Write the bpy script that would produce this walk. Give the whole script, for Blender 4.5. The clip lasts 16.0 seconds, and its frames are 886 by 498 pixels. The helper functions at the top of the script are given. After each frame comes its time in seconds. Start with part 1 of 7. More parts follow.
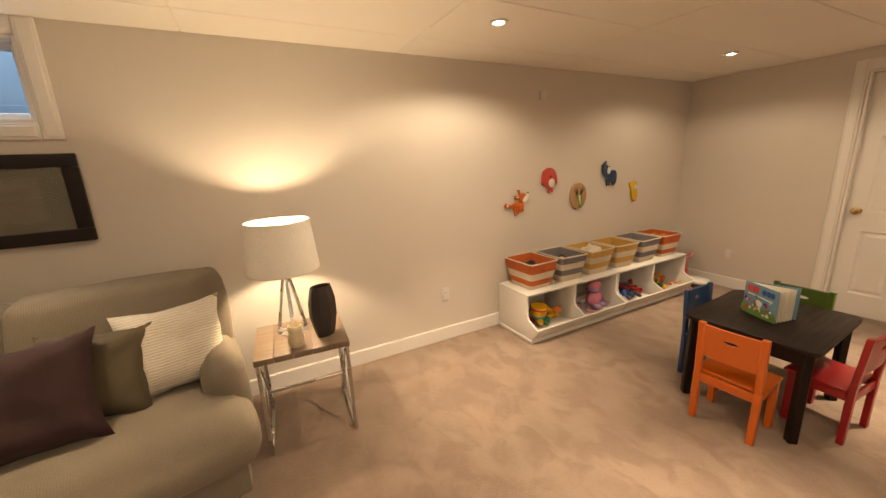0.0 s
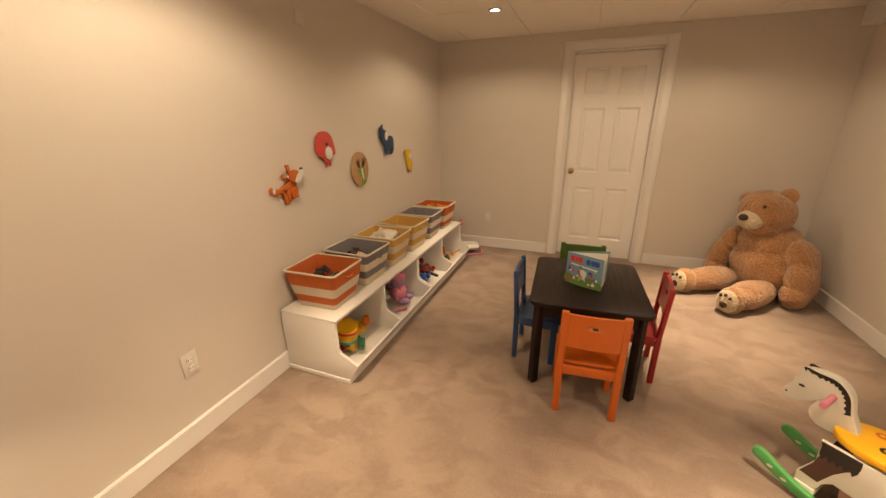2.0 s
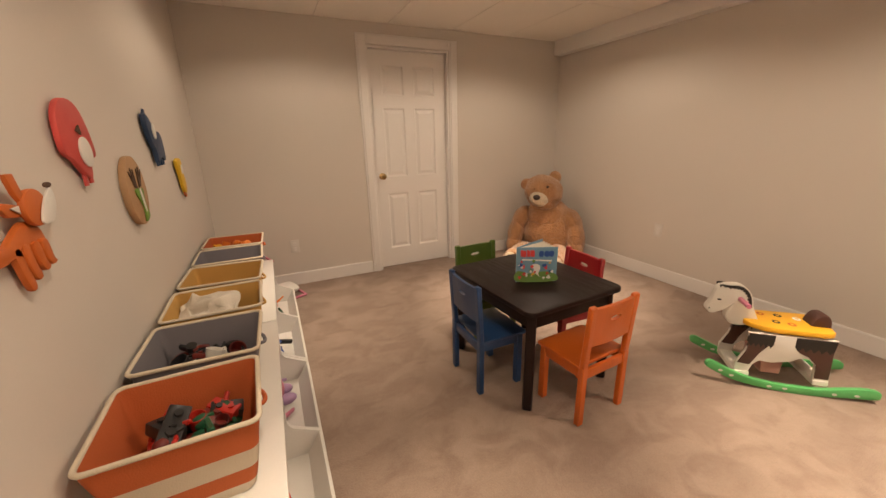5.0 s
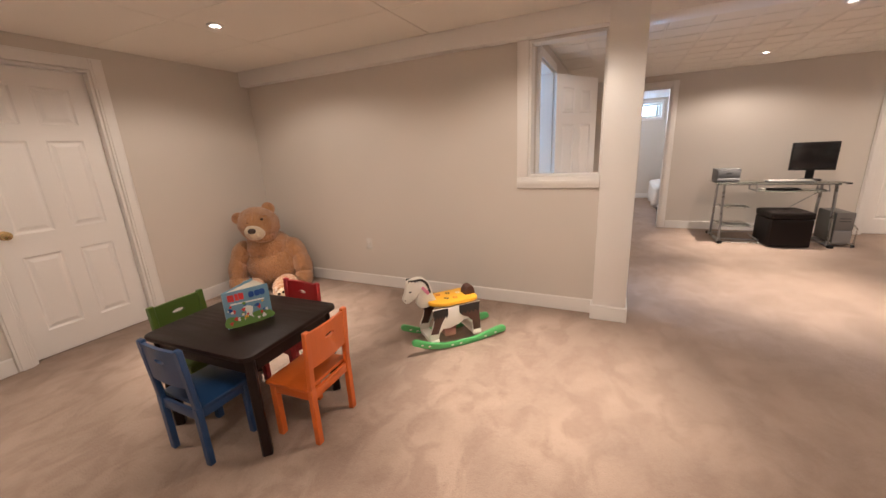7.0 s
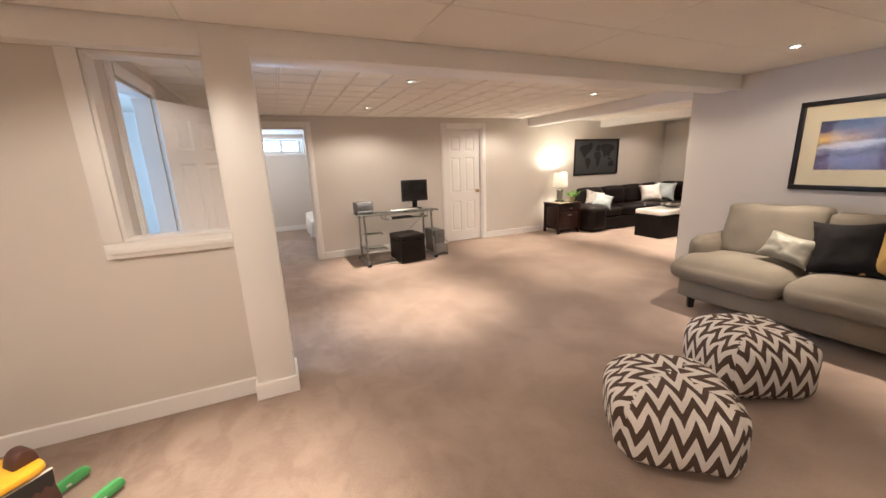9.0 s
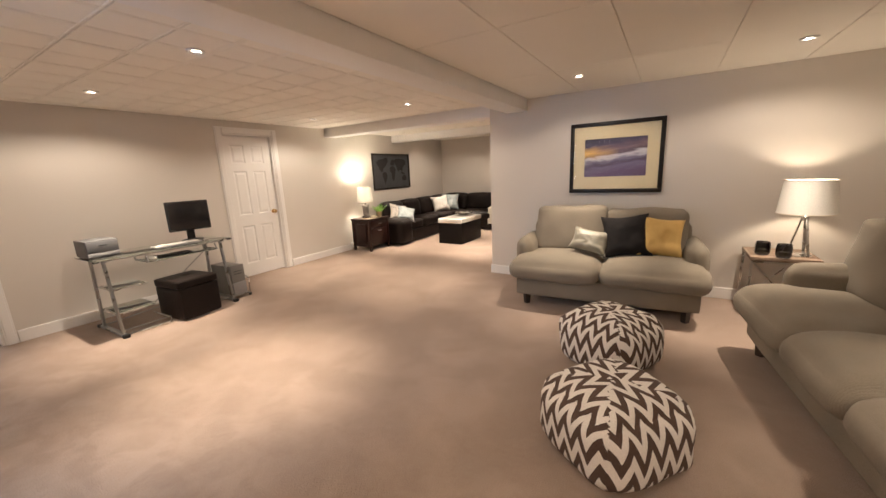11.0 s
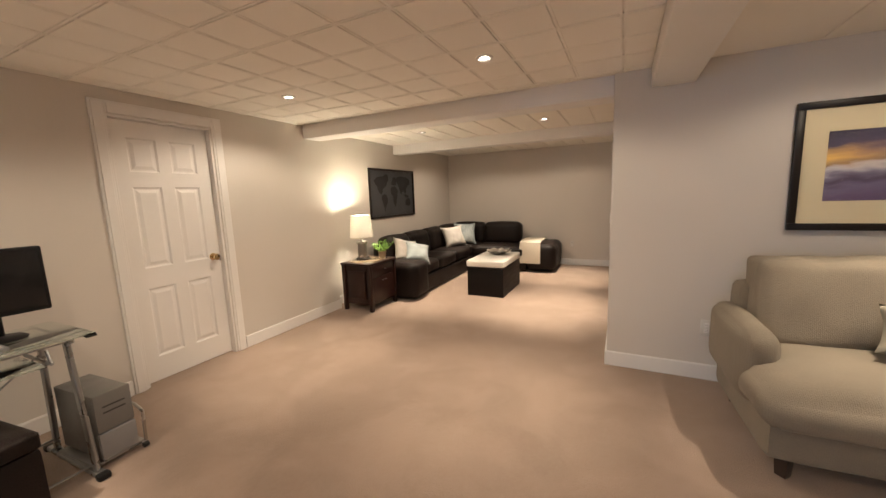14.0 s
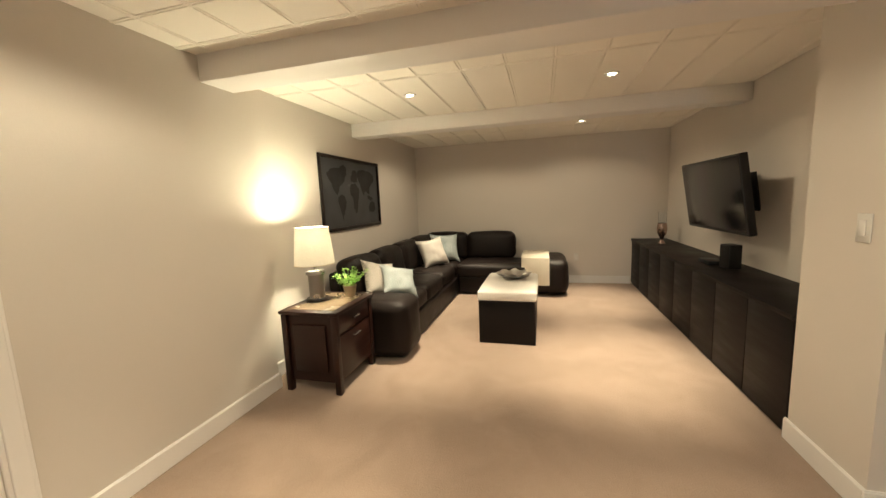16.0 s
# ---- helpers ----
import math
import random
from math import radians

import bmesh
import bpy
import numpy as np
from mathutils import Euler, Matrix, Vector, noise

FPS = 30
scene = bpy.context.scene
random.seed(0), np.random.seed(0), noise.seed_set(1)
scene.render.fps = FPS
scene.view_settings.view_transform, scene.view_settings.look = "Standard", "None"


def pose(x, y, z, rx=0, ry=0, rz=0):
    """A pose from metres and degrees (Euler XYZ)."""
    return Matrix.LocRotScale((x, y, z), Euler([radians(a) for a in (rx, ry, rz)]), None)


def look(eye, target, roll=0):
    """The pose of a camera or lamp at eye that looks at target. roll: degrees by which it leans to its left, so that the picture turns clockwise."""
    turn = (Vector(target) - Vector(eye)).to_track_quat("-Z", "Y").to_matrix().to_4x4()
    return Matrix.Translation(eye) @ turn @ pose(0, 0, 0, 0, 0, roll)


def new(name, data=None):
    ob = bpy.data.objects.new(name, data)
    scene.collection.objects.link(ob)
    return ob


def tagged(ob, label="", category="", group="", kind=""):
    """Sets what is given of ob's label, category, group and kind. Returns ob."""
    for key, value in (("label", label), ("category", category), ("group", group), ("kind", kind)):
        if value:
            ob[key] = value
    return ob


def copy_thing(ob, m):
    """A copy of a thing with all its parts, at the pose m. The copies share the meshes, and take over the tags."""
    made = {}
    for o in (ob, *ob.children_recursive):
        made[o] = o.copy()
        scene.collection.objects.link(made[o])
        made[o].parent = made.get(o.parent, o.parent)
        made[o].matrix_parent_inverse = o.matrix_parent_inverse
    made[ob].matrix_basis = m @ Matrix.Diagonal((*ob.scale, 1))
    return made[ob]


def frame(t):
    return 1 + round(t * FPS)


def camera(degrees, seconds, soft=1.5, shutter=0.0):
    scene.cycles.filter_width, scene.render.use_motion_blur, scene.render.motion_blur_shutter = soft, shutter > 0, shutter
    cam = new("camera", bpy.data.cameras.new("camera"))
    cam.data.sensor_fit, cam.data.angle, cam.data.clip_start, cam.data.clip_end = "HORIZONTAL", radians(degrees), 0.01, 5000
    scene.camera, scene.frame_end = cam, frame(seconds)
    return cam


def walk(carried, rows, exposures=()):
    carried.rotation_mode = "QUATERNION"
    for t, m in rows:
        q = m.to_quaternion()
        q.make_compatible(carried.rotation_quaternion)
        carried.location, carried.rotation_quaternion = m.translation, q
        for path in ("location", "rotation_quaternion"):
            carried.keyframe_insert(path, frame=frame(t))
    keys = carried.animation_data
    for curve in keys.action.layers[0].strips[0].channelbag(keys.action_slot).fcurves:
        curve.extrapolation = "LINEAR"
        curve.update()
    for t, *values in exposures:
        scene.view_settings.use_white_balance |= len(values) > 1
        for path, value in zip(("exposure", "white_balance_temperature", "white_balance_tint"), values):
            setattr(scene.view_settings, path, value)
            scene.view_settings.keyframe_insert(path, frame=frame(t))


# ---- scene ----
cam = camera(101.0, 16.0)
PATH = [
    (0, (0.317, 0.149, 1.484), (1.21, 1.875, 1.011), -2.5),
    (0.5, (0.351, 0.449, 1.465), (1.611, 1.905, 0.924), -1.9),
    (1, (0.454, 0.677, 1.456), (1.93, 1.878, 0.838), -1.2),
    (1.5, (0.583, 0.876, 1.46), (2.22, 1.816, 0.799), -1.1),
    (2, (0.745, 1.098, 1.438), (2.503, 1.778, 0.769), -0.6),
    (2.5, (0.915, 1.318, 1.41), (2.751, 1.731, 0.734), -0.1),
    (3, (1.131, 1.535, 1.309), (3.019, 1.724, 0.679), -0.9),
    (5.5, (1.399, 2.251, 1.253), (3.008, 1.217, 0.667), -1.4),
    (6, (1.324, 2.233, 1.291), (2.768, 0.98, 0.705), -1.9),
    (6.5, (1.264, 2.186, 1.32), (2.47, 0.692, 0.758), -2.6),
    (7, (1.17, 2.148, 1.329), (2.007, 0.409, 0.806), -2.9),
    (7.5, (1.081, 2.09, 1.361), (1.502, 0.199, 0.864), -3.2),
    (8, (1.035, 2.009, 1.433), (1.034, 0.073, 0.932), -2.2),
    (8.5, (0.943, 1.838, 1.437), (0.57, -0.068, 0.958), -2.6),
    (9, (0.991, 1.709, 1.453), (0.217, -0.077, 0.992), -2.2),
    (9.5, (1.089, 1.497, 1.426), (-0.068, -0.075, 0.992), -2.1),
    (10, (1.1, 1.331, 1.417), (-0.314, -0.016, 0.983), -2.4),
    (12.5, (0.688, -0.148, 1.378), (-1.07, -1.032, 1.018), -2.3),
    (13, (0.325, -0.441, 1.369), (-1.437, -1.33, 1.043), -2.1),
    (13.5, (-0.014, -0.807, 1.379), (-1.785, -1.683, 1.07), -2.1),
    (14, (-0.4, -1.108, 1.383), (-2.173, -1.986, 1.093), -2.1),
    (14.5, (-0.736, -1.506, 1.345), (-2.52, -2.369, 1.074), -2.4),
    (15, (-1.073, -1.886, 1.372), (-2.889, -2.679, 1.097), -1.3),
    (15.5, (-1.41, -2.156, 1.335), (-3.267, -2.851, 1.077), -2.3),
    (16, (-1.734, -2.428, 1.327), (-3.645, -2.959, 1.066), -2.4),
]
LOOKS = [(0, -0.62, 7250, 10), (0.5, -0.57, 7350, 10), (3, -0.68, 7250, 12), (5.5, -0.59, 6080, 13), (7, -0.49, 5650, 14), (9, -0.36, 5600, 11), (10, -0.38, 5700, 11), (12.5, -0.58, 5950, 9), (14.5, -0.73, 6100, 9), (16, -0.66, 6250, -1)]
walk(cam, [(t, look(eye, target, roll)) for t, eye, target, roll in PATH], LOOKS)

# world and lights
world = bpy.data.worlds.new("world")
scene.world = world
world.use_nodes = True
wn = world.node_tree.nodes
sky = wn.new("ShaderNodeTexSky")
sky.sky_type = "NISHITA"
sky.sun_disc = False
sky.sun_elevation, sky.sun_rotation = radians(30), radians(150)
world.node_tree.links.new(sky.outputs[0], wn["Background"].inputs[0])
wn["Background"].inputs[1].default_value = 0.05

POOL_POWER, SPILL_POWER = 560.0, 62.0
HALL_SPOT = (1.29, -1.70)
# the last one, (-0.6, 1.8), is an unseen extra lamp, added near the sofa
SPOTS = [(-2.65, 0.05), (-2.65, 1.58), (1.65, 1.95), (3.81, 1.85), (3.65, 0.3), (1.5, 0.3), (-2.64, -1.89), (-0.25, -1.73), (-2.6, -3.51),
         (-0.22, -3.42), HALL_SPOT, (-4.78, -1.94), (-4.70, -3.48), (-6.50, -1.99), (-6.37, -3.48), (-0.6, 1.8)]
# how strong each lamp's beam and its spill are
DIMMED = {HALL_SPOT: (0.12, 0.12), (-2.65, 0.05): (0.5, 0.42), (-2.65, 1.58): (0.6, 0.5), (-0.6, 1.8): (0.2, 0.08), (1.65, 1.95): (0.5, 1.0), (3.81, 1.85): (0.3, 0.5),
          (3.65, 0.3): (0.95, 0.7), (1.5, 0.3): (0.9, 1.0), (-0.25, -1.73): (0.9, 1.0), (-4.78, -1.94): (1.3, 0.5), (-2.64, -1.89): (0.45, 0.9), (-2.6, -3.51): (0.55, 0.95),
          (-0.22, -3.42): (0.9, 1.0), (-4.70, -3.48): (0.9, 0.8), (-6.50, -1.99): (1.1, 0.45), (-6.37, -3.48): (0.9, 0.6)}
H = 2.20


def lamp(name, kind, where, power, colour, **more):
    data = bpy.data.lights.new(name, kind)
    data.energy, data.color = power, colour
    for key, value in more.items():
        if key == "radius":
            data.shadow_soft_size = value
        if key == "cone":
            data.spot_size = radians(value)
        if key == "blend":
            data.spot_blend = value
    ob = new(name, data)
    ob.matrix_world = where
    return ob


WARM = (1.0, 0.79, 0.56)
for x, y in SPOTS:
    beam, spill = DIMMED.get((x, y), (1.0, 1.0))
    lamp("spot_light", "SPOT", pose(x, y, H - 0.03), POOL_POWER * beam, WARM, radius=0.025, cone=58, blend=1.0)
    lamp("spot_spill", "SPOT", pose(x, y, H - 0.03), SPILL_POWER * spill, WARM, radius=0.025, cone=156, blend=0.4)

# materials
MATS = {}


def nodes_of(name):
    m = bpy.data.materials.new(name)
    m.use_nodes = True
    nt = m.node_tree
    return m, nt, nt.nodes["Principled BSDF"]


def rgba(c):
    return (c[0], c[1], c[2], 1.0)


def mix(nt, a, b, factor, mode="MIX"):
    """a and b: colours or sockets. Returns the mixed colour's socket."""
    n = nt.nodes.new("ShaderNodeMix")
    n.data_type, n.blend_type = "RGBA", mode
    for socket, v in ((n.inputs[0], factor), (n.inputs[6], a), (n.inputs[7], b)):
        if isinstance(v, bpy.types.NodeSocket):
            nt.links.new(v, socket)
        elif isinstance(v, (int, float)):
            socket.default_value = v
        else:
            socket.default_value = rgba(v)
    return n.outputs[2]


def maths(nt, op, a, b=0.0, c=0.0):
    n = nt.nodes.new("ShaderNodeMath")
    n.operation = op
    for socket, v in zip(n.inputs, (a, b, c)):
        if isinstance(v, bpy.types.NodeSocket):
            nt.links.new(v, socket)
        else:
            socket.default_value = v
    return n.outputs[0]


def noise_of(nt, scale, detail=4.0, stretch=(1, 1, 1), where="Object", lo=0.3, hi=0.7):
    c = nt.nodes.new("ShaderNodeTexCoord")
    m = nt.nodes.new("ShaderNodeMapping")
    m.inputs["Scale"].default_value = stretch
    n = nt.nodes.new("ShaderNodeTexNoise")
    n.inputs["Scale"].default_value, n.inputs["Detail"].default_value = scale, detail
    r = nt.nodes.new("ShaderNodeMapRange")
    r.inputs[1].default_value, r.inputs[2].default_value = lo, hi
    nt.links.new(c.outputs[where], m.inputs[0])
    nt.links.new(m.outputs[0], n.inputs[0])
    nt.links.new(n.outputs[0], r.inputs[0])
    return r.outputs[0]


def bump(nt, bsdf, height, strength, distance=0.01):
    b = nt.nodes.new("ShaderNodeBump")
    b.inputs["Strength"].default_value, b.inputs["Distance"].default_value = strength, distance
    nt.links.new(height, b.inputs["Height"])
    nt.links.new(b.outputs[0], bsdf.inputs["Normal"])


def surface(name, colour, rough=0.6, metal=0.0, other=None, scale=3.0, fine=80.0, relief=0.15, depth=0.004, stretch=(1, 1, 1), coat=0.0, sheen=0.0, amount=0.6, gloss=0.5):
    """A material with a coarse and a fine variation of colour, and a fine relief."""
    if name in MATS:
        return MATS[name]
    m, nt, b = nodes_of(name)
    other = other or tuple(v * 0.82 for v in colour)
    coarse = noise_of(nt, scale, 3, stretch)
    small = noise_of(nt, fine, 3, stretch)
    f = maths(nt, "MULTIPLY", maths(nt, "ADD", maths(nt, "MULTIPLY", coarse, 0.6), maths(nt, "MULTIPLY", small, 0.4)), amount)
    nt.links.new(mix(nt, colour, other, f), b.inputs["Base Color"])
    b.inputs["Metallic"].default_value = metal
    r = maths(nt, "ADD", maths(nt, "MULTIPLY", coarse, 0.12), rough - 0.06)
    nt.links.new(r, b.inputs["Roughness"])
    if relief:
        bump(nt, b, small, relief, depth)
    b.inputs["Coat Weight"].default_value = coat
    b.inputs["Specular IOR Level"].default_value = gloss
    b.inputs["Sheen Weight"].default_value = sheen
    MATS[name] = m
    return m


def glowing(name, colour, strength):
    m, nt, b = nodes_of(name)
    b.inputs["Base Color"].default_value = rgba(colour)
    b.inputs["Emission Color"].default_value = rgba(colour)
    b.inputs["Emission Strength"].default_value = strength
    return m


def glassy(name, colour=(0.9, 0.95, 0.95), rough=0.02):
    m, nt, b = nodes_of(name)
    b.inputs["Base Color"].default_value = rgba(colour)
    b.inputs["Transmission Weight"].default_value = 1.0
    b.inputs["Roughness"].default_value = rough
    return m


def carpet_material():
    m, nt, b = nodes_of("carpet")
    wide = noise_of(nt, 1.1, 4, lo=0.38, hi=0.62)
    c0 = nt.nodes.new("ShaderNodeTexCoord")
    n0 = nt.nodes.new("ShaderNodeTexNoise")
    n0.inputs["Scale"].default_value, n0.inputs["Detail"].default_value, n0.inputs["Distortion"].default_value = 2.3, 2.5, 0.6
    nt.links.new(c0.outputs["Object"], n0.inputs[0])
    r0 = nt.nodes.new("ShaderNodeMapRange")
    r0.inputs[1].default_value, r0.inputs[2].default_value = 0.40, 0.60
    nt.links.new(n0.outputs[0], r0.inputs[0])
    strokes = r0.outputs[0]
    tuft = noise_of(nt, 150.0, 3)
    knots = noise_of(nt, 40.0, 2, lo=0.35, hi=0.65)
    c = mix(nt, (0.385, 0.285, 0.226), (0.305, 0.218, 0.172), maths(nt, "MULTIPLY", wide, 0.55))
    c = mix(nt, c, (0.215, 0.155, 0.120), maths(nt, "MULTIPLY", strokes, 0.36))
    # flattened pile: small uneven patches left by feet and the brush
    c1 = nt.nodes.new("ShaderNodeTexCoord")
    n1 = nt.nodes.new("ShaderNodeTexNoise")
    n1.inputs["Scale"].default_value, n1.inputs["Detail"].default_value, n1.inputs["Distortion"].default_value = 6.5, 4.0, 0.6
    # the patches grow stronger along x, towards the play end
    along = nt.nodes.new("ShaderNodeSeparateXYZ")
    nt.links.new(c1.outputs["Object"], along.inputs[0])
    play_end = nt.nodes.new("ShaderNodeMapRange")
    play_end.inputs[1].default_value, play_end.inputs[2].default_value = -0.8, 1.6
    nt.links.new(along.outputs[0], play_end.inputs[0])
    turned = nt.nodes.new("ShaderNodeMapping")
    turned.inputs["Rotation"].default_value, turned.inputs["Scale"].default_value = (0, 0, 0.9), (1.0, 0.70, 1.0)
    nt.links.new(c1.outputs["Object"], turned.inputs[0])
    nt.links.new(turned.outputs[0], n1.inputs[0])
    r1 = nt.nodes.new("ShaderNodeMapRange")
    r1.inputs[1].default_value, r1.inputs[2].default_value = 0.44, 0.60
    nt.links.new(n1.outputs[0], r1.inputs[0])
    patches = maths(nt, "MULTIPLY", r1.outputs[0], maths(nt, "ADD", 0.12, maths(nt, "MULTIPLY", play_end.outputs[0], 0.88)))
    c = mix(nt, c, (0.205, 0.137, 0.106), maths(nt, "MULTIPLY", patches, 0.55))
    c = mix(nt, c, (0.16, 0.115, 0.085), maths(nt, "MULTIPLY", tuft, 0.26))
    c = mix(nt, c, (0.42, 0.335, 0.27), maths(nt, "MULTIPLY", knots, 0.10))
    nt.links.new(c, b.inputs["Base Color"])
    b.inputs["Roughness"].default_value = 0.97
    b.inputs["Sheen Weight"].default_value = 0.15
    bump(nt, b, maths(nt, "ADD", maths(nt, "ADD", tuft, maths(nt, "MULTIPLY", knots, 0.4)), maths(nt, "MULTIPLY", maths(nt, "ADD", strokes, patches), 1.2)), 0.5, 0.005)
    return m


CARPET = carpet_material()
WALL = surface("wall_paint", (0.66, 0.615, 0.565), 0.75, other=(0.62, 0.58, 0.53), scale=0.8, fine=180, relief=0.08, depth=0.002)
TRIM = surface("white_trim", (0.82, 0.80, 0.78), 0.4, other=(0.77, 0.75, 0.73), scale=1.5, fine=120, relief=0.03)
DOOR = surface("door_paint", (0.83, 0.81, 0.79), 0.38, other=(0.79, 0.77, 0.75), scale=1.2, fine=160, relief=0.04, stretch=(1, 1, 0.2))
CEIL = surface("ceiling_tile", (0.86, 0.82, 0.75), 0.85, other=(0.80, 0.76, 0.69), scale=1.3, fine=220, relief=0.25, depth=0.002)
CHROME = surface("brushed_metal", (0.60, 0.59, 0.57), 0.28, 1.0, scale=5, fine=160, relief=0.02)
BRASS = surface("brass", (0.65, 0.48, 0.24), 0.25, 1.0, scale=5, fine=100, relief=0.01)
PEWTER = surface("pewter", (0.42, 0.40, 0.38), 0.3, 1.0, scale=5, fine=100, relief=0.02)


# mesh helpers
def box(bm, lo, hi, bevel=0.0, material=0, segments=2):
    """An upright box between two corners, with bevelled edges. Returns its vertices."""
    vs = bmesh.ops.create_cube(bm, size=1.0)["verts"]
    for v in vs:
        v.co = Vector([(l + h) / 2 + c * (h - l) for l, h, c in zip(lo, hi, v.co)])
    faces = list({f for v in vs for f in v.link_faces})
    for f in faces:
        f.material_index = material
    if bevel:
        edges = list({e for v in vs for e in v.link_edges})
        made = bmesh.ops.bevel(bm, geom=edges, offset=bevel, segments=segments, profile=0.5, affect="EDGES")
        for f in made["faces"]:
            f.material_index = material
        vs = list({v for f in made["faces"] for v in f.verts})
    return vs


def bar(bm, p, q, w, d=None, bevel=0.002):
    """A square bar from p to q."""
    p, q = Vector(p), Vector(q)
    length = (q - p).length
    vs = box(bm, (-w / 2, -(d or w) / 2, 0), (w / 2, (d or w) / 2, length), bevel, segments=1)
    turn = (q - p).to_track_quat("Z", "Y").to_matrix().to_4x4()
    bmesh.ops.transform(bm, matrix=Matrix.Translation(p) @ turn, verts=vs)
    return vs


def rod(bm, p, q, r, r2=None, sides=14):
    p, q = Vector(p), Vector(q)
    vs = bmesh.ops.create_cone(bm, cap_ends=True, segments=sides, radius1=r, radius2=r if r2 is None else r2, depth=(q - p).length)["verts"]
    turn = (q - p).to_track_quat("Z", "Y").to_matrix().to_4x4()
    bmesh.ops.transform(bm, matrix=Matrix.Translation((p + q) / 2) @ turn, verts=vs)
    return vs


def lathe(bm, profile, sides=28, centre=(0, 0, 0), squash=1.0):
    """Turns a profile of (radius, height) round the upright axis."""
    rings = []
    for r, z in profile:
        rings.append([bm.verts.new((centre[0] + r * math.cos(a), centre[1] + squash * r * math.sin(a), centre[2] + z)) for a in [2 * math.pi * k / sides for k in range(sides)]])
    for a, b in zip(rings, rings[1:]):
        for k in range(sides):
            bm.faces.new((a[k], a[(k + 1) % sides], b[(k + 1) % sides], b[k]))
    for ring, flip in ((rings[0], True), (rings[-1], False)):
        if (ring[0].co - ring[sides // 2].co).length > 1e-4:
            bm.faces.new(ring[::-1] if flip else ring)
    return [v for ring in rings for v in ring]


def prism(bm, outline, thick, bevel=0.0, material=0):
    """An outline in x and z, thick along y, centred on y = 0."""
    a = [bm.verts.new((x, -thick / 2, z)) for x, z in outline]
    b = [bm.verts.new((x, thick / 2, z)) for x, z in outline]
    fs = [bm.faces.new(a), bm.faces.new(b[::-1])]
    n = len(a)
    for k in range(n):
        fs.append(bm.faces.new((a[k], b[k], b[(k + 1) % n], a[(k + 1) % n])))
    for f in fs:
        f.material_index = material
    bmesh.ops.recalc_face_normals(bm, faces=fs)
    if bevel:
        rim = [e for e in fs[0].edges] + [e for e in fs[1].edges]
        made = bmesh.ops.bevel(bm, geom=rim, offset=bevel, segments=2, profile=0.5, affect="EDGES")
        for f in made["faces"]:
            f.material_index = material
    return a + b


def smooth_outline(points, steps=5):
    """A closed smooth curve through points."""
    out, n = [], len(points)
    for k in range(n):
        p0, p1, p2, p3 = (points[(k + j - 1) % n] for j in range(4))
        for s in range(steps):
            t = s / steps
            out.append(tuple(0.5 * (2 * b + (c - a) * t + (2 * a - 5 * b + 4 * c - d) * t * t + (3 * b - a - 3 * c + d) * t ** 3) for a, b, c, d in zip(p0, p1, p2, p3)))
    return out


def softbox(bm, lo, hi, r=0.05, puff=0.02, cuts=9, wobble=0.0, seed=0.0, material=0, crown=None):
    """A stuffed box with round edges and swollen faces."""
    lo, hi = Vector(lo), Vector(hi)
    c, half = (lo + hi) / 2, (hi - lo) / 2
    r = min(r, min(half) * 0.98)
    tmp = bmesh.new()
    bmesh.ops.create_cube(tmp, size=2.0)
    bmesh.ops.subdivide_edges(tmp, edges=tmp.edges[:], cuts=cuts, use_grid_fill=True)
    for v in tmp.verts:
        u = Vector([math.sin(max(-1, min(1, t)) * math.pi / 2) * 0.35 + t * 0.65 for t in v.co])
        p = Vector([u[k] * half[k] for k in range(3)])
        inner = Vector([max(-(half[k] - r), min(half[k] - r, p[k])) for k in range(3)])
        off = p - inner
        if off.length > 1e-6:
            off = off.normalized() * r
        q = inner + off
        for k in range(3):
            i, j = (k + 1) % 3, (k + 2) % 3
            if abs(v.co[k]) > 0.99:
                amount = puff * (crown if (crown is not None and k == 2 and v.co[k] > 0) else 1.0)
                q[k] += math.copysign(1, v.co[k]) * amount * (1 - v.co[i] ** 2) * (1 - v.co[j] ** 2)
        if wobble:
            q += wobble * noise.noise_vector(q * 5 + Vector((seed, 0, seed)))
        v.co = q + c
    return merge(bm, tmp, Matrix.Identity(4), material)


def merge(bm, tmp, m, material=0):
    """Adds the bmesh tmp at the pose m to bm. Returns the new vertices."""
    made = {v: bm.verts.new(m @ v.co) for v in tmp.verts}
    for f in tmp.faces:
        g = bm.faces.new([made[v] for v in f.verts])
        g.material_index = material
    tmp.free()
    return list(made.values())


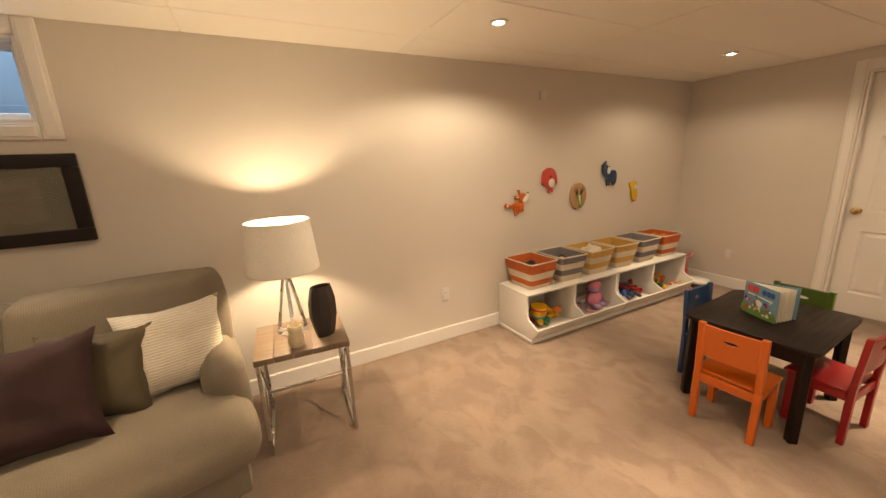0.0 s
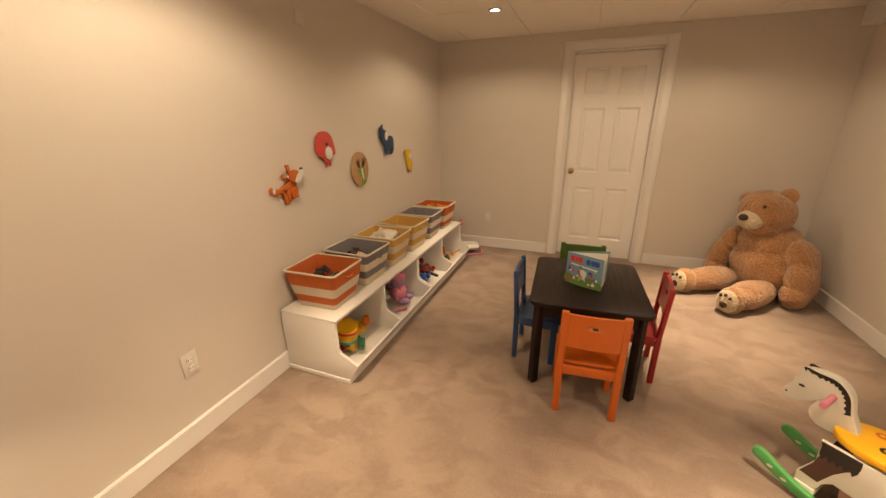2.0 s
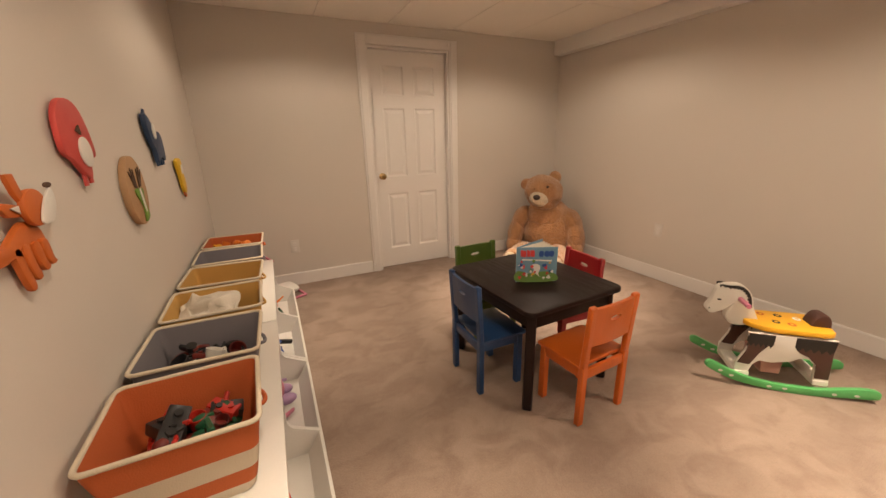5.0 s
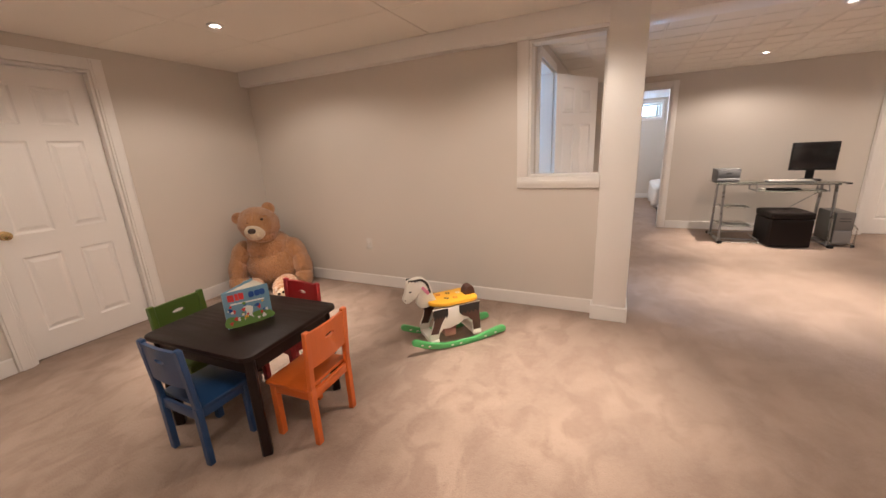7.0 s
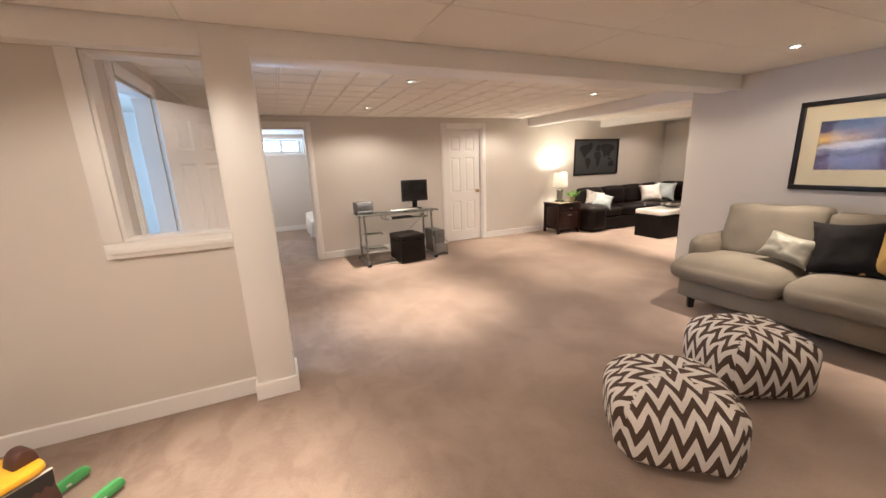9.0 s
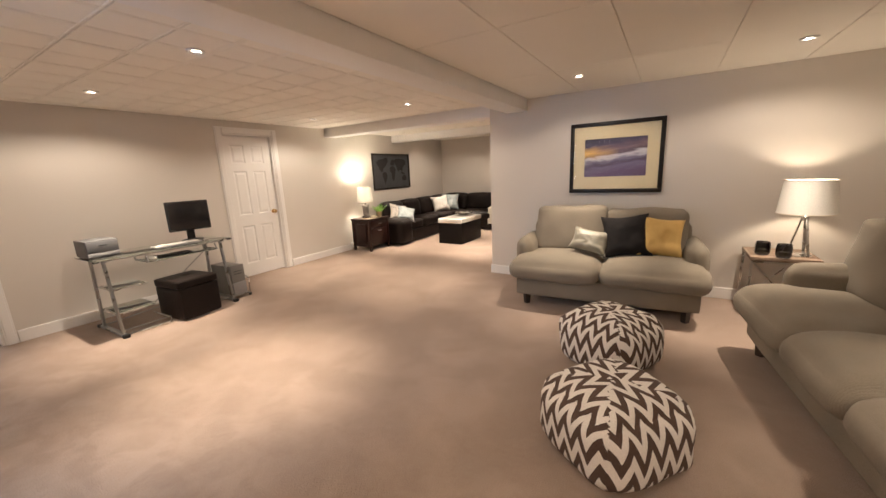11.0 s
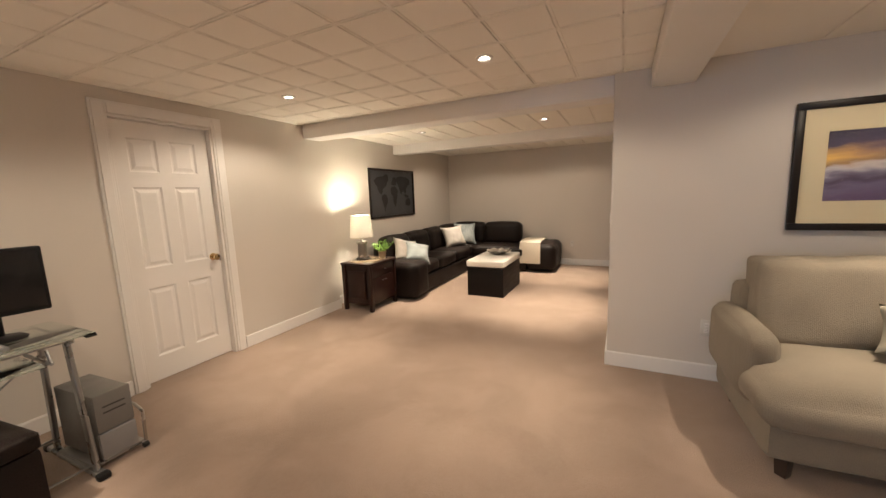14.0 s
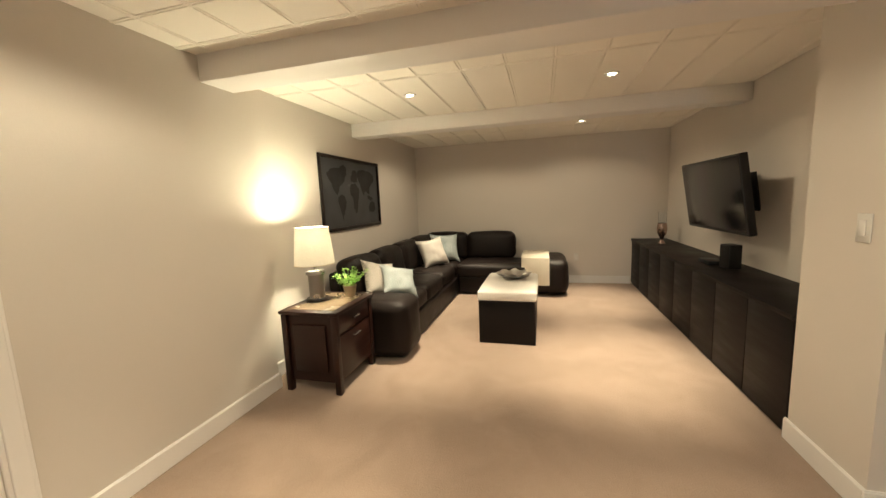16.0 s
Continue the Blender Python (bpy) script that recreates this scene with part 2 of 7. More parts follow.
def pillow_mesh(bm, w, h, t, seed=0.0, n=16):
    """A scatter cushion that lies in x and z, thick along y, with pinched corners."""
    def place(u, v, side):
        edge = max(0.0, (1 - u ** 4) * (1 - v ** 4)) ** 0.55
        x = w / 2 * u * (1 - 0.13 * (1 - v * v)) + 0.006 * noise.noise(Vector((v * 2.5, u, seed)))
        z = h / 2 * v * (1 - 0.13 * (1 - u * u)) + 0.006 * noise.noise(Vector((seed, u * 2.5, v)))
        y = side * t / 2 * edge + (0.022 * noise.noise(Vector((u * 1.7 + seed, v * 1.7, side * 3 + seed))) + 0.010 * noise.noise(Vector((u * 5 + seed, v * 5, side * 7)))) * edge
        return (x, y, z)
    grid = {}
    for side in (-1, 1):
        for i in range(n + 1):
            for j in range(n + 1):
                rim = i in (0, n) or j in (0, n)
                key = (i, j, 0 if rim else side)
                if key not in grid:
                    grid[key] = bm.verts.new(place(2 * i / n - 1, 2 * j / n - 1, side))
    for side in (-1, 1):
        for i in range(n):
            for j in range(n):
                quad = []
                for a, b in ((i, j), (i + 1, j), (i + 1, j + 1), (i, j + 1)):
                    rim = a in (0, n) or b in (0, n)
                    quad.append(grid[(a, b, 0 if rim else side)])
                bm.faces.new(quad if side < 0 else quad[::-1])


def part(name, bm, material, parent=None, label="", smooth=40, at=None):
    """Links a bmesh as one mesh object, as a part of parent."""
    mesh = bpy.data.meshes.new(name)
    bm.normal_update()
    bm.to_mesh(mesh)
    bm.free()
    for m in material if isinstance(material, (list, tuple)) else [material]:
        mesh.materials.append(m)
    if smooth:
        for p in mesh.polygons:
            p.use_smooth = True
        mesh.set_sharp_from_angle(angle=radians(smooth))
    ob = new(name, mesh)
    if parent is not None:
        ob.parent = parent
    if at is not None:
        ob.matrix_basis = at
    return tagged(ob, label)


def thing(name, label, category, m=None, group=""):
    ob = new(name)
    ob.empty_display_size = 0.1
    ob.matrix_basis = m or Matrix.Identity(4)
    return tagged(ob, label, category, group)


def setting(name, bm, material, label="", smooth=0):
    return tagged(part(name, bm, material, None, label, smooth), kind="structure")


# the rooms
NORTH, EAST, SOUTH, DESK, WEST = 2.685, 4.80, -0.80, -4.33, -3.44
WEST_END, RETURN, MAPWALL, JOG, FARWALL, TVWALL = -1.19, -3.93, -4.46, -3.88, -7.56, -0.74
T = 0.12


def slab(lo, hi):
    bm = bmesh.new()
    box(bm, lo, hi)
    return bm


setting("floor", slab((FARWALL - T, -8.2, -0.12), (EAST + T, NORTH + T, 0.0)), CARPET, "beige cut-pile carpet with brushed marks")


def wall_x(name, x0, x1, y0, y1, holes=(), top=2.45, label="greige painted plaster wall"):
    """A wall that runs along x, with holes of (from, to, sill, head)."""
    bm = bmesh.new()
    at = x0
    for a, b, sill, head in sorted(holes):
        if a > at:
            box(bm, (at, y0, 0), (a, y1, top))
        if sill > 0:
            box(bm, (a, y0, 0), (b, y1, sill))
        if head < top:
            box(bm, (a, y0, head), (b, y1, top))
        at = b
    if at < x1:
        box(bm, (at, y0, 0), (x1, y1, top))
    return setting(name, bm, WALL, label)


def wall_y(name, y0, y1, x0, x1, holes=(), top=2.45, label="greige painted plaster wall"):
    bm = bmesh.new()
    at = y0
    for a, b, sill, head in sorted(holes):
        if a > at:
            box(bm, (x0, at, 0), (x1, a, top))
        if sill > 0:
            box(bm, (x0, a, 0), (x1, b, sill))
        if head < top:
            box(bm, (x0, a, head), (x1, b, top))
        at = b
    if at < y1:
        box(bm, (x0, at, 0), (x1, y1, top))
    return setting(name, bm, WALL, label)


WIN = (-1.25, -0.52, 1.74, 2.12)
BED = (0.545, 1.31)
CLO = (-2.468, -1.735)
PLAY = (0.545, 1.325)
PASS = (1.28, 1.81, 1.09, 2.06)
HALLX = 1.815
HALLDOOR = (-1.95, -1.19)
wall_x("wall_north", WEST - T, EAST + T, NORTH, NORTH + T, [WIN])
wall_y("wall_east", SOUTH - T, NORTH, EAST, EAST + T, [(PLAY[0], PLAY[1], 0, 2.03)])
wall_x("wall_south", 1.06, EAST, SOUTH - T, SOUTH, [PASS])
wall_x("wall_desk", JOG, 4.0, DESK - T, DESK, [(BED[0], BED[1], 0, 2.03), (CLO[0], CLO[1], 0, 2.03)])
wall_y("wall_couch", WEST_END, NORTH, WEST - T, WEST)
wall_x("wall_return", RETURN, WEST - T, WEST_END, WEST_END + T)
wall_y("wall_return_side", WEST_END + T, TVWALL, RETURN, RETURN + T)
wall_x("wall_television", FARWALL, RETURN + T, TVWALL, TVWALL + T)
wall_y("wall_far", MAPWALL - T, TVWALL + T, FARWALL - T, FARWALL)
wall_x("wall_map", FARWALL, JOG, MAPWALL - T, MAPWALL)
wall_y("wall_hall", DESK, SOUTH - T, HALLX, HALLX + T, [(HALLDOOR[0], HALLDOOR[1], 0, 2.03)])
# the rooms behind the doors
wall_y("wall_bedroom_west", -7.7, DESK - T, -0.9, -0.78)
wall_y("wall_bedroom_east", -7.7, DESK - T, 2.6, 2.72)
wall_x("wall_bedroom_back", -0.9, 2.72, -7.82, -7.7, [(0.38, 1.3, 1.80, 2.10)])
wall_x("wall_utility_back", HALLX + T, 4.0, DESK, DESK + 0.05)
wall_y("wall_utility_east", DESK + 0.05, SOUTH - T, 3.9, 4.0, [(-2.9, -1.5, 0.9, 2.1)])


def ceiling():
    bm = bmesh.new()
    box(bm, (FARWALL - T, -8.2, H + 0.008), (EAST + T, NORTH + T, H + 0.25))
    # x0, x1, y0, y1, tile along x, tile along y, first joint, bars or grooves
    fields = ((WEST, HALLX, DESK, -0.96, 0.305, 0.305, (-2.47, -2.66), 0.0048), (FARWALL, -3.74, MAPWALL, TVWALL, 1.22, 0.305, (-4.30, -2.66), 0.0045),
              (WEST, EAST, -0.70, NORTH, 1.22, 0.61, (0.12, -0.10), 0.003))
    for xa, xb, ya, yb_, sx, sy, (ox, oy), gap in fields:
        for i in range(math.floor((xa - ox) / sx), math.ceil((xb - ox) / sx)):
            for j in range(math.floor((ya - oy) / sy), math.ceil((yb_ - oy) / sy)):
                x0, x1, y0, y1 = max(ox + i * sx, xa), min(ox + (i + 1) * sx, xb), max(oy + j * sy, ya), min(oy + (j + 1) * sy, yb_)
                if x1 - x0 < 0.03 or y1 - y0 < 0.03:
                    continue
                sag = 0.0025 * noise.noise(Vector((i * 3.1, j * 2.7, 0)))
                box(bm, (x0 + gap, y0 + gap, H + sag), (x1 - gap, y1 - gap, H + 0.012), 0.003, 0, 1)
        # raised mouldings on both sides of every joint
        if gap > 0.004:
            for i in range(math.ceil((xa - ox) / sx), math.ceil((xb - ox) / sx)):
                for d in (-0.0095, 0.0095):
                    x = ox + i * sx + d
                    box(bm, (x - 0.0065, ya, H - 0.0042), (x + 0.0065, yb_, H + 0.006), 0.0015, 0, 1)
            for j in range(math.ceil((ya - oy) / sy), math.ceil((yb_ - oy) / sy)):
                for d in (-0.0095, 0.0095):
                    y = oy + j * sy + d
                    box(bm, (xa, y - 0.0065, H - 0.0037), (xb, y + 0.0065, H + 0.0063), 0.002, 0, 1)
    setting("ceiling", bm, CEIL, "off-white ceiling tiles with raised moulded edges")


ceiling()


def boxed(name, lo, hi, label, bevel=0.006):
    bm = bmesh.new()
    box(bm, lo, hi, bevel)
    return setting(name, bm, TRIM, label, 30)


boxed("beam_long", (WEST + 0.003, -0.96, 2.065), (EAST - 0.003, -0.703, H + 0.02), "white boxed ceiling beam")
boxed("beam_near", (-3.74, DESK + 0.003, 2.06), (-3.50, WEST_END - 0.003, H + 0.02), "white boxed ceiling beam")
boxed("beam_far", (-5.68, MAPWALL + 0.003, 2.06), (-5.48, TVWALL - 0.003, H + 0.02), "white boxed ceiling beam")
boxed("column", (1.05, -0.93, 0.0), (1.28, -0.70, H), "white painted square column")


def skirting(name, runs):
    """Runs of (x0, y0, x1, y1, side): side is the direction into the room."""
    bm = bmesh.new()
    for x0, y0, x1, y1, sx, sy in runs:
        for z0, z1, d in ((0.0, 0.109, 0.014), (0.109, 0.115, 0.010)):
            lo = (min(x0, x1, x0 + sx * d, x1 + sx * d), min(y0, y1, y0 + sy * d, y1 + sy * d), z0)
            hi = (max(x0, x1, x0 + sx * d, x1 + sx * d), max(y0, y1, y0 + sy * d, y1 + sy * d), z1)
            box(bm, lo, hi, 0.002, 0, 1)
    return setting(name, bm, TRIM, "white painted baseboard")


W8 = 0.092
skirting("baseboard", [
    (WEST, NORTH, EAST, NORTH, 0, -1),
    (EAST, SOUTH, EAST, PLAY[0] - W8, -1, 0), (EAST, PLAY[1] + W8, EAST, NORTH - 0.015, -1, 0),
    (1.282, SOUTH, EAST - 0.015, SOUTH, 0, 1),
    (1.036, -0.70, 1.294, -0.70, 0, 1), (1.05, -0.945, 1.05, -0.7, -1, 0), (1.28, -0.799, 1.28, -0.7, 1, 0),
    (JOG, DESK, CLO[0] - W8, DESK, 0, 1), (CLO[1] + W8, DESK, BED[0] - W8, DESK, 0, 1), (BED[1] + W8, DESK, HALLX, DESK, 0, 1),
    (WEST, WEST_END - 0.014, WEST, NORTH - 0.015, 1, 0), (RETURN - 0.014, WEST_END, WEST, WEST_END, 0, -1),
    (FARWALL, MAPWALL + 0.015, FARWALL, -1.2, 1, 0), (FARWALL, MAPWALL, JOG, MAPWALL, 0, 1), (JOG, MAPWALL, JOG, DESK + 0.014, -1, 0),
    (-0.78, -7.7, 2.6, -7.7, 0, 1), (-0.78, -7.69, -0.78, DESK - T - 0.01, 1, 0),
])


def casing(name, hole, wall, axis, side, head=2.03, sill=None, w=0.085):
    """A stepped trim round an opening; axis x: the wall runs along x at y = wall, side: into the room."""
    bm = bmesh.new()
    a, b = hole
    bottom = 0.0 if sill is None else sill - w

    def piece(u0, u1, z0, z1):
        for d, inset in ((0.014, 0.0), (0.022, 0.014)):
            lo = [u0 + inset, min(wall, wall + side * d), z0 + (inset if sill is not None else 0)]
            hi = [u1 - inset, max(wall, wall + side * d), z1 - inset]
            if axis == "y":
                lo, hi = [lo[1], lo[0], lo[2]], [hi[1], hi[0], hi[2]]
            box(bm, lo, hi, 0.003, 0, 1)
    piece(a - w, a - 0.001, bottom, head + w)
    piece(b + 0.001, b + w, bottom, head + w)
    piece(a - 0.0005, b + 0.0005, head + 0.001, head + w)
    if sill is not None:
        piece(a - 0.0005, b + 0.0005, sill - w, sill - 0.001)
    return setting(name, bm, TRIM, "white painted casing", 30)


def jamb(name, hole, y0, y1, axis, head=2.03, sill=None, d=0.018):
    bm = bmesh.new()
    a, b = hole
    bits = [((a, y0, sill or 0), (a + d, y1, head)), ((b - d, y0, sill or 0), (b, y1, head)), ((a + d, y0, head - d), (b - d, y1, head))]
    if sill is not None:
        bits.append(((a + d, y0, sill), (b - d, y1, sill + d)))
    for lo, hi in bits:
        if axis == "y":
            lo, hi = (lo[1], lo[0], lo[2]), (hi[1], hi[0], hi[2])
        box(bm, lo, hi, 0.002, 0, 1)
    return setting(name, bm, TRIM, "white painted jamb", 30)


def door_leaf(name, width, m, label, knob_side=1, knob=BRASS, height=2.0):
    """A six-panel door, hinged at x = 0, its face towards -y."""
    door = tagged(thing(name, label, "door", m), kind="structure")
    bm = bmesh.new()
    t = 0.035
    rows = [(0.19, 0.74), (0.90, 1.52), (1.63, 1.88)]
    k = height / 2.0
    rows = [(a * k, b * k) for a, b in rows]
    mx, gap = width * 0.15, width * 0.13
    cols = [(mx, width / 2 - gap / 2), (width / 2 + gap / 2, width - mx)]
    zs = [0] + [v for r in rows for v in r] + [height]
    for x0, x1 in ((0, cols[0][0]), (cols[0][1], cols[1][0]), (cols[1][1], width)):
        box(bm, (x0, 0, 0), (x1, t, height))
    for x0, x1 in cols:
        for j in (0, 2, 4, 6):
            box(bm, (x0, 0, zs[j]), (x1, t, zs[j + 1]))
    part("leaf", bm, DOOR, door, smooth=0)
    for x0, x1 in cols:
        for z0, z1 in rows:
            bm = bmesh.new()
            for s, y_out, y_in in ((-1, 0.0, 0.010), (1, t, t - 0.010)):
                rings = []
                for inset, y in ((0, y_out), (0.012, y_in), (0.022, y_in), (0.045, y_out + (0.002 if s < 0 else -0.002)), ):
                    rings.append([bm.verts.new(c) for c in ((x0 + inset, y, z0 + inset), (x1 - inset, y, z0 + inset), (x1 - inset, y, z1 - inset), (x0 + inset, y, z1 - inset))])
                for a, b in zip(rings, rings[1:]):
                    for q in range(4):
                        bm.faces.new((a[q], a[(q + 1) % 4], b[(q + 1) % 4], b[q]) if s < 0 else (a[q], b[q], b[(q + 1) % 4], a[(q + 1) % 4]))
                bm.faces.new(rings[-1] if s < 0 else rings[-1][::-1])
            part("panel", bm, DOOR, door, smooth=0)
    bm = bmesh.new()
    kx = width - 0.065 if knob_side > 0 else 0.065
    for s in (-1, 1):
        base = 0.0 if s < 0 else t
        prof = [(0.031, 0.0), (0.031, 0.006), (0.012, 0.012), (0.011, 0.032), (0.024, 0.040), (0.029, 0.052), (0.024, 0.064), (0.0001, 0.068)]
        vs = lathe(bm, prof, 20)
        bmesh.ops.transform(bm, matrix=pose(kx, base, 0.91, 90 if s < 0 else -90, 0, 0), verts=vs)
    part("door_knob", bm, knob, door, "round metal door knob")
    return door


casing("trim_play_door", PLAY, EAST, "y", -1)
jamb("jamb_play_door", PLAY, EAST + 0.0005, EAST + T, "y")
door_leaf("door_1", PLAY[1] - PLAY[0] - 0.04, pose(EAST + 0.055, PLAY[1] - 0.02, 0.008, 0, 0, -90),
          "closed white six-panel interior door with a brass knob", -1)
casing("trim_closet_door", CLO, DESK, "x", 1)
jamb("jamb_closet_door", CLO, DESK - T, DESK - 0.0005, "x")
door_leaf("door_2", CLO[1] - CLO[0] - 0.04, pose(CLO[1] - 0.02, DESK - 0.055, 0.008, 0, 0, 180), "closed white six-panel interior door with a brass knob beside the desk")
casing("trim_bedroom_door", BED, DESK, "x", 1)
jamb("jamb_bedroom_door", BED, DESK - T, DESK - 0.0005, "x")
bm = bmesh.new()
box(bm, (1.285, SOUTH + 0.001, 1.005), (1.895, SOUTH + 0.022, 1.09), 0.004)
box(bm, (1.285, SOUTH + 0.001, 1.03), (1.88, SOUTH + 0.030, 1.065), 0.004)
box(bm, (1.81, SOUTH + 0.001, 1.091), (1.895, SOUTH + 0.022, 2.063), 0.004)
setting("trim_pass_through", bm, TRIM, "white moulded window trim", 30)
jamb("jamb_pass_through", (PASS[0], PASS[1]), SOUTH - T, SOUTH, "x", head=2.06, sill=1.09)
casing("trim_hall_door", HALLDOOR, HALLX, "y", -1)
jamb("jamb_hall_door", HALLDOOR, HALLX + 0.0005, HALLX + T, "y")
door_leaf("door_3", 0.70, pose(HALLX - 0.035, HALLDOOR[0] + 0.02, 0.008, 0, 0, 240), "open white six-panel interior door", 1)


# windows, sockets, ceiling lights
def window(name, x0, x1, z0, z1, y, side, label, panes=2):
    """A small sliding window in a wall along x; y: the wall's inner face, side: into the room."""
    ob = tagged(thing(name, label, "window"), kind="structure")
    yo = y - side * 0.09
    for k in range(panes):
        a, b = x0 + (x1 - x0) * k / panes, x0 + (x1 - x0) * (k + 1) / panes
        bm = bmesh.new()
        for lo, hi in (((a, yo - 0.02, z0), (a + 0.03, yo + 0.02, z1)), ((b - 0.03, yo - 0.02, z0), (b, yo + 0.02, z1)),
                       ((a + 0.03, yo - 0.02, z0), (b - 0.03, yo + 0.02, z0 + 0.03)), ((a + 0.03, yo - 0.02, z1 - 0.03), (b - 0.03, yo + 0.02, z1))):
            box(bm, lo, hi, 0.003, 0, 1)
        part("sash", bm, TRIM, ob)
        bm = bmesh.new()
        box(bm, (a + 0.03, yo - 0.003, z0 + 0.03), (b - 0.03, yo + 0.003, z1 - 0.03))
        part("pane", bm, GLASS, ob, smooth=0).visible_shadow = False
    return ob


GLASS = glassy("window_glass", (0.97, 0.985, 1.0))
window("window_1", WIN[0] + 0.02, WIN[1] - 0.02, WIN[2] + 0.02, WIN[3] - 0.02, NORTH, -1, "small high basement window with a white frame", 1)
casing("trim_window_north", (WIN[0], WIN[1]), NORTH, "x", -1, head=WIN[3], sill=WIN[2], w=0.08)
jamb("jamb_window_north", (WIN[0], WIN[1]), NORTH, NORTH + T, "x", head=WIN[3], sill=WIN[2])
window("window_2", 0.40, 1.28, 1.82, 2.08, -7.7, 1, "small high bedroom window with a white frame", 2)
casing("trim_window_bedroom", (0.38, 1.3), -7.7, "x", 1, head=2.10, sill=1.80, w=0.06)
WOOD_BLUE = surface("weathered_boards", (0.26, 0.31, 0.36), 0.8, other=(0.16, 0.20, 0.25), scale=3, fine=60, stretch=(1, 1, 8))
bm = bmesh.new()
box(bm, (-2.0, NORTH + 0.62, 1.5), (0.2, NORTH + 0.66, 1.90), 0.004)
box(bm, (-2.0, NORTH + T, 1.5), (0.2, NORTH + 0.62, 1.60), 0.004)
for k in range(9):
    x = -2.0 + 0.25 * k
    box(bm, (x, NORTH + 0.70, 1.5), (x + 0.235, NORTH + 0.74, 3.2), 0.006)
setting("window_well", bm, WOOD_BLUE, "grey-blue weathered boards outside the window")

DAY = (0.50, 0.74, 1.0)


def daylight(x, y, z, w, h, rz, power, rx=90):
    data = bpy.data.lights.new("daylight", "AREA")
    data.shape, data.size, data.size_y, data.energy, data.color = "RECTANGLE", w, h, power, DAY
    new("daylight", data).matrix_world = pose(x, y, z, rx, 0, rz)


daylight(-0.88, NORTH + 0.42, 2.85, 1.2, 0.5, 180, 75, 20)
daylight(0.9, -7.95, 1.98, 0.85, 0.35, 0, 60, 80)
daylight(3.95, -2.2, 1.5, 1.3, 1.1, 90, 95)
# unseen fill added to brighten the bedroom, without a lamp body
lamp("bedroom_fill", "POINT", pose(1.6, -6.0, 1.9), 60, (1.0, 0.86, 0.70), radius=0.12)

BULB = glowing("bulb_face", (1.0, 0.86, 0.66), 90.0)
BEZEL = surface("white_metal", (0.75, 0.73, 0.70), 0.4, scale=6, relief=0.01)
# the added lamp at (-0.6, 1.8) gets a fixture like the rest
fixture = None
for x, y in SPOTS:
    if fixture is None:
        fixture = thing("recessed_light", "small round recessed ceiling light, switched on", "ceiling light", pose(x, y, H - 0.006), "recessed ceiling lights")
        bm = bmesh.new()
        lathe(bm, [(0.027, 0.006), (0.033, -0.001), (0.037, -0.004), (0.050, -0.003), (0.053, 0.003), (0.053, 0.006)], 28)
        part("bezel", bm, BEZEL, fixture)
        bm = bmesh.new()
        lathe(bm, [(0.0001, 0.0035), (0.020, 0.0035), (0.026, 0.0045)], 20)
        part("bulb", bm, BULB, fixture, "glowing halogen bulb")
    else:
        copy_thing(fixture, pose(x, y, H - 0.006))

PLASTIC = surface("white_plastic", (0.72, 0.70, 0.66), 0.35, scale=8, fine=120, relief=0.01)
SLOT = surface("dark_slot", (0.05, 0.05, 0.05), 0.5, relief=0)


def outlet(m, label, switch=False):
    """A wall plate that faces -y."""
    ob = thing("light_switch" if switch else "wall_outlet", label, "light switch" if switch else "outlet", m, "" if switch else "wall outlets")
    bm = bmesh.new()
    box(bm, (-0.036, -0.006, -0.058), (0.036, -0.0005, 0.058), 0.003)
    part("plate", bm, PLASTIC, ob)
    if switch:
        bm = bmesh.new()
        box(bm, (-0.016, -0.011, -0.032), (0.016, -0.006, 0.032), 0.002)
        part("rocker", bm, TRIM, ob)
    else:
        for z in (-0.021, 0.021):
            bm = bmesh.new()
            box(bm, (-0.014, -0.008, z - 0.014), (0.014, -0.006, z + 0.014), 0.003)
            part("socket", bm, TRIM, ob)
            bm = bmesh.new()
            for x in (-0.006, 0.006):
                box(bm, (x - 0.001, -0.0088, z - 0.004), (x + 0.001, -0.0079, z + 0.006))
            part("slots", bm, SLOT, ob, smooth=0)
    return ob


outlet(pose(1.63, NORTH, 0.40), "white duplex wall outlet on the long wall")
outlet(pose(EAST, 2.10, 0.36, 0, 0, -90), "white duplex wall outlet beside the toy shelf")
outlet(pose(3.42, SOUTH, 0.44, 0, 0, 180), "white duplex wall outlet near the rocking horse")
outlet(pose(FARWALL, -1.95, 0.40, 0, 0, 90), "white duplex wall outlet in the lounge")
outlet(pose(WEST, -0.55, 0.385, 0, 0, 90), "white duplex wall outlet beside the loveseat")
outlet(pose(-3.58, WEST_END, 1.15, 0, 0, 0), "white wall switch on the end of the wall", True)
bm = bmesh.new()
box(bm, (-0.035, -0.012, -0.035), (0.035, -0.0005, 0.035), 0.004)
tagged(part("wall_sensor", bm, PLASTIC, None, "small white square sensor high on the wall"), category="sensor").matrix_basis = pose(2.65, NORTH, 1.98)

# play table and chairs
def painted(name, colour, rough=0.38):
    return surface(name, colour, rough, other=tuple(v * 0.8 for v in colour), scale=4, fine=90, relief=0.04, coat=0.15, stretch=(1, 1, 0.25))


ESPRESSO = surface("espresso_wood", (0.012, 0.006, 0.0055), 0.42, gloss=0.22, other=(0.020, 0.010, 0.008), scale=5, fine=60, relief=0.08, stretch=(1, 12, 1))


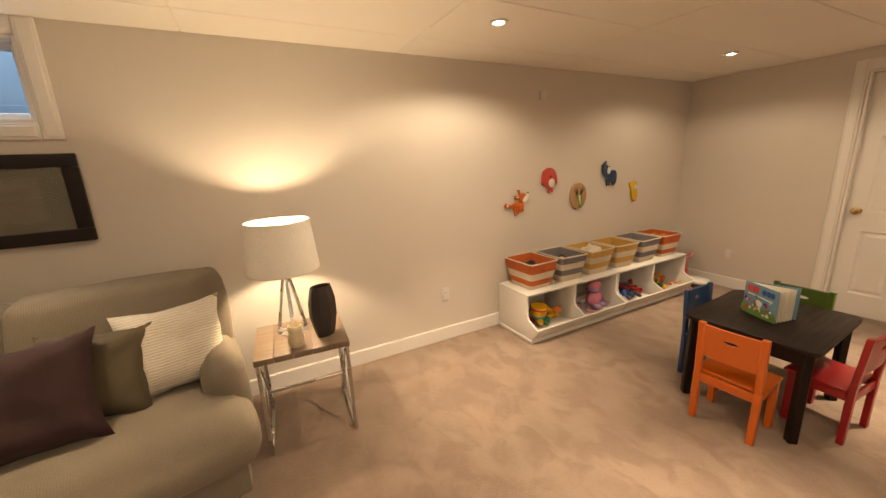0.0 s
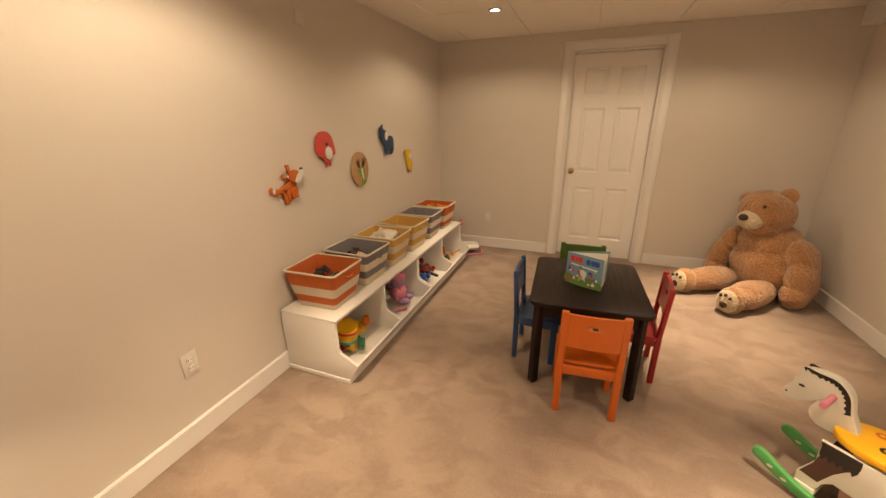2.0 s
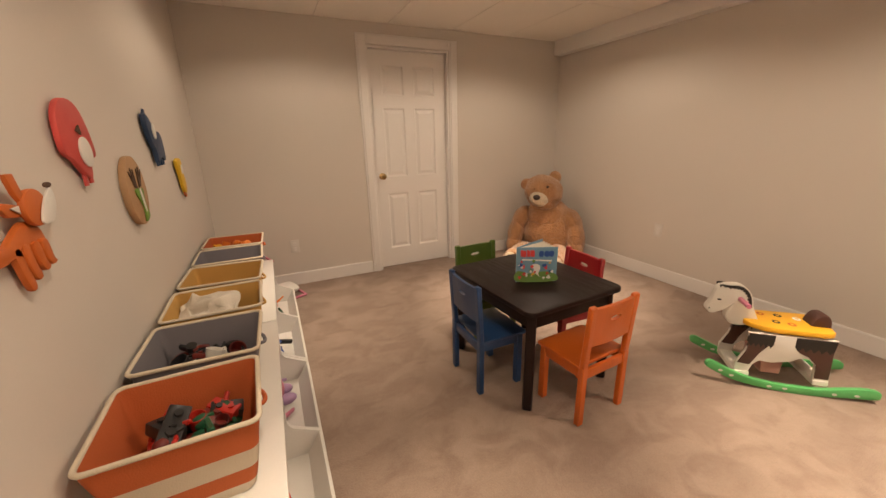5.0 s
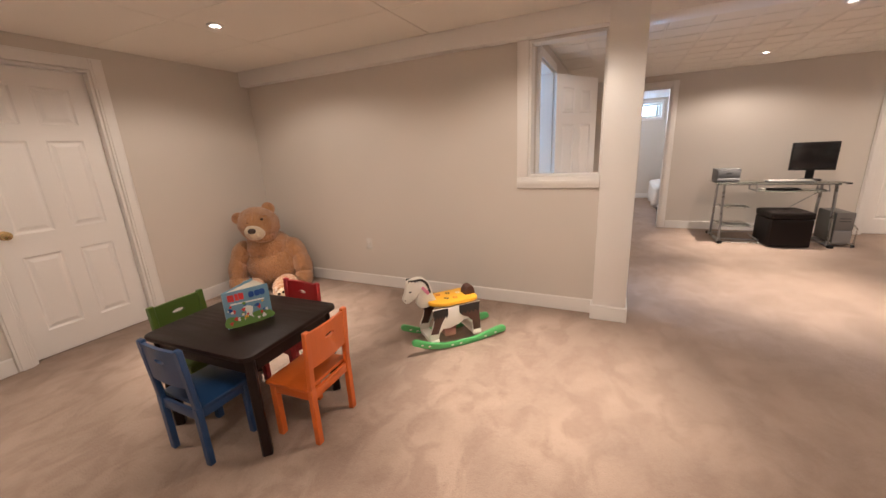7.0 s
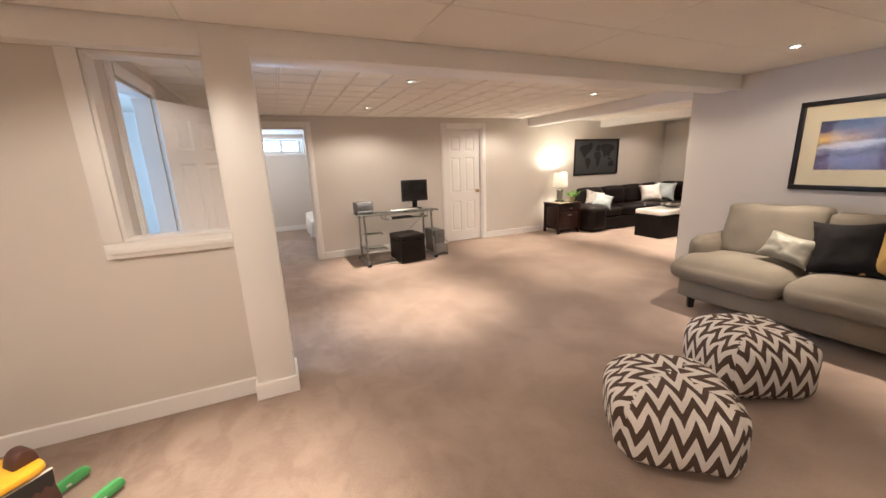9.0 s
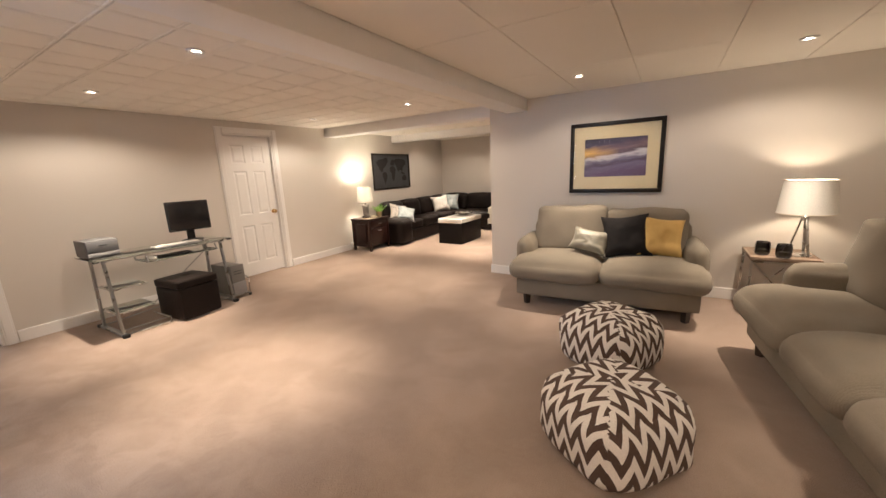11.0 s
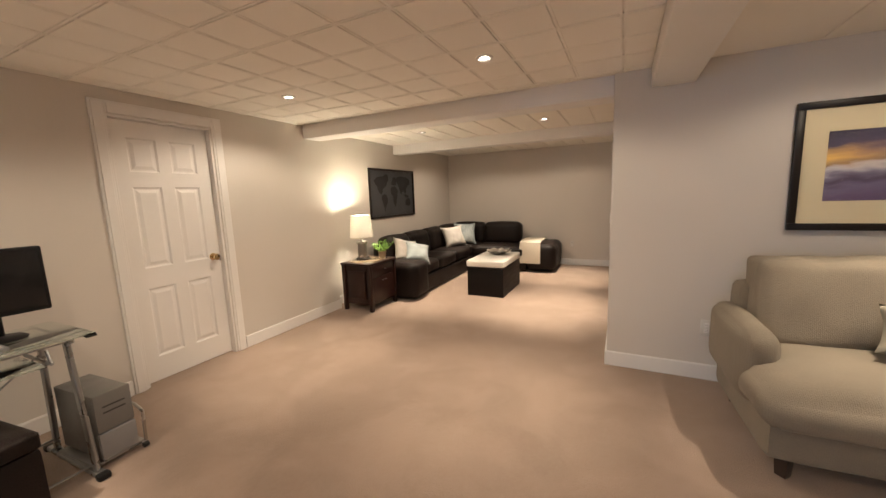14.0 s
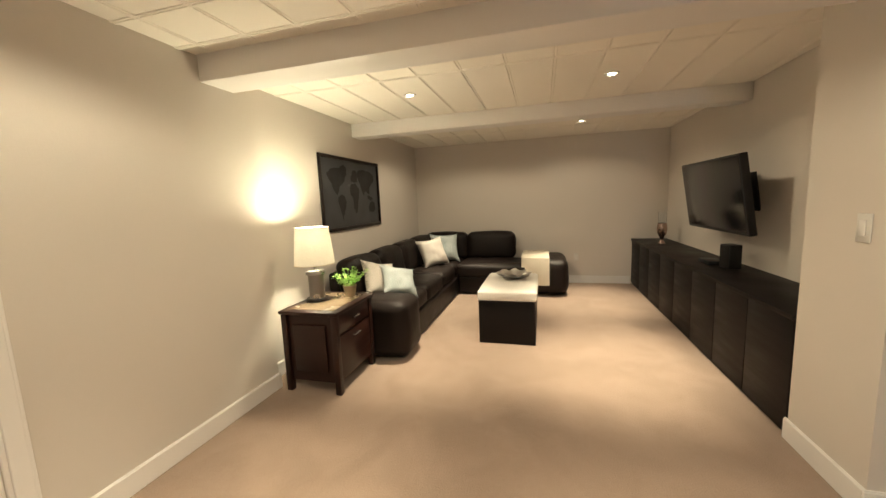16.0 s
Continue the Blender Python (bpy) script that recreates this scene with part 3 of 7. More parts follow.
def play_table():
    ob = thing("play_table", "dark espresso wooden children's table with rounded corners", "table", pose(2.88, 1.015, 0, 0, 0, 3))
    bm = bmesh.new()
    c, r, hx, hy = [], 0.05, 0.357, 0.303
    for sx, sy, a0 in ((1, 1, 0), (-1, 1, 90), (-1, -1, 180), (1, -1, 270)):
        for k in range(6):
            a = radians(a0 + 18 * k)
            c.append((sx * (hx - r) + r * math.cos(a), sy * (hy - r) + r * math.sin(a)))
    vs = prism(bm, c, 0.024, 0.006)
    bmesh.ops.transform(bm, matrix=pose(0, 0, 0.518, -90, 0, 0), verts=bm.verts[:])
    part("tabletop", bm, ESPRESSO, ob)
    for x0, y0, x1, y1 in ((-0.29, -0.265, 0.29, -0.247), (-0.29, 0.247, 0.29, 0.265), (-0.318, -0.24, -0.300, 0.24), (0.300, -0.24, 0.318, 0.24)):
        bm = bmesh.new()
        box(bm, (x0, y0, 0.43), (x1, y1, 0.506), 0.002)
        part("apron", bm, ESPRESSO, ob)
    for x in (-1, 1):
        for y in (-1, 1):
            bm = bmesh.new()
            bar(bm, (x * 0.307, y * 0.253, 0), (x * 0.303, y * 0.249, 0.506), 0.045, bevel=0.006)
            part("leg", bm, ESPRESSO, ob)
    return ob


def play_chair(m, colour, name, label):
    """A child's chair that faces +y, its back legs at y = 0."""
    ob = thing("play_chair", label, "chair", m, "chairs round the play table")
    mat = painted(name, colour)
    w = 0.135
    bm = bmesh.new()
    box(bm, (-0.155, 0.012, 0.285), (0.155, 0.262, 0.303), 0.006)
    part("seat", bm, mat, ob)
    for x in (-w, w):
        bm = bmesh.new()
        bar(bm, (x, 0, 0), (x, 0.0, 0.30), 0.034, 0.028, 0.004)
        bar(bm, (x, 0.0, 0.295), (x, -0.018, 0.590), 0.034, 0.026, 0.005)
        part("back_leg", bm, mat, ob)
        bm = bmesh.new()
        bar(bm, (x, 0.226, 0), (x, 0.226, 0.286), 0.034, 0.034, 0.004)
        part("front_leg", bm, mat, ob)
    bm = bmesh.new()
    box(bm, (-w + 0.016, 0.216, 0.235), (w - 0.016, 0.236, 0.284), 0.003)
    part("front_rail", bm, mat, ob)
    bm = bmesh.new()
    box(bm, (-w + 0.016, -0.008, 0.235), (w - 0.016, 0.008, 0.284), 0.003)
    part("back_rail", bm, mat, ob)
    for x in (-w, w):
        bm = bmesh.new()
        box(bm, (x - 0.010, 0.016, 0.24), (x + 0.010, 0.210, 0.284), 0.003)
        part("side_rail", bm, mat, ob)
    # the back panel has a slot for a grip
    bm = bmesh.new()
    n = 24
    hole = [(0.034 * math.cos(2 * math.pi * k / n), 0.515 + 0.011 * math.sin(2 * math.pi * k / n)) for k in range(n)]
    z0, z1, hw = 0.400, 0.578, w - 0.015
    rim = []
    for x, z in hole:
        c, s_ = x / 0.034, (z - 0.515) / 0.011
        c, s_ = c / max(abs(c), abs(s_)), s_ / max(abs(c), abs(s_))
        rim.append((c * hw, 0.515 + s_ * ((z1 - 0.515) if s_ > 0 else (0.515 - z0))))
    layers = []
    for y in (-0.008, 0.008):
        layers.append(([bm.verts.new((x, y, z)) for x, z in hole], [bm.verts.new((x, y, z)) for x, z in rim]))
    (ha, ra), (hb, rb) = layers
    for k in range(n):
        j = (k + 1) % n
        bm.faces.new((ha[k], ra[k], ra[j], ha[j]))
        bm.faces.new((hb[k], hb[j], rb[j], rb[k]))
        bm.faces.new((ha[k], ha[j], hb[j], hb[k]))
        bm.faces.new((ra[k], rb[k], rb[j], ra[j]))
    bmesh.ops.recalc_face_normals(bm, faces=bm.faces[:])
    for v in bm.verts:
        v.co.y -= 0.018 * (v.co.z - 0.295) / 0.295 + 0.010 * (1 - (v.co.x / w) ** 2)
    part("backrest", bm, mat, ob, "curved back panel with a grip slot")
    return ob


play_table()
play_chair(pose(2.385, 0.975, 0, 0, 0, -86), (0.62, 0.13, 0.015), "orange_paint", "bright orange painted wooden children's chair")
play_chair(pose(2.892, 1.395, 0, 0, 0, 180), (0.018, 0.06, 0.17), "blue_paint", "dark blue painted wooden children's chair")
play_chair(pose(2.912, 0.612, 0, 0, 0, -3), (0.36, 0.012, 0.016), "red_paint", "deep red painted wooden children's chair")
play_chair(pose(3.39, 1.05, 0, 0, 0, 92), (0.075, 0.13, 0.02), "green_paint", "olive green painted wooden children's chair")

PAPER = surface("paper", (0.72, 0.68, 0.58), 0.7, scale=9, relief=0.02)


def flat_colour(name, colour, rough=0.5):
    return surface(name, colour, rough, other=tuple(v * 0.88 for v in colour), scale=12, fine=150, relief=0.02, amount=0.5)


SKYBLUE, GRASS = flat_colour("print_blue", (0.16, 0.30, 0.42)), flat_colour("print_green", (0.13, 0.25, 0.06))
PRED, PWHITE, PYELLOW = flat_colour("print_red", (0.6, 0.05, 0.05)), flat_colour("print_white", (0.75, 0.75, 0.72)), flat_colour("print_yellow", (0.75, 0.45, 0.05))


def picture_book(m):
    """An upright half-open board book; its cover faces -y."""
    ob = thing("picture_book", "half-open blue and green picture book standing on the dark table", "book", m)
    w, h = 0.27, 0.20
    for k in range(7):
        a = -4 + 4.5 * k
        bm = bmesh.new()
        box(bm, (0.004, -0.0018, 0.001), (w - (0 if k in (0, 6) else 0.008), 0.0018, h - (0 if k in (0, 6) else 0.006)), 0.0008, 0, 1)
        part("cover" if k in (0, 6) else "page", bm, SKYBLUE if k in (0, 6) else PAPER, ob, at=pose(-w / 2, 0, 0, 0, 0, a))
    def print_on(outline, mat, d, name="print"):
        bm = bmesh.new()
        prism(bm, outline, 0.0006)
        part(name, bm, mat, ob, smooth=0, at=pose(-w / 2, 0, 0, 0, 0, -4) @ pose(0, -0.0024 - d, 0))
    print_on(smooth_outline([(0.012, 0.004), (0.262, 0.004), (0.262, 0.045), (0.19, 0.062), (0.10, 0.05), (0.012, 0.065)], 4), GRASS, 0)
    for k, (x, wd) in enumerate(((0.03, 0.035), (0.07, 0.02), (0.092, 0.028))):
        print_on([(x, 0.150), (x + wd, 0.146), (x + wd, 0.182), (x, 0.186)], PRED, 0.0007, "bar")
    for x in (0.15, 0.185, 0.215):
        print_on(smooth_outline([(x, 0.150), (x + 0.026, 0.148), (x + 0.028, 0.175), (x + 0.002, 0.178)], 3), flat_colour("print_navy", (0.02, 0.08, 0.30)), 0.0007, "bar")
    print_on([(0.04, 0.128), (0.235, 0.118), (0.235, 0.126), (0.04, 0.136)], PWHITE, 0.0007, "bar")
    print_on(smooth_outline([(0.10, 0.03), (0.12, 0.07), (0.105, 0.10), (0.135, 0.105), (0.16, 0.09), (0.15, 0.05), (0.16, 0.028), (0.13, 0.05)], 4), PWHITE, 0.0007)
    rng = random.Random(9)
    for k in range(26):
        x, z, r = rng.uniform(0.025, 0.245), rng.uniform(0.02, 0.125), rng.uniform(0.006, 0.013)
        spin = rng.uniform(0, 3)
        print_on([(x + r * (1 + 0.5 * math.sin(3 * a)) * math.cos(a + spin), z + r * math.sin(a + spin)) for a in [2 * math.pi * q / 10 for q in range(10)]], rng.choice((PRED, PWHITE, PWHITE, PYELLOW, GRASS, flat_colour("print_navy", (0.02, 0.08, 0.30)))), 0.0014 + 0.0002 * k)
    for x, z, c in ((0.05, 0.09, PRED), (0.195, 0.09, PRED), (0.115, 0.045, PYELLOW)):
        print_on([(x + 0.011 * math.cos(a), z + 0.012 * math.sin(a)) for a in [2 * math.pi * q / 12 for q in range(12)]], c, 0.0014)
    return ob


picture_book(pose(2.81, 1.04, 0.531, 0, 0, -108) @ Matrix.Diagonal((0.78, 1.3, 0.93, 1)))

# toy shelf, baskets and what is in them
SHELF = surface("white_lacquer", (0.74, 0.72, 0.69), 0.35, other=(0.68, 0.66, 0.62), scale=3, fine=100, relief=0.03)


def toy_shelf(x0, w, label):
    """A white unit of two open bins, its back at y = 0 and its front towards -y."""
    ob = thing("toy_shelf", label, "toy shelf", pose(x0, NORTH - 0.016, 0), "white toy shelf units")
    side = [(0, 0.03), (-0.435, 0.03), (-0.50, 0.135), (-0.395, 0.19), (-0.38, 0.215), (-0.38, 0.382), (0, 0.382)]
    for name, x in (("side_panel", 0.009), ("divider", w / 2), ("side_panel", w - 0.009)):
        bm = bmesh.new()
        prism(bm, side, 0.018, 0.0015)
        part(name, bm, SHELF, ob, at=pose(x, 0, 0, 0, 0, 90))
    bm = bmesh.new()
    box(bm, (0, -0.385, 0.3825), (w, 0, 0.40), 0.002)
    part("top_board", bm, SHELF, ob)
    bm = bmesh.new()
    box(bm, (0.018, -0.012, 0.03), (w - 0.018, -0.002, 0.38))
    part("back_panel", bm, SHELF, ob)
    bm = bmesh.new()
    box(bm, (0.018, -0.44, 0.035), (w - 0.018, -0.012, 0.05))
    part("bottom_board", bm, SHELF, ob)
    bm = bmesh.new()
    bar(bm, (w / 2, -0.437, 0.034), (w / 2, -0.497, 0.135), w - 0.036, 0.014)
    part("front_lip", bm, SHELF, ob)
    bm = bmesh.new()
    box(bm, (-0.006, -0.445, 0.0), (w + 0.001, 0, 0.03), 0.004)
    part("plinth", bm, SHELF, ob)
    return ob


toy_shelf(2.165, 1.09, "low white toy shelf unit with two open bins holding toys")
toy_shelf(3.260, 1.09, "low white toy shelf unit with two open bins holding small toys")

CREAM = surface("cream_canvas", (0.66, 0.58, 0.45), 0.9, scale=5, fine=260, relief=0.35, depth=0.002)
CLOTHS = {"orange": surface("orange_canvas", (0.52, 0.12, 0.03), 0.9, scale=5, fine=260, relief=0.35, depth=0.002),
          "grey": surface("grey_canvas", (0.19, 0.18, 0.20), 0.9, scale=5, fine=260, relief=0.35, depth=0.002),
          "yellow": surface("yellow_canvas", (0.56, 0.33, 0.09), 0.9, scale=5, fine=260, relief=0.35, depth=0.002)}


def rounded_ring(hx, hy, r, z, n=5):
    out = []
    for sx, sy, a0 in ((1, 1, 0), (-1, 1, 90), (-1, -1, 180), (1, -1, 270)):
        for k in range(n):
            a = radians(a0 + 90 * k / (n - 1))
            out.append(Vector((sx * (hx - r) + r * math.cos(a), sy * (hy - r) + r * math.sin(a), z)))
    return out


def basket(m, kind):
    """A tapered striped canvas basket."""
    ob = thing("storage_basket", f"{kind} and cream striped canvas storage basket on the white shelf", "basket", m, "striped storage baskets")
    cloth = CLOTHS[kind]
    hgt = 0.235
    rows = [(0.0, 0.112, 0.124), (0.012, 0.117, 0.130), (0.06, 0.125, 0.141), (0.115, 0.134, 0.153), (0.172, 0.143, 0.160), (hgt, 0.152, 0.170)]

    def ring(z, inset=0.0):
        for (za, xa, ya), (zb, xb, yb) in zip(rows, rows[1:]):
            if za <= z <= zb:
                t = (z - za) / (zb - za)
                return rounded_ring(xa + (xb - xa) * t - inset, ya + (yb - ya) * t - inset, 0.022, z)
    levels = [0.0, 0.012, 0.035, 0.06, 0.085, 0.115, 0.145, 0.175, 0.205, hgt]

    def sheet(names, inset, flip, mats):
        bm = bmesh.new()
        prev = None
        for k, z in enumerate(names):
            pts = ring(z, inset)
            cur = [bm.verts.new(p + 0.004 * noise.noise_vector(p * 9 + m.translation * 3) * (1 if 0 < z < hgt else 0.3)) for p in pts]
            if prev:
                for q in range(len(cur)):
                    j = (q + 1) % len(cur)
                    bm.faces.new((prev[q], prev[j], cur[j], cur[q]) if not flip else (prev[q], cur[q], cur[j], prev[j]))
            prev = cur
        return bm
    bands = ((0.0, 0.06, cloth if kind == "orange" else CREAM), (0.06, 0.115, CREAM if kind == "orange" else cloth), (0.115, 0.172, cloth if kind == "orange" else CREAM), (0.172, hgt, CREAM if kind == "orange" else cloth))
    if kind == "orange":
        bands = ((0.0, 0.035, CREAM), (0.035, 0.085, cloth), (0.085, 0.145, CREAM), (0.145, hgt, cloth))
    for a, b, mt in bands:
        zs = [a] + [z for z in levels if a < z < b] + [b]
        part("canvas_band", sheet(zs, 0.0, False, None), mt, ob)
    bm = sheet([0.006, 0.06, 0.12, 0.18, hgt], 0.006, True, None)
    pts = [bm.verts.new(p) for p in ring(0.006, 0.004)]
    bm.faces.new(pts)
    part("lining", bm, cloth, ob)
    bm = bmesh.new()
    pts = ring(hgt)
    n = len(pts)
    rings = []
    for k in range(n):
        tan = (pts[(k + 1) % n] - pts[k - 1]).normalized()
        out = tan.cross(Vector((0, 0, 1)))
        rings.append([bm.verts.new(pts[k] + 0.0065 * (math.cos(a) * out + math.sin(a) * Vector((0, 0, 1)))) for a in [2 * math.pi * q / 8 for q in range(8)]])
    for k in range(n):
        for q in range(8):
            bm.faces.new((rings[k][q], rings[(k + 1) % n][q], rings[(k + 1) % n][(q + 1) % 8], rings[k][(q + 1) % 8]))
    bmesh.ops.recalc_face_normals(bm, faces=bm.faces[:])
    part("rim", bm, CREAM, ob, "cream piped rim", 80)
    bm = bmesh.new()
    prev = None
    for k in range(9):
        a = math.pi * k / 8
        p = Vector((0.035 * math.cos(a), -0.160 - 0.020 * math.sin(a), 0.195 - 0.012 * math.sin(a)))
        if prev is not None:
            rod(bm, prev, p, 0.006, sides=8)
        prev = p
    part("handle", bm, cloth, ob)
    return ob


TOY = {k: flat_colour("toy_" + k, c, 0.35) for k, c in {"red": (0.50, 0.025, 0.015), "darkred": (0.16, 0.02, 0.015), "green": (0.012, 0.10, 0.045), "blue": (0.03, 0.10, 0.42), "yellow": (0.75, 0.42, 0.02),
       "orange": (0.72, 0.20, 0.02), "black": (0.02, 0.02, 0.022), "pink": (0.62, 0.20, 0.30), "lilac": (0.38, 0.24, 0.42), "white": (0.7, 0.68, 0.62), "teal": (0.04, 0.30, 0.34)}.items()}


def blocks(name, label, x, y, z, sx, sy, n, colours, seed, size=0.05):
    """A heap of small toys, each piece a part."""
    rng = random.Random(seed)
    ob = thing(name, label, "toys", pose(x, y, z))
    for k in range(n):
        bm = bmesh.new()
        kind = rng.choice(("brick", "ring", "ball", "rail", "cup"))
        r = size * rng.uniform(0.6, 1.1)
        if kind == "brick":
            box(bm, (-r, -r * 0.5, -r * 0.35), (r, r * 0.5, r * 0.35), r * 0.08)
            for q in (-0.5, 0.5):
                rod(bm, (q * r, 0, r * 0.3), (q * r, 0, r * 0.5), r * 0.2, sides=10)
        elif kind == "ring":
            pts = [Vector((r * math.cos(2 * math.pi * q / 18), r * math.sin(2 * math.pi * q / 18), 0)) for q in range(18)]
            for a, b in zip(pts, pts[1:] + pts[:1]):
                rod(bm, a, b, r * 0.2, sides=8)
        elif kind == "ball":
            bmesh.ops.create_icosphere(bm, subdivisions=2, radius=r * 0.6)
        elif kind == "rail":
            bar(bm, (-r * 1.4, 0, 0), (r * 1.4, r * 0.2, 0), r * 0.3, r * 0.45, 0.003)
            rod(bm, (r * 0.6, 0, -r * 0.2), (r * 0.6, 0, r * 0.3), r * 0.35, sides=12)
        else:
            lathe(bm, [(0.0001, -r * 0.5), (r * 0.45, -r * 0.5), (r * 0.6, r * 0.5), (r * 0.55, r * 0.5), (r * 0.42, -r * 0.4), (0.0001, -r * 0.4)], 16)
        layer = k / n
        part("toy_" + kind, bm, TOY[rng.choice(colours)], ob, at=pose(rng.uniform(-sx, sx), rng.uniform(-sy, sy), size * 0.45 + layer * size * 1.6, rng.uniform(-35, 35), rng.uniform(-35, 35), rng.uniform(0, 180)))
    return ob


ORDER = ["orange", "grey", "yellow", "yellow", "grey", "orange"]
for k, kind in enumerate(ORDER):
    basket(pose(2.375 + 0.353 * k, NORTH - 0.194, 0.4005, 0, 0, (2, -1, 1, -2, 1, -1)[k]) @ Matrix.Diagonal((1, 1, 0.97, 1)), kind)
yb = NORTH - 0.194
blocks("toy_pile", "heap of red, green and dark toy pieces in the orange basket", 2.385, yb, 0.465, 0.065, 0.085, 44, ["red", "red", "green", "green", "black", "darkred"], 3, 0.048)
blocks("toy_pile", "heap of black and grey toy vehicles in the grey basket", 2.742, yb, 0.465, 0.065, 0.085, 44, ["black", "black", "blue", "black", "darkred", "black", "white"], 4, 0.046)
blocks("toy_pile", "yellow and orange toys in the yellow basket", 3.456, yb, 0.425, 0.07, 0.09, 8, ["yellow", "yellow", "orange"], 5, 0.04)
blocks("toy_pile", "blue and red toys in the grey basket at the far end", 3.813, yb, 0.465, 0.065, 0.085, 26, ["blue", "red", "white", "black"], 6, 0.04)
blocks("toy_pile", "bright orange toys that stick out of the far orange basket", 4.17, yb, 0.50, 0.08, 0.10, 26, ["orange", "orange", "yellow"], 7, 0.045)
bm = bmesh.new()
softbox(bm, (-0.10, -0.07, 0.0), (0.09, 0.12, 0.10), 0.02, 0.01, 34, 0.03, 2.0)
for v in bm.verts:
    v.co += 0.05 * noise.noise_vector(v.co * 9) + 0.022 * noise.noise_vector(v.co * 24)
    v.co.x, v.co.y = max(-0.125, min(0.125, v.co.x)), max(-0.15, min(0.15, v.co.y))
tagged(part("folded_cloth", bm, surface("white_cotton", (0.68, 0.64, 0.56), 0.9, scale=8, fine=120, relief=0.3), None, "crumpled cream cloth in the yellow basket"), category="cloth").matrix_basis = pose(3.099, yb, 0.49)
yt = NORTH - 0.27
blocks("bin_toys", "yellow and green toys with a drum in the first white bin", 2.46, yt, 0.055, 0.18, 0.13, 26, ["yellow", "green", "orange", "red", "yellow"], 8, 0.06)
blocks("bin_toys", "dark red and black toys in the third white bin", 3.55, yt, 0.055, 0.16, 0.13, 20, ["black", "red", "black", "blue"], 10, 0.055)
blocks("bin_toys", "small bright toys in the last white bin", 4.08, yt, 0.055, 0.16, 0.13, 24, ["yellow", "blue", "red", "orange", "green"], 11, 0.045)
blocks("bin_toys", "pink toys in the second white bin", 3.05, yt, 0.055, 0.16, 0.12, 14, ["pink", "lilac", "pink", "white"], 12, 0.055)


def toy_drum(m):
    ob = thing("toy_drum", "yellow toy drum with a blue band", "toy", m)
    bm = bmesh.new()
    lathe(bm, [(0.0001, 0), (0.065, 0), (0.068, 0.005), (0.068, 0.085), (0.065, 0.09), (0.0001, 0.09)], 28)
    part("shell", bm, TOY["yellow"], ob)
    for z, c in ((0.012, "teal"), (0.075, "red")):
        bm = bmesh.new()
        lathe(bm, [(0.069, z - 0.008), (0.072, z - 0.006), (0.072, z + 0.006), (0.069, z + 0.008)], 28)
        part("hoop", bm, TOY[c], ob)


toy_drum(pose(2.36, NORTH - 0.31, 0.15, 8, 0, 0))


def soft_toy(m):
    """A round pink and lilac doll in a hooded coat: one plain mesh."""
    bm = bmesh.new()
    for c, r, mi in (((0, 0, 0.07), (0.075, 0.065, 0.07), 0), ((0, 0, 0.175), (0.058, 0.055, 0.055), 1), ((0, 0, 0.205), (0.066, 0.060, 0.04), 0), ((-0.07, -0.01, 0.09), (0.03, 0.028, 0.045), 0),
                     ((0.07, -0.01, 0.09), (0.03, 0.028, 0.045), 0), ((0.04, -0.06, 0.02), (0.028, 0.045, 0.025), 1), ((-0.04, -0.06, 0.02), (0.028, 0.045, 0.025), 1)):
        tmp = bmesh.new()
        bmesh.ops.create_icosphere(tmp, subdivisions=3, radius=1.0)
        merge(bm, tmp, Matrix.Translation(c) @ Matrix.Diagonal((*r, 1)), mi)
    return tagged(part("soft_doll", bm, [TOY["pink"], TOY["lilac"]], None, "pink and lilac soft doll in the second white bin", 60, at=m), category="soft toy")


soft_toy(pose(3.02, NORTH - 0.33, 0.10, 0, 0, 10))

# wall ornaments
def wall_animal(name, label, x, z, pieces):
    """A cut-out of layered painted boards: pieces of (part name, colour, outline, thickness, distance from the wall)."""
    ob = thing(name, label, "wall ornament", pose(x, NORTH, z), "animal wall ornaments")
    for pname, mat, outline, thick, out in pieces:
        bm = bmesh.new()
        prism(bm, outline, thick, min(0.003, thick * 0.3))
        part(pname, bm, mat, ob, at=pose(0, -out - thick / 2, 0))
    return ob


def oval(cx, cz, rx, rz, n=20):
    return [(cx + rx * math.cos(2 * math.pi * k / n), cz + rz * math.sin(2 * math.pi * k / n)) for k in range(n)]


RUST, CORAL, NAVY, SUNNY = (flat_colour("board_rust", (0.55, 0.13, 0.02)), flat_colour("board_coral", (0.58, 0.07, 0.06)), flat_colour("board_navy", (0.02, 0.05, 0.12)), flat_colour("board_yellow", (0.75, 0.48, 0.02)))
BARK, SLICE = flat_colour("bark", (0.09, 0.05, 0.03), 0.8), surface("wood_slice", (0.48, 0.30, 0.16), 0.6, other=(0.34, 0.19, 0.09), scale=9, fine=70, relief=0.1)
LEAFG = flat_colour("board_green", (0.16, 0.30, 0.04))
foot = lambda x, z, w=0.007, l=0.02: [(x - w, z - l), (x + w, z - l), (x + w, z), (x - w, z)]
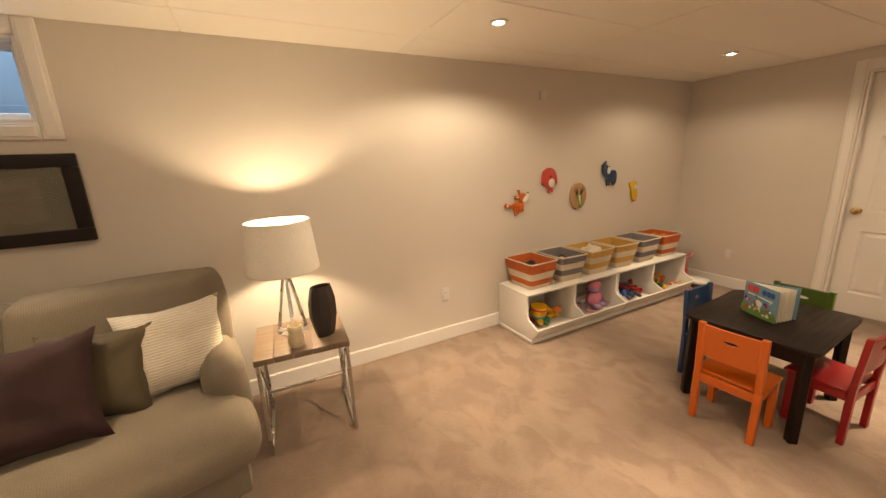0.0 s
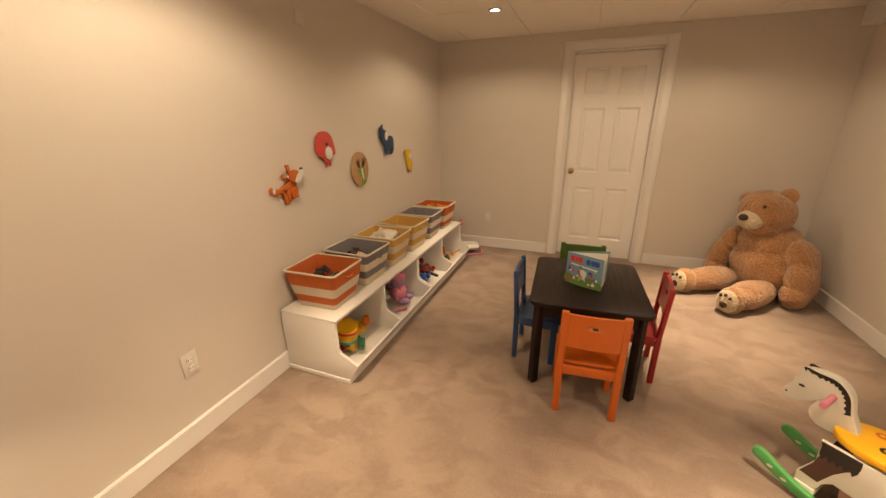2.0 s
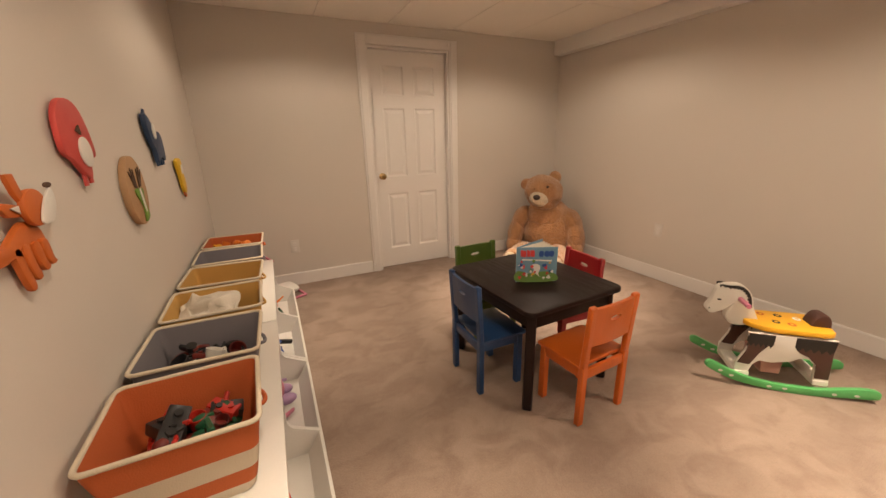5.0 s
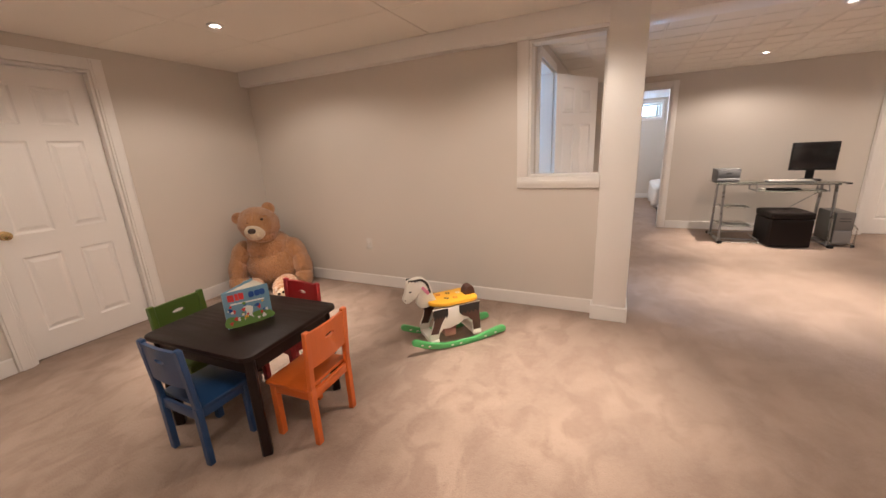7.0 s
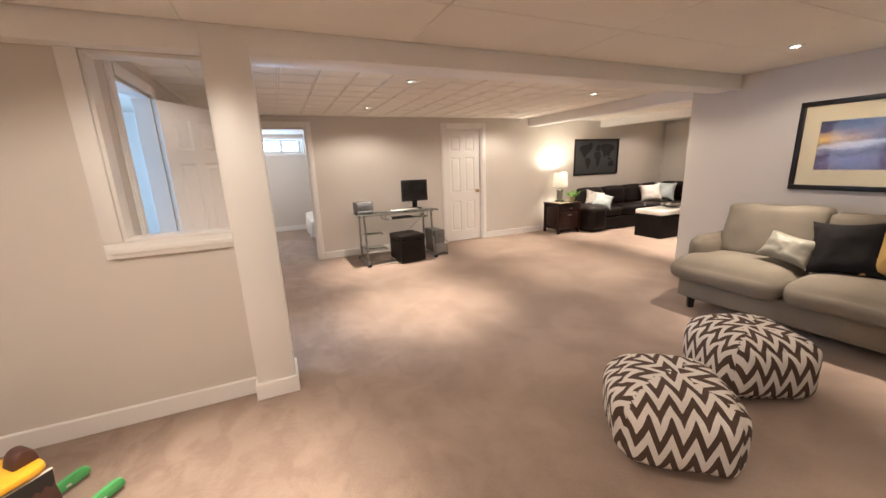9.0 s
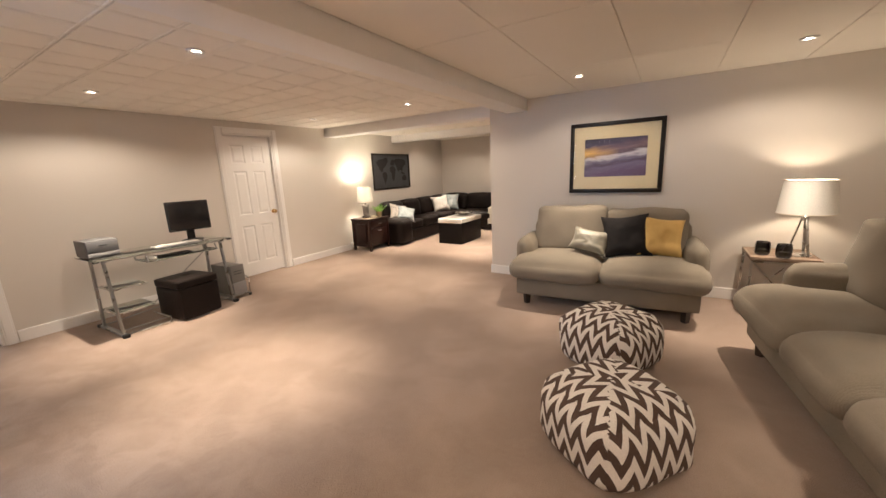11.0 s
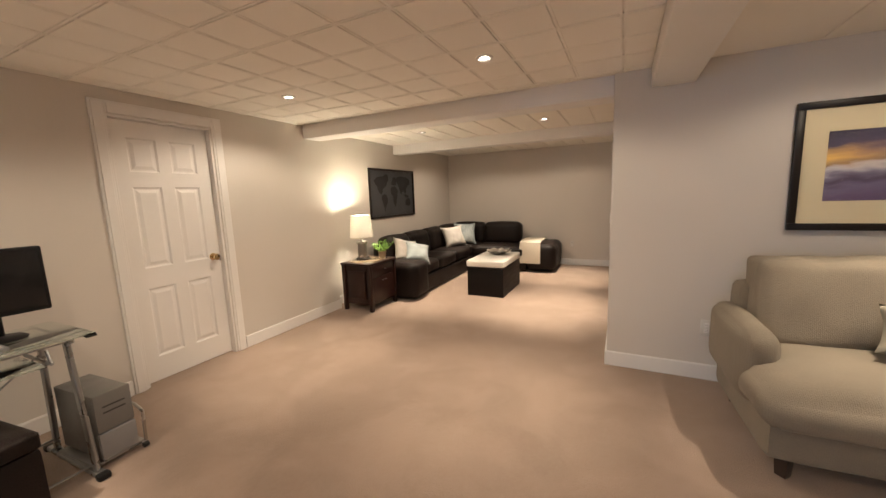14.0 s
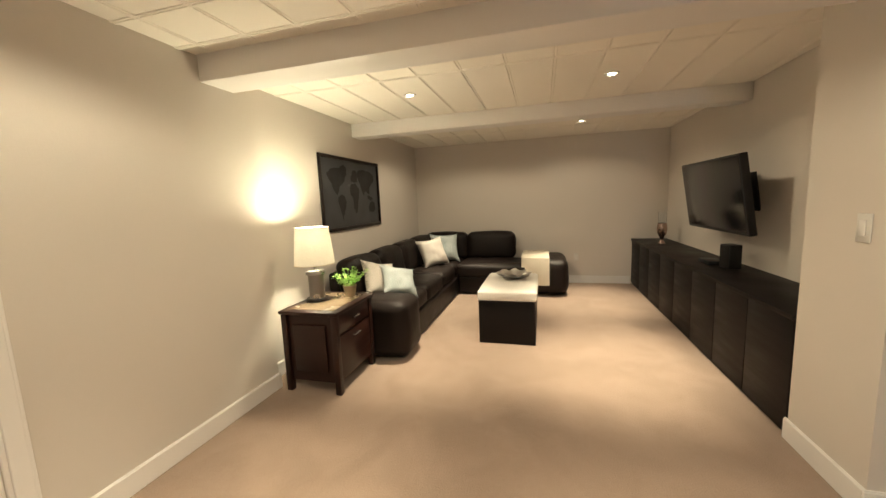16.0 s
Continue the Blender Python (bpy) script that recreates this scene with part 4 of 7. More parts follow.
wall_animal("fox_ornament", "orange wooden fox cut-out with a white face and curled tail", 2.36, 1.08, [
    ("body", RUST, smooth_outline([(-0.125, 0.0), (-0.115, 0.018), (-0.095, 0.008), (-0.05, 0.002), (-0.01, 0.02), (0.03, 0.035), (0.07, 0.015), (0.078, -0.025), (0.04, -0.032), (0.0, -0.036), (-0.03, -0.024), (-0.07, -0.030), (-0.11, -0.022)], 4), 0.014, 0.008),
    ("head", RUST, oval(0.055, 0.058, 0.042, 0.038, 18), 0.012, 0.024),
    ("cheek", PWHITE, smooth_outline([(0.048, 0.028), (0.075, 0.068), (0.112, 0.092), (0.118, 0.060), (0.088, 0.024)], 4), 0.005, 0.037),
    ("nose", BARK, oval(0.106, 0.098, 0.014, 0.006, 10), 0.006, 0.037),
    ("ear", RUST, [(-0.004, 0.128), (0.022, 0.128), (0.032, 0.092), (0.048, 0.078), (0.026, 0.066), (0.008, 0.090)], 0.010, 0.022),
    ("ear", RUST, [(-0.036, 0.070), (-0.020, 0.078), (0.022, 0.068), (0.026, 0.044), (-0.016, 0.050)], 0.010, 0.014), ("ear_lining", PWHITE, [(-0.012, 0.066), (0.020, 0.068), (0.014, 0.052)], 0.003, 0.025),
    ("tail_tip", PWHITE, oval(-0.103, -0.004, 0.010, 0.014), 0.003, 0.023)] + [("leg", RUST, smooth_outline([(x - 0.010, -0.01), (x + 0.010, -0.01), (x + 0.017, -0.05), (x + 0.024, z), (x + 0.006, z - 0.004), (x - 0.008, -0.045)], 3), 0.012, 0.010 + k * 0.003)
                                                                          for k, (x, z) in enumerate(((-0.024, -0.090), (0.0, -0.076), (0.030, -0.066), (0.054, -0.060)))])
wall_animal("bird_ornament", "coral red wooden bird cut-out with a white belly", 2.735, 1.265, [
    ("body", CORAL, smooth_outline([(-0.09, -0.02), (-0.085, 0.06), (-0.04, 0.105), (0.03, 0.105), (0.075, 0.06), (0.095, -0.03), (0.05, -0.05), (0.03, -0.095), (-0.01, -0.08), (-0.05, -0.045)], 4), 0.014, 0.008),
    ("belly", PWHITE, oval(0.02, -0.025, 0.036, 0.04), 0.005, 0.0225), ("beak", BARK, [(-0.008, 0.03), (0.012, 0.045), (0.016, 0.02)], 0.006, 0.0225),
    ("foot", CORAL, foot(0.0, -0.085, 0.01, 0.03), 0.006, 0.01), ("foot", CORAL, foot(0.035, -0.08, 0.01, 0.03), 0.006, 0.01)])
wall_animal("wood_slice_ornament", "round wood slice with a green painted deer", 3.11, 1.093, [
    ("slice", SLICE, oval(0, 0, 0.105, 0.125, 32), 0.022, 0.001), ("neck", LEAFG, smooth_outline([(-0.045, 0.0), (0.0, 0.01), (0.045, 0.0), (0.035, -0.05), (0.055, -0.10), (0.0, -0.115), (0.005, -0.06)], 4), 0.004, 0.0235),
    ("face", PWHITE, smooth_outline([(-0.006, 0.0), (0.01, 0.0), (0.02, -0.07), (0.012, -0.075)], 3), 0.003, 0.028),
    ("antler", BARK, [(-0.07, 0.075), (-0.04, 0.04), (-0.045, 0.085), (-0.03, 0.04), (-0.02, 0.08), (-0.012, 0.01), (-0.035, 0.015)], 0.004, 0.0235),
    ("antler", BARK, [(0.07, 0.075), (0.04, 0.04), (0.045, 0.085), (0.03, 0.04), (0.02, 0.08), (0.012, 0.01), (0.035, 0.015)], 0.004, 0.0235)])
wall_animal("donkey_ornament", "dark blue wooden donkey cut-out with a white face patch", 3.55, 1.28, [
    ("body", NAVY, smooth_outline([(-0.12, 0.10), (-0.084, 0.096), (-0.050, 0.070), (-0.018, 0.034), (0.040, 0.034), (0.074, 0.014), (0.084, -0.04), (0.070, -0.098), (0.010, -0.080), (-0.052, -0.100), (-0.058, -0.050), (-0.098, -0.01), (-0.122, 0.04)], 3), 0.020, 0.008),
    ("ear", NAVY, [(-0.118, 0.09), (-0.082, 0.125), (-0.070, 0.122), (-0.078, 0.085)], 0.010, 0.010), ("ear", NAVY, [(-0.055, 0.060), (-0.022, 0.078), (-0.016, 0.070), (-0.035, 0.048)], 0.010, 0.010),
    ("face_patch", PWHITE, oval(-0.045, 0.034, 0.024, 0.034), 0.004, 0.0285)] + [("leg", NAVY, foot(x, -0.090, 0.008, 0.028), 0.008, 0.012) for x in (-0.044, -0.016, 0.030, 0.062)])
wall_animal("chick_ornament", "yellow wooden chick cut-out with an orange foot", 3.925, 1.075, [
    ("body", SUNNY, smooth_outline([(-0.07, 0.095), (0.04, 0.10), (0.045, 0.03), (0.065, -0.02), (0.055, -0.08), (0.0, -0.085), (-0.03, -0.03), (-0.04, 0.02)], 4), 0.016, 0.008),
    ("face_patch", PWHITE, oval(0.015, 0.045, 0.02, 0.026), 0.004, 0.0245), ("foot", RUST, smooth_outline([(-0.01, -0.08), (0.05, -0.08), (0.045, -0.105), (0.01, -0.11)], 3), 0.008, 0.012)])

# rocking horse
HWHITE, HBROWN, HBLACK = flat_colour("horse_white", (0.70, 0.68, 0.62), 0.4), flat_colour("horse_brown", (0.07, 0.03, 0.022), 0.45), flat_colour("horse_black", (0.015, 0.014, 0.013), 0.45)
HGREEN, HYELLOW = flat_colour("runner_green", (0.10, 0.42, 0.13), 0.4), flat_colour("seat_yellow", (0.80, 0.42, 0.02), 0.4)


def rocking_horse(m):
    ob = thing("rocking_horse", "white and brown wooden rocking horse with yellow seat and green runners", "rocking horse", m)
    P = lambda pts: [((560 - x) * 0.00103, (618 - y) * 0.00098) for x, y in pts]
    runner = P([(172, 505), (185, 492), (215, 495), (330, 545), (440, 570), (560, 578), (700, 575), (800, 555), (890, 542), (935, 548), (945, 572), (930, 592), (820, 602), (700, 615), (560, 618), (420, 606), (300, 582), (200, 540), (175, 525)])
    for y in (-0.125, 0.125):
        bm = bmesh.new()
        prism(bm, smooth_outline(runner, 3), 0.024, 0.004)
        run = part("runner", bm, HGREEN, ob, "green curved runner", at=pose(0, y, 0))
        for px, py in ((245, 538), (300, 560), (480, 594), (550, 596), (760, 590), (850, 582)):
            bm = bmesh.new()
            prism(bm, oval(*P([(px, py)])[0], 0.012, 0.006, 10), 0.0265)
            part("painted_leaf", bm, HWHITE, run, smooth=0)
    tall = lambda y: pose(0, y, -0.004) @ Matrix.Diagonal((1, 1, 1.07, 1))
    side = P([(350, 335), (735, 335), (728, 400), (735, 470), (742, 545), (672, 548), (668, 470), (640, 442), (600, 440), (560, 465), (480, 482), (425, 478), (400, 500), (385, 548), (320, 548), (318, 505), (350, 440), (368, 380)])
    for y in (-0.098, 0.098):
        bm = bmesh.new()
        prism(bm, side, 0.016, 0.002)
        part("side_board", bm, HWHITE, ob, at=tall(y))
        for pts in ([(352, 337), (470, 337), (472, 370), (440, 405), (415, 440), (385, 505), (325, 500), (352, 440), (366, 380)], [(560, 337), (733, 337), (727, 400), (734, 470), (738, 535), (676, 535), (668, 465), (630, 430), (590, 415), (562, 385)]):
            bm = bmesh.new()
            prism(bm, P(pts), 0.0185, 0.0005)
            part("brown_patch", bm, HBROWN, ob, at=tall(y))
        for a, b in ((358, 470), (562, 728)):
            n = 10
            pts = [(a, 338), (b, 338)] + [(b - (b - a) * k / n, 392 + (14 if k % 2 else -6)) for k in range(n + 1)]
            bm = bmesh.new()
            prism(bm, P(pts), 0.0195)
            part("black_fringe", bm, HBLACK, ob, smooth=0, at=tall(y))
    bm = bmesh.new()
    prism(bm, P([(440, 465), (540, 465), (535, 545), (450, 545)]), 0.18, 0.003)
    part("foot_rest", bm, flat_colour("muted_pink", (0.40, 0.20, 0.16)), ob)
    seat = [(0.215, 0), (0.20, 0.06), (0.12, 0.105), (0.0, 0.11), (-0.12, 0.11), (-0.17, 0.085), (-0.175, 0), (-0.17, -0.085), (-0.12, -0.11), (0.0, -0.11), (0.12, -0.105), (0.20, -0.06)]
    bm = bmesh.new()
    prism(bm, smooth_outline(seat, 3), 0.029, 0.008)
    bmesh.ops.transform(bm, matrix=pose(0, 0, 0.3155, 90, 0, 0), verts=bm.verts[:])
    st = part("seat", bm, HYELLOW, ob, "yellow seat with painted flowers")
    for x, y, c in ((0.10, -0.055, RUST), (0.065, 0.03, HBLACK), (0.02, -0.05, HBLACK), (0.0, 0.045, RUST), (-0.06, -0.03, PWHITE)):
        for r, mt, z in ((0.019, c, 0.3306), (0.008, HYELLOW, 0.3314)):
            bm = bmesh.new()
            lathe(bm, [(0.0001, 0.0004), (r, 0.0004), (r, -0.0002)], 14, (x, y, z))
            part("painted_flower", bm, mt, st, smooth=0)
    bm = bmesh.new()
    prism(bm, smooth_outline(P([(650, 300), (655, 250), (680, 222), (715, 226), (732, 262), (725, 305)]), 4), 0.085, 0.012)
    part("backrest", bm, HBROWN, ob, "small brown backrest")
    head = P([(208, 118), (260, 100), (320, 104), (366, 146), (386, 215), (412, 268), (416, 300), (360, 322), (300, 322), (268, 290), (268, 250), (290, 205), (262, 236), (205, 268), (178, 262), (166, 238), (185, 195), (196, 150)])
    bm = bmesh.new()
    prism(bm, smooth_outline(head, 3), 0.044, 0.004)
    part("head", bm, HWHITE, ob)
    # the mane is painted on both faces, with a toothed inner edge
    crest = smooth_outline(P([(214, 119), (262, 105), (318, 110), (360, 150), (380, 218), (408, 286)]), 6)[:-11]
    inner = []
    for k, (x, z) in enumerate(crest):
        dx, dz = crest[min(k + 1, len(crest) - 1)][0] - crest[max(k - 1, 0)][0], crest[min(k + 1, len(crest) - 1)][1] - crest[max(k - 1, 0)][1]
        n = math.hypot(dx, dz)
        d = (0.013 if k % 2 else 0.021) * min(1.0, (k + 2) / 8)
        inner.append((x - dz / n * d, z + dx / n * d))
    for y in (-0.0225, 0.0225):
        bm = bmesh.new()
        for k in range(len(crest) - 1):
            quad = [crest[k], crest[k + 1], inner[k + 1], inner[k]]
            f = [[bm.verts.new((x, e, z)) for x, z in quad] for e in (-0.0008, 0.0008)]
            bm.faces.new(f[0])
            bm.faces.new(f[1][::-1])
            for q in range(4):
                bm.faces.new((f[0][q], f[1][q], f[1][(q + 1) % 4], f[0][(q + 1) % 4]))
        bmesh.ops.recalc_face_normals(bm, faces=bm.faces[:])
        part("mane", bm, HBLACK, ob, smooth=0, at=pose(0, y, 0))
        for name, at_, rx, rz in (("eye", (220, 187), 0.011, 0.005), ("nostril", (180, 240), 0.004, 0.004)):
            bm = bmesh.new()
            prism(bm, oval(*P([at_])[0], rx, rz, 12), 0.003)
            part(name, bm, HBLACK, ob, at=pose(0, y, 0), smooth=0)
    bm = bmesh.new()
    hx, hz = P([(318, 176)])[0]
    rod(bm, (hx, -0.115, hz), (hx, 0.115, hz), 0.0125)
    part("handle_bar", bm, TOY["pink"], ob, "dull red handle bar through the head")
    for x in (0.21, -0.15):
        bm = bmesh.new()
        box(bm, (x - 0.035, -0.113, 0.045 if x > 0 else 0.05), (x + 0.035, 0.113, 0.075), 0.003)
        part("cross_board", bm, HWHITE, ob)
    return ob


rocking_horse(pose(2.175, -0.055, 0, 0, 0, 48) @ Matrix.Diagonal((0.90, 1, 1, 1)))


# big soft bear: one plain mesh
def fur(name, colour, other):
    m, nt, b = nodes_of(name)
    big, tuft = noise_of(nt, 9, 5), noise_of(nt, 62, 6, lo=0.36, hi=0.64)
    nt.links.new(mix(nt, colour, other, maths(nt, "ADD", maths(nt, "MULTIPLY", big, 0.5), maths(nt, "MULTIPLY", tuft, 0.5))), b.inputs["Base Color"])
    b.inputs["Roughness"].default_value = 0.95
    b.inputs["Sheen Weight"].default_value = 0.5
    bump(nt, b, maths(nt, "ADD", tuft, maths(nt, "MULTIPLY", big, 0.8)), 0.8, 0.012)
    return m


FUR, CREAMFUR = fur("tan_fur", (0.54, 0.275, 0.115), (0.31, 0.14, 0.052)), fur("cream_fur", (0.66, 0.54, 0.38), (0.5, 0.38, 0.25))


def bear(m):
    bm = bmesh.new()

    def blob(c, r, mi=0, rot=(0, 0, 0), sub=4):
        tmp = bmesh.new()
        bmesh.ops.create_icosphere(tmp, subdivisions=sub, radius=1.0)
        mm = pose(*c, *rot) @ Matrix.Diagonal((*r, 1))
        for v in tmp.verts:
            q = mm @ v.co
            if mi == 0:
                v.co *= 1 + 0.06 * noise.noise(q * 9) + 0.045 * noise.noise(q * 24)
        merge(bm, tmp, mm, mi)
    blob((0.02, 0.02, 0.26), (0.27, 0.22, 0.28))
    blob((0.0, -0.01, 0.43), (0.215, 0.185, 0.17))
    tilt = (24, 16, 10)
    blob((-0.03, -0.09, 0.675), (0.185, 0.165, 0.160), 0, tilt)
    blob((-0.03, -0.12, 0.60), (0.150, 0.120, 0.090), 0, tilt)
    for s in (-1, 1):
        blob(((-0.205, -0.06, 0.735) if s < 0 else (0.060, -0.05, 0.808)), (0.062, 0.036, 0.058), 0, (0, s * 24 + 20, 0))
        blob((s * 0.245, -0.03, 0.375), (0.095, 0.115, 0.150), 0, (6, s * -26, 0))
        blob((s * 0.295, -0.06, 0.225), (0.090, 0.115, 0.170), 0, (10, s * -8, 0))
        blob((s * 0.30, -0.09, 0.115), (0.088, 0.105, 0.105))
        blob((s * 0.16, -0.34, 0.100), (0.115, 0.26, 0.100), 0, (0, 0, s * 6))
        blob((s * 0.19, -0.58, 0.105), (0.088, 0.080, 0.105), 0, (0, 0, s * 12))
        blob((s * 0.195, -0.632, 0.108), (0.070, 0.040, 0.086), 1, (0, 0, s * 12))
        for dx, dz, r in ((0, -0.018, 0.027), (-0.034, 0.045, 0.012), (0, 0.058, 0.012), (0.034, 0.045, 0.012)):
            blob((s * 0.198 + dx, -0.668, 0.108 + dz), (r, 0.011, r), 2, (0, 0, s * 12), 2)
    blob((-0.045, -0.235, 0.620), (0.088, 0.075, 0.068), 1, tilt)
    blob((-0.052, -0.302, 0.645), (0.034, 0.022, 0.026), 2, (0, 0, 0), 3)
    for s in (-1, 1):
        blob((-0.03 + s * 0.060, -0.235, 0.725 + s * 0.012), (0.013, 0.011, 0.013), 2, (0, 0, 0), 2)
    for v in bm.verts:
        v.co.z = max(v.co.z, 0.002)
    return tagged(part("stuffed_bear", bm, [FUR, CREAMFUR, flat_colour("dark_felt", (0.04, 0.022, 0.016), 0.8)], None, "huge tan plush bear slumped in the corner, legs stretched out", 80, at=m), category="soft toy")


bear(pose(4.405, -0.405, 0, 0, 0, -141) @ Matrix.Scale(1.05, 4))


# sofas
def weave(name, colour, other, ribs=260.0):
    m, nt, b = nodes_of(name)
    big, fine = noise_of(nt, 4, 4), noise_of(nt, 190, 3)
    c = nt.nodes.new("ShaderNodeTexCoord")
    w = nt.nodes.new("ShaderNodeTexWave")
    w.bands_direction = "X"
    w.inputs["Scale"].default_value = ribs / 6.28
    w.inputs["Distortion"].default_value = 1.5
    nt.links.new(c.outputs["Object"], w.inputs[0])
    f = maths(nt, "ADD", maths(nt, "MULTIPLY", big, 0.45), maths(nt, "MULTIPLY", fine, 0.35))
    nt.links.new(mix(nt, colour, other, f), b.inputs["Base Color"])
    b.inputs["Roughness"].default_value = 0.92
    b.inputs["Sheen Weight"].default_value = 0.06
    bump(nt, b, maths(nt, "ADD", maths(nt, "MULTIPLY", w.outputs[1], 0.5), fine), 0.32, 0.003)
    return m


SOFA = weave("beige_chenille", (0.225, 0.189, 0.142), (0.145, 0.121, 0.090))
FOOTWOOD = surface("dark_foot", (0.03, 0.02, 0.015), 0.4, relief=0.05)


def raise_parts(ob, k):
    for o in ob.children:
        for v in o.data.vertices:
            v.co.z *= k


def sofa(m, w, label, name="sofa", backs=(0.0,), rise=1.10, inset=0.02, seats=(0.0,)):
    """A sofa with T-shaped seat cushions; it faces -y, its back near y = 0."""
    ob = thing(name, label, "sofa", m, "beige sofas")
    h = w / 2
    bm = bmesh.new()
    softbox(bm, (-h, -0.84, 0.095), (h, -0.02, 0.30), 0.035, 0.004, 8)
    part("base", bm, SOFA, ob, "", 60)
    bm = bmesh.new()
    softbox(bm, (-h + 0.05, -0.24, 0.28), (h - 0.05, -0.01, 0.74), 0.06, 0.01, 8)
    part("back_frame", bm, SOFA, ob, "", 60)
    for s in (-1, 1):
        bm = bmesh.new()
        softbox(bm, (s * h - 0.11 - 0.0 if s > 0 else -h - 0.06, -0.66, 0.24), (h + 0.06 if s > 0 else -h + 0.11, -0.03, 0.60), 0.085, 0.012, 10, 0.006, s)
        part("arm", bm, SOFA, ob, "low rounded arm", 60)
    edges = [-h - 0.05] + list(seats) + [h + 0.05]
    last = len(edges) - 2
    for k, (a, b) in enumerate(zip(edges, edges[1:])):
        a, b = a + 0.003 * (k > 0), b - 0.003 * (k < last)
        bm = bmesh.new()
        softbox(bm, (a, -0.93, 0.285), (b, -0.22, 0.445), 0.075, 0.018, 14, 0.008, k * 3.0, crown=2.6)
        for v in bm.verts:
            # narrows behind the front, between the arms
            t = max(0.0, min(1.0, (v.co.y + 0.66) / 0.05))
            if k == 0 and v.co.x < -h + 0.12:
                v.co.x += t * (-h + 0.12 - v.co.x) * 0.9
            if k == last and v.co.x > h - 0.12:
                v.co.x -= t * (v.co.x - h + 0.12) * 0.9
            v.co.z -= 0.03 * max(0.0, -v.co.y - 0.80) / 0.13
        part("seat_cushion", bm, SOFA, ob, "", 60)
    joints = [-h + inset] + list(backs) + [h - inset]
    for k, (a, b) in enumerate(zip(joints, joints[1:])):
        bm = bmesh.new()
        softbox(bm, (a + 0.004, -0.40, 0.46), (b - 0.004, -0.17, 0.885), 0.040, 0.020, 16, 0.016, 5 + k * 2.0, crown=0.15)
        for v in bm.verts:
            v.co.y += 0.22 * (v.co.z - 0.44) + 0.02 * (k % 2)
            v.co.z -= 0.022 * (k % 2)
            top = max(0.0, (v.co.z - 0.70) / 0.18)
            v.co.z -= 0.018 * top * (0.5 + noise.noise(Vector((v.co.x * 3.0, k * 5.0, 0.0))))
        part("back_cushion", bm, SOFA, ob, "", 60)
    raise_parts(ob, rise)
    for x in (-h + 0.10, h - 0.10):
        for y in (-0.76, -0.10):
            bm = bmesh.new()
            rod(bm, (x, y, 0), (x, y, 0.108), 0.032, 0.040, 4)
            part("foot", bm, FOOTWOOD, ob, "dark wooden foot", 20)
    return ob


LOVESEAT = pose(-3.31, 0.275, 0, 0, 0, 93.5)
SOFA2 = pose(-1.155, 2.37, 0, 0, 0, 7.5)
sofa(LOVESEAT, 1.61, "beige upholstered two-seat sofa under the sunset picture", "loveseat", inset=0.095)
sofa(SOFA2, 2.42, "beige ribbed sofa with overstuffed seats along the window wall", "sofa", (-0.34, 0.50), 1.13, -0.045, (-0.44, 0.16))


def scatter(m, w, h, t, mat, label, seed, name="throw_pillow"):
    bm = bmesh.new()
    pillow_mesh(bm, w, h, t, seed)
    return tagged(part(name, bm, mat, None, label, 70, at=m), category="pillow", group="throw pillows")


SATIN = surface("champagne_satin", (0.27, 0.25, 0.20), 0.5, 0.12, scale=6, fine=40, relief=0.15, depth=0.004, sheen=0.04)
CHARCOAL = surface("charcoal_cloth", (0.013, 0.011, 0.011), 0.9, gloss=0.2, scale=8, fine=240, relief=0.3)
MUSTARD = surface("mustard_cloth", (0.56, 0.37, 0.12), 0.85, other=(0.46, 0.29, 0.085), scale=8, fine=240, relief=0.3)
MAROON = surface("maroon_cloth", (0.026, 0.005, 0.006), 0.8, scale=8, fine=240, relief=0.3, sheen=0.04)
OLIVE = surface("olive_velvet", (0.080, 0.060, 0.032), 0.75, scale=7, fine=120, relief=0.2, sheen=0.05)


def knitted():
    m, nt, b = nodes_of("white_knit")
    w = nt.nodes.new("ShaderNodeTexWave")
    w.bands_direction = "Z"
    w.inputs["Scale"].default_value, w.inputs["Distortion"].default_value, w.inputs["Detail"].default_value = 26, 3.0, 3
    w.inputs["Detail Scale"].default_value = 2.0
    c = nt.nodes.new("ShaderNodeTexCoord")
    nt.links.new(c.outputs["Object"], w.inputs[0])
    nt.links.new(mix(nt, (0.55, 0.50, 0.42), (0.66, 0.62, 0.54), w.outputs[1]), b.inputs["Base Color"])
    b.inputs["Roughness"].default_value = 0.95
    bump(nt, b, w.outputs[1], 0.45, 0.006)
    return m


KNIT = knitted()
SEAT = 0.54
scatter(LOVESEAT @ pose(-0.13, -0.53, SEAT + 0.115, -32, 9, -10), 0.38, 0.25, 0.14, SATIN, "shiny champagne satin lumbar pillow on the loveseat", 1.0)
scatter(LOVESEAT @ pose(0.19, -0.49, SEAT + 0.17, -24, -6, 4), 0.43, 0.43, 0.15, CHARCOAL, "charcoal square pillow on the loveseat", 2.0)
scatter(LOVESEAT @ pose(0.49, -0.44, SEAT + 0.16, -24, 8, 14), 0.40, 0.40, 0.14, MUSTARD, "mustard yellow square pillow on the loveseat", 3.0)
scatter(SOFA2 @ pose(1.03, -0.45, SEAT + 0.175, -20, -1, 4), 0.41, 0.40, 0.16, KNIT, "white knitted square pillow on the sofa", 4.0)
scatter(SOFA2 @ pose(0.76, -0.50, SEAT + 0.16, -24, 3, -10), 0.38, 0.38, 0.14, OLIVE, "olive brown velvet pillow on the sofa", 5.0)
scatter(SOFA2 @ pose(0.58, -0.60, SEAT + 0.175, -26, -4, -6), 0.46, 0.42, 0.16, MAROON, "dark maroon square pillow on the sofa", 6.0)
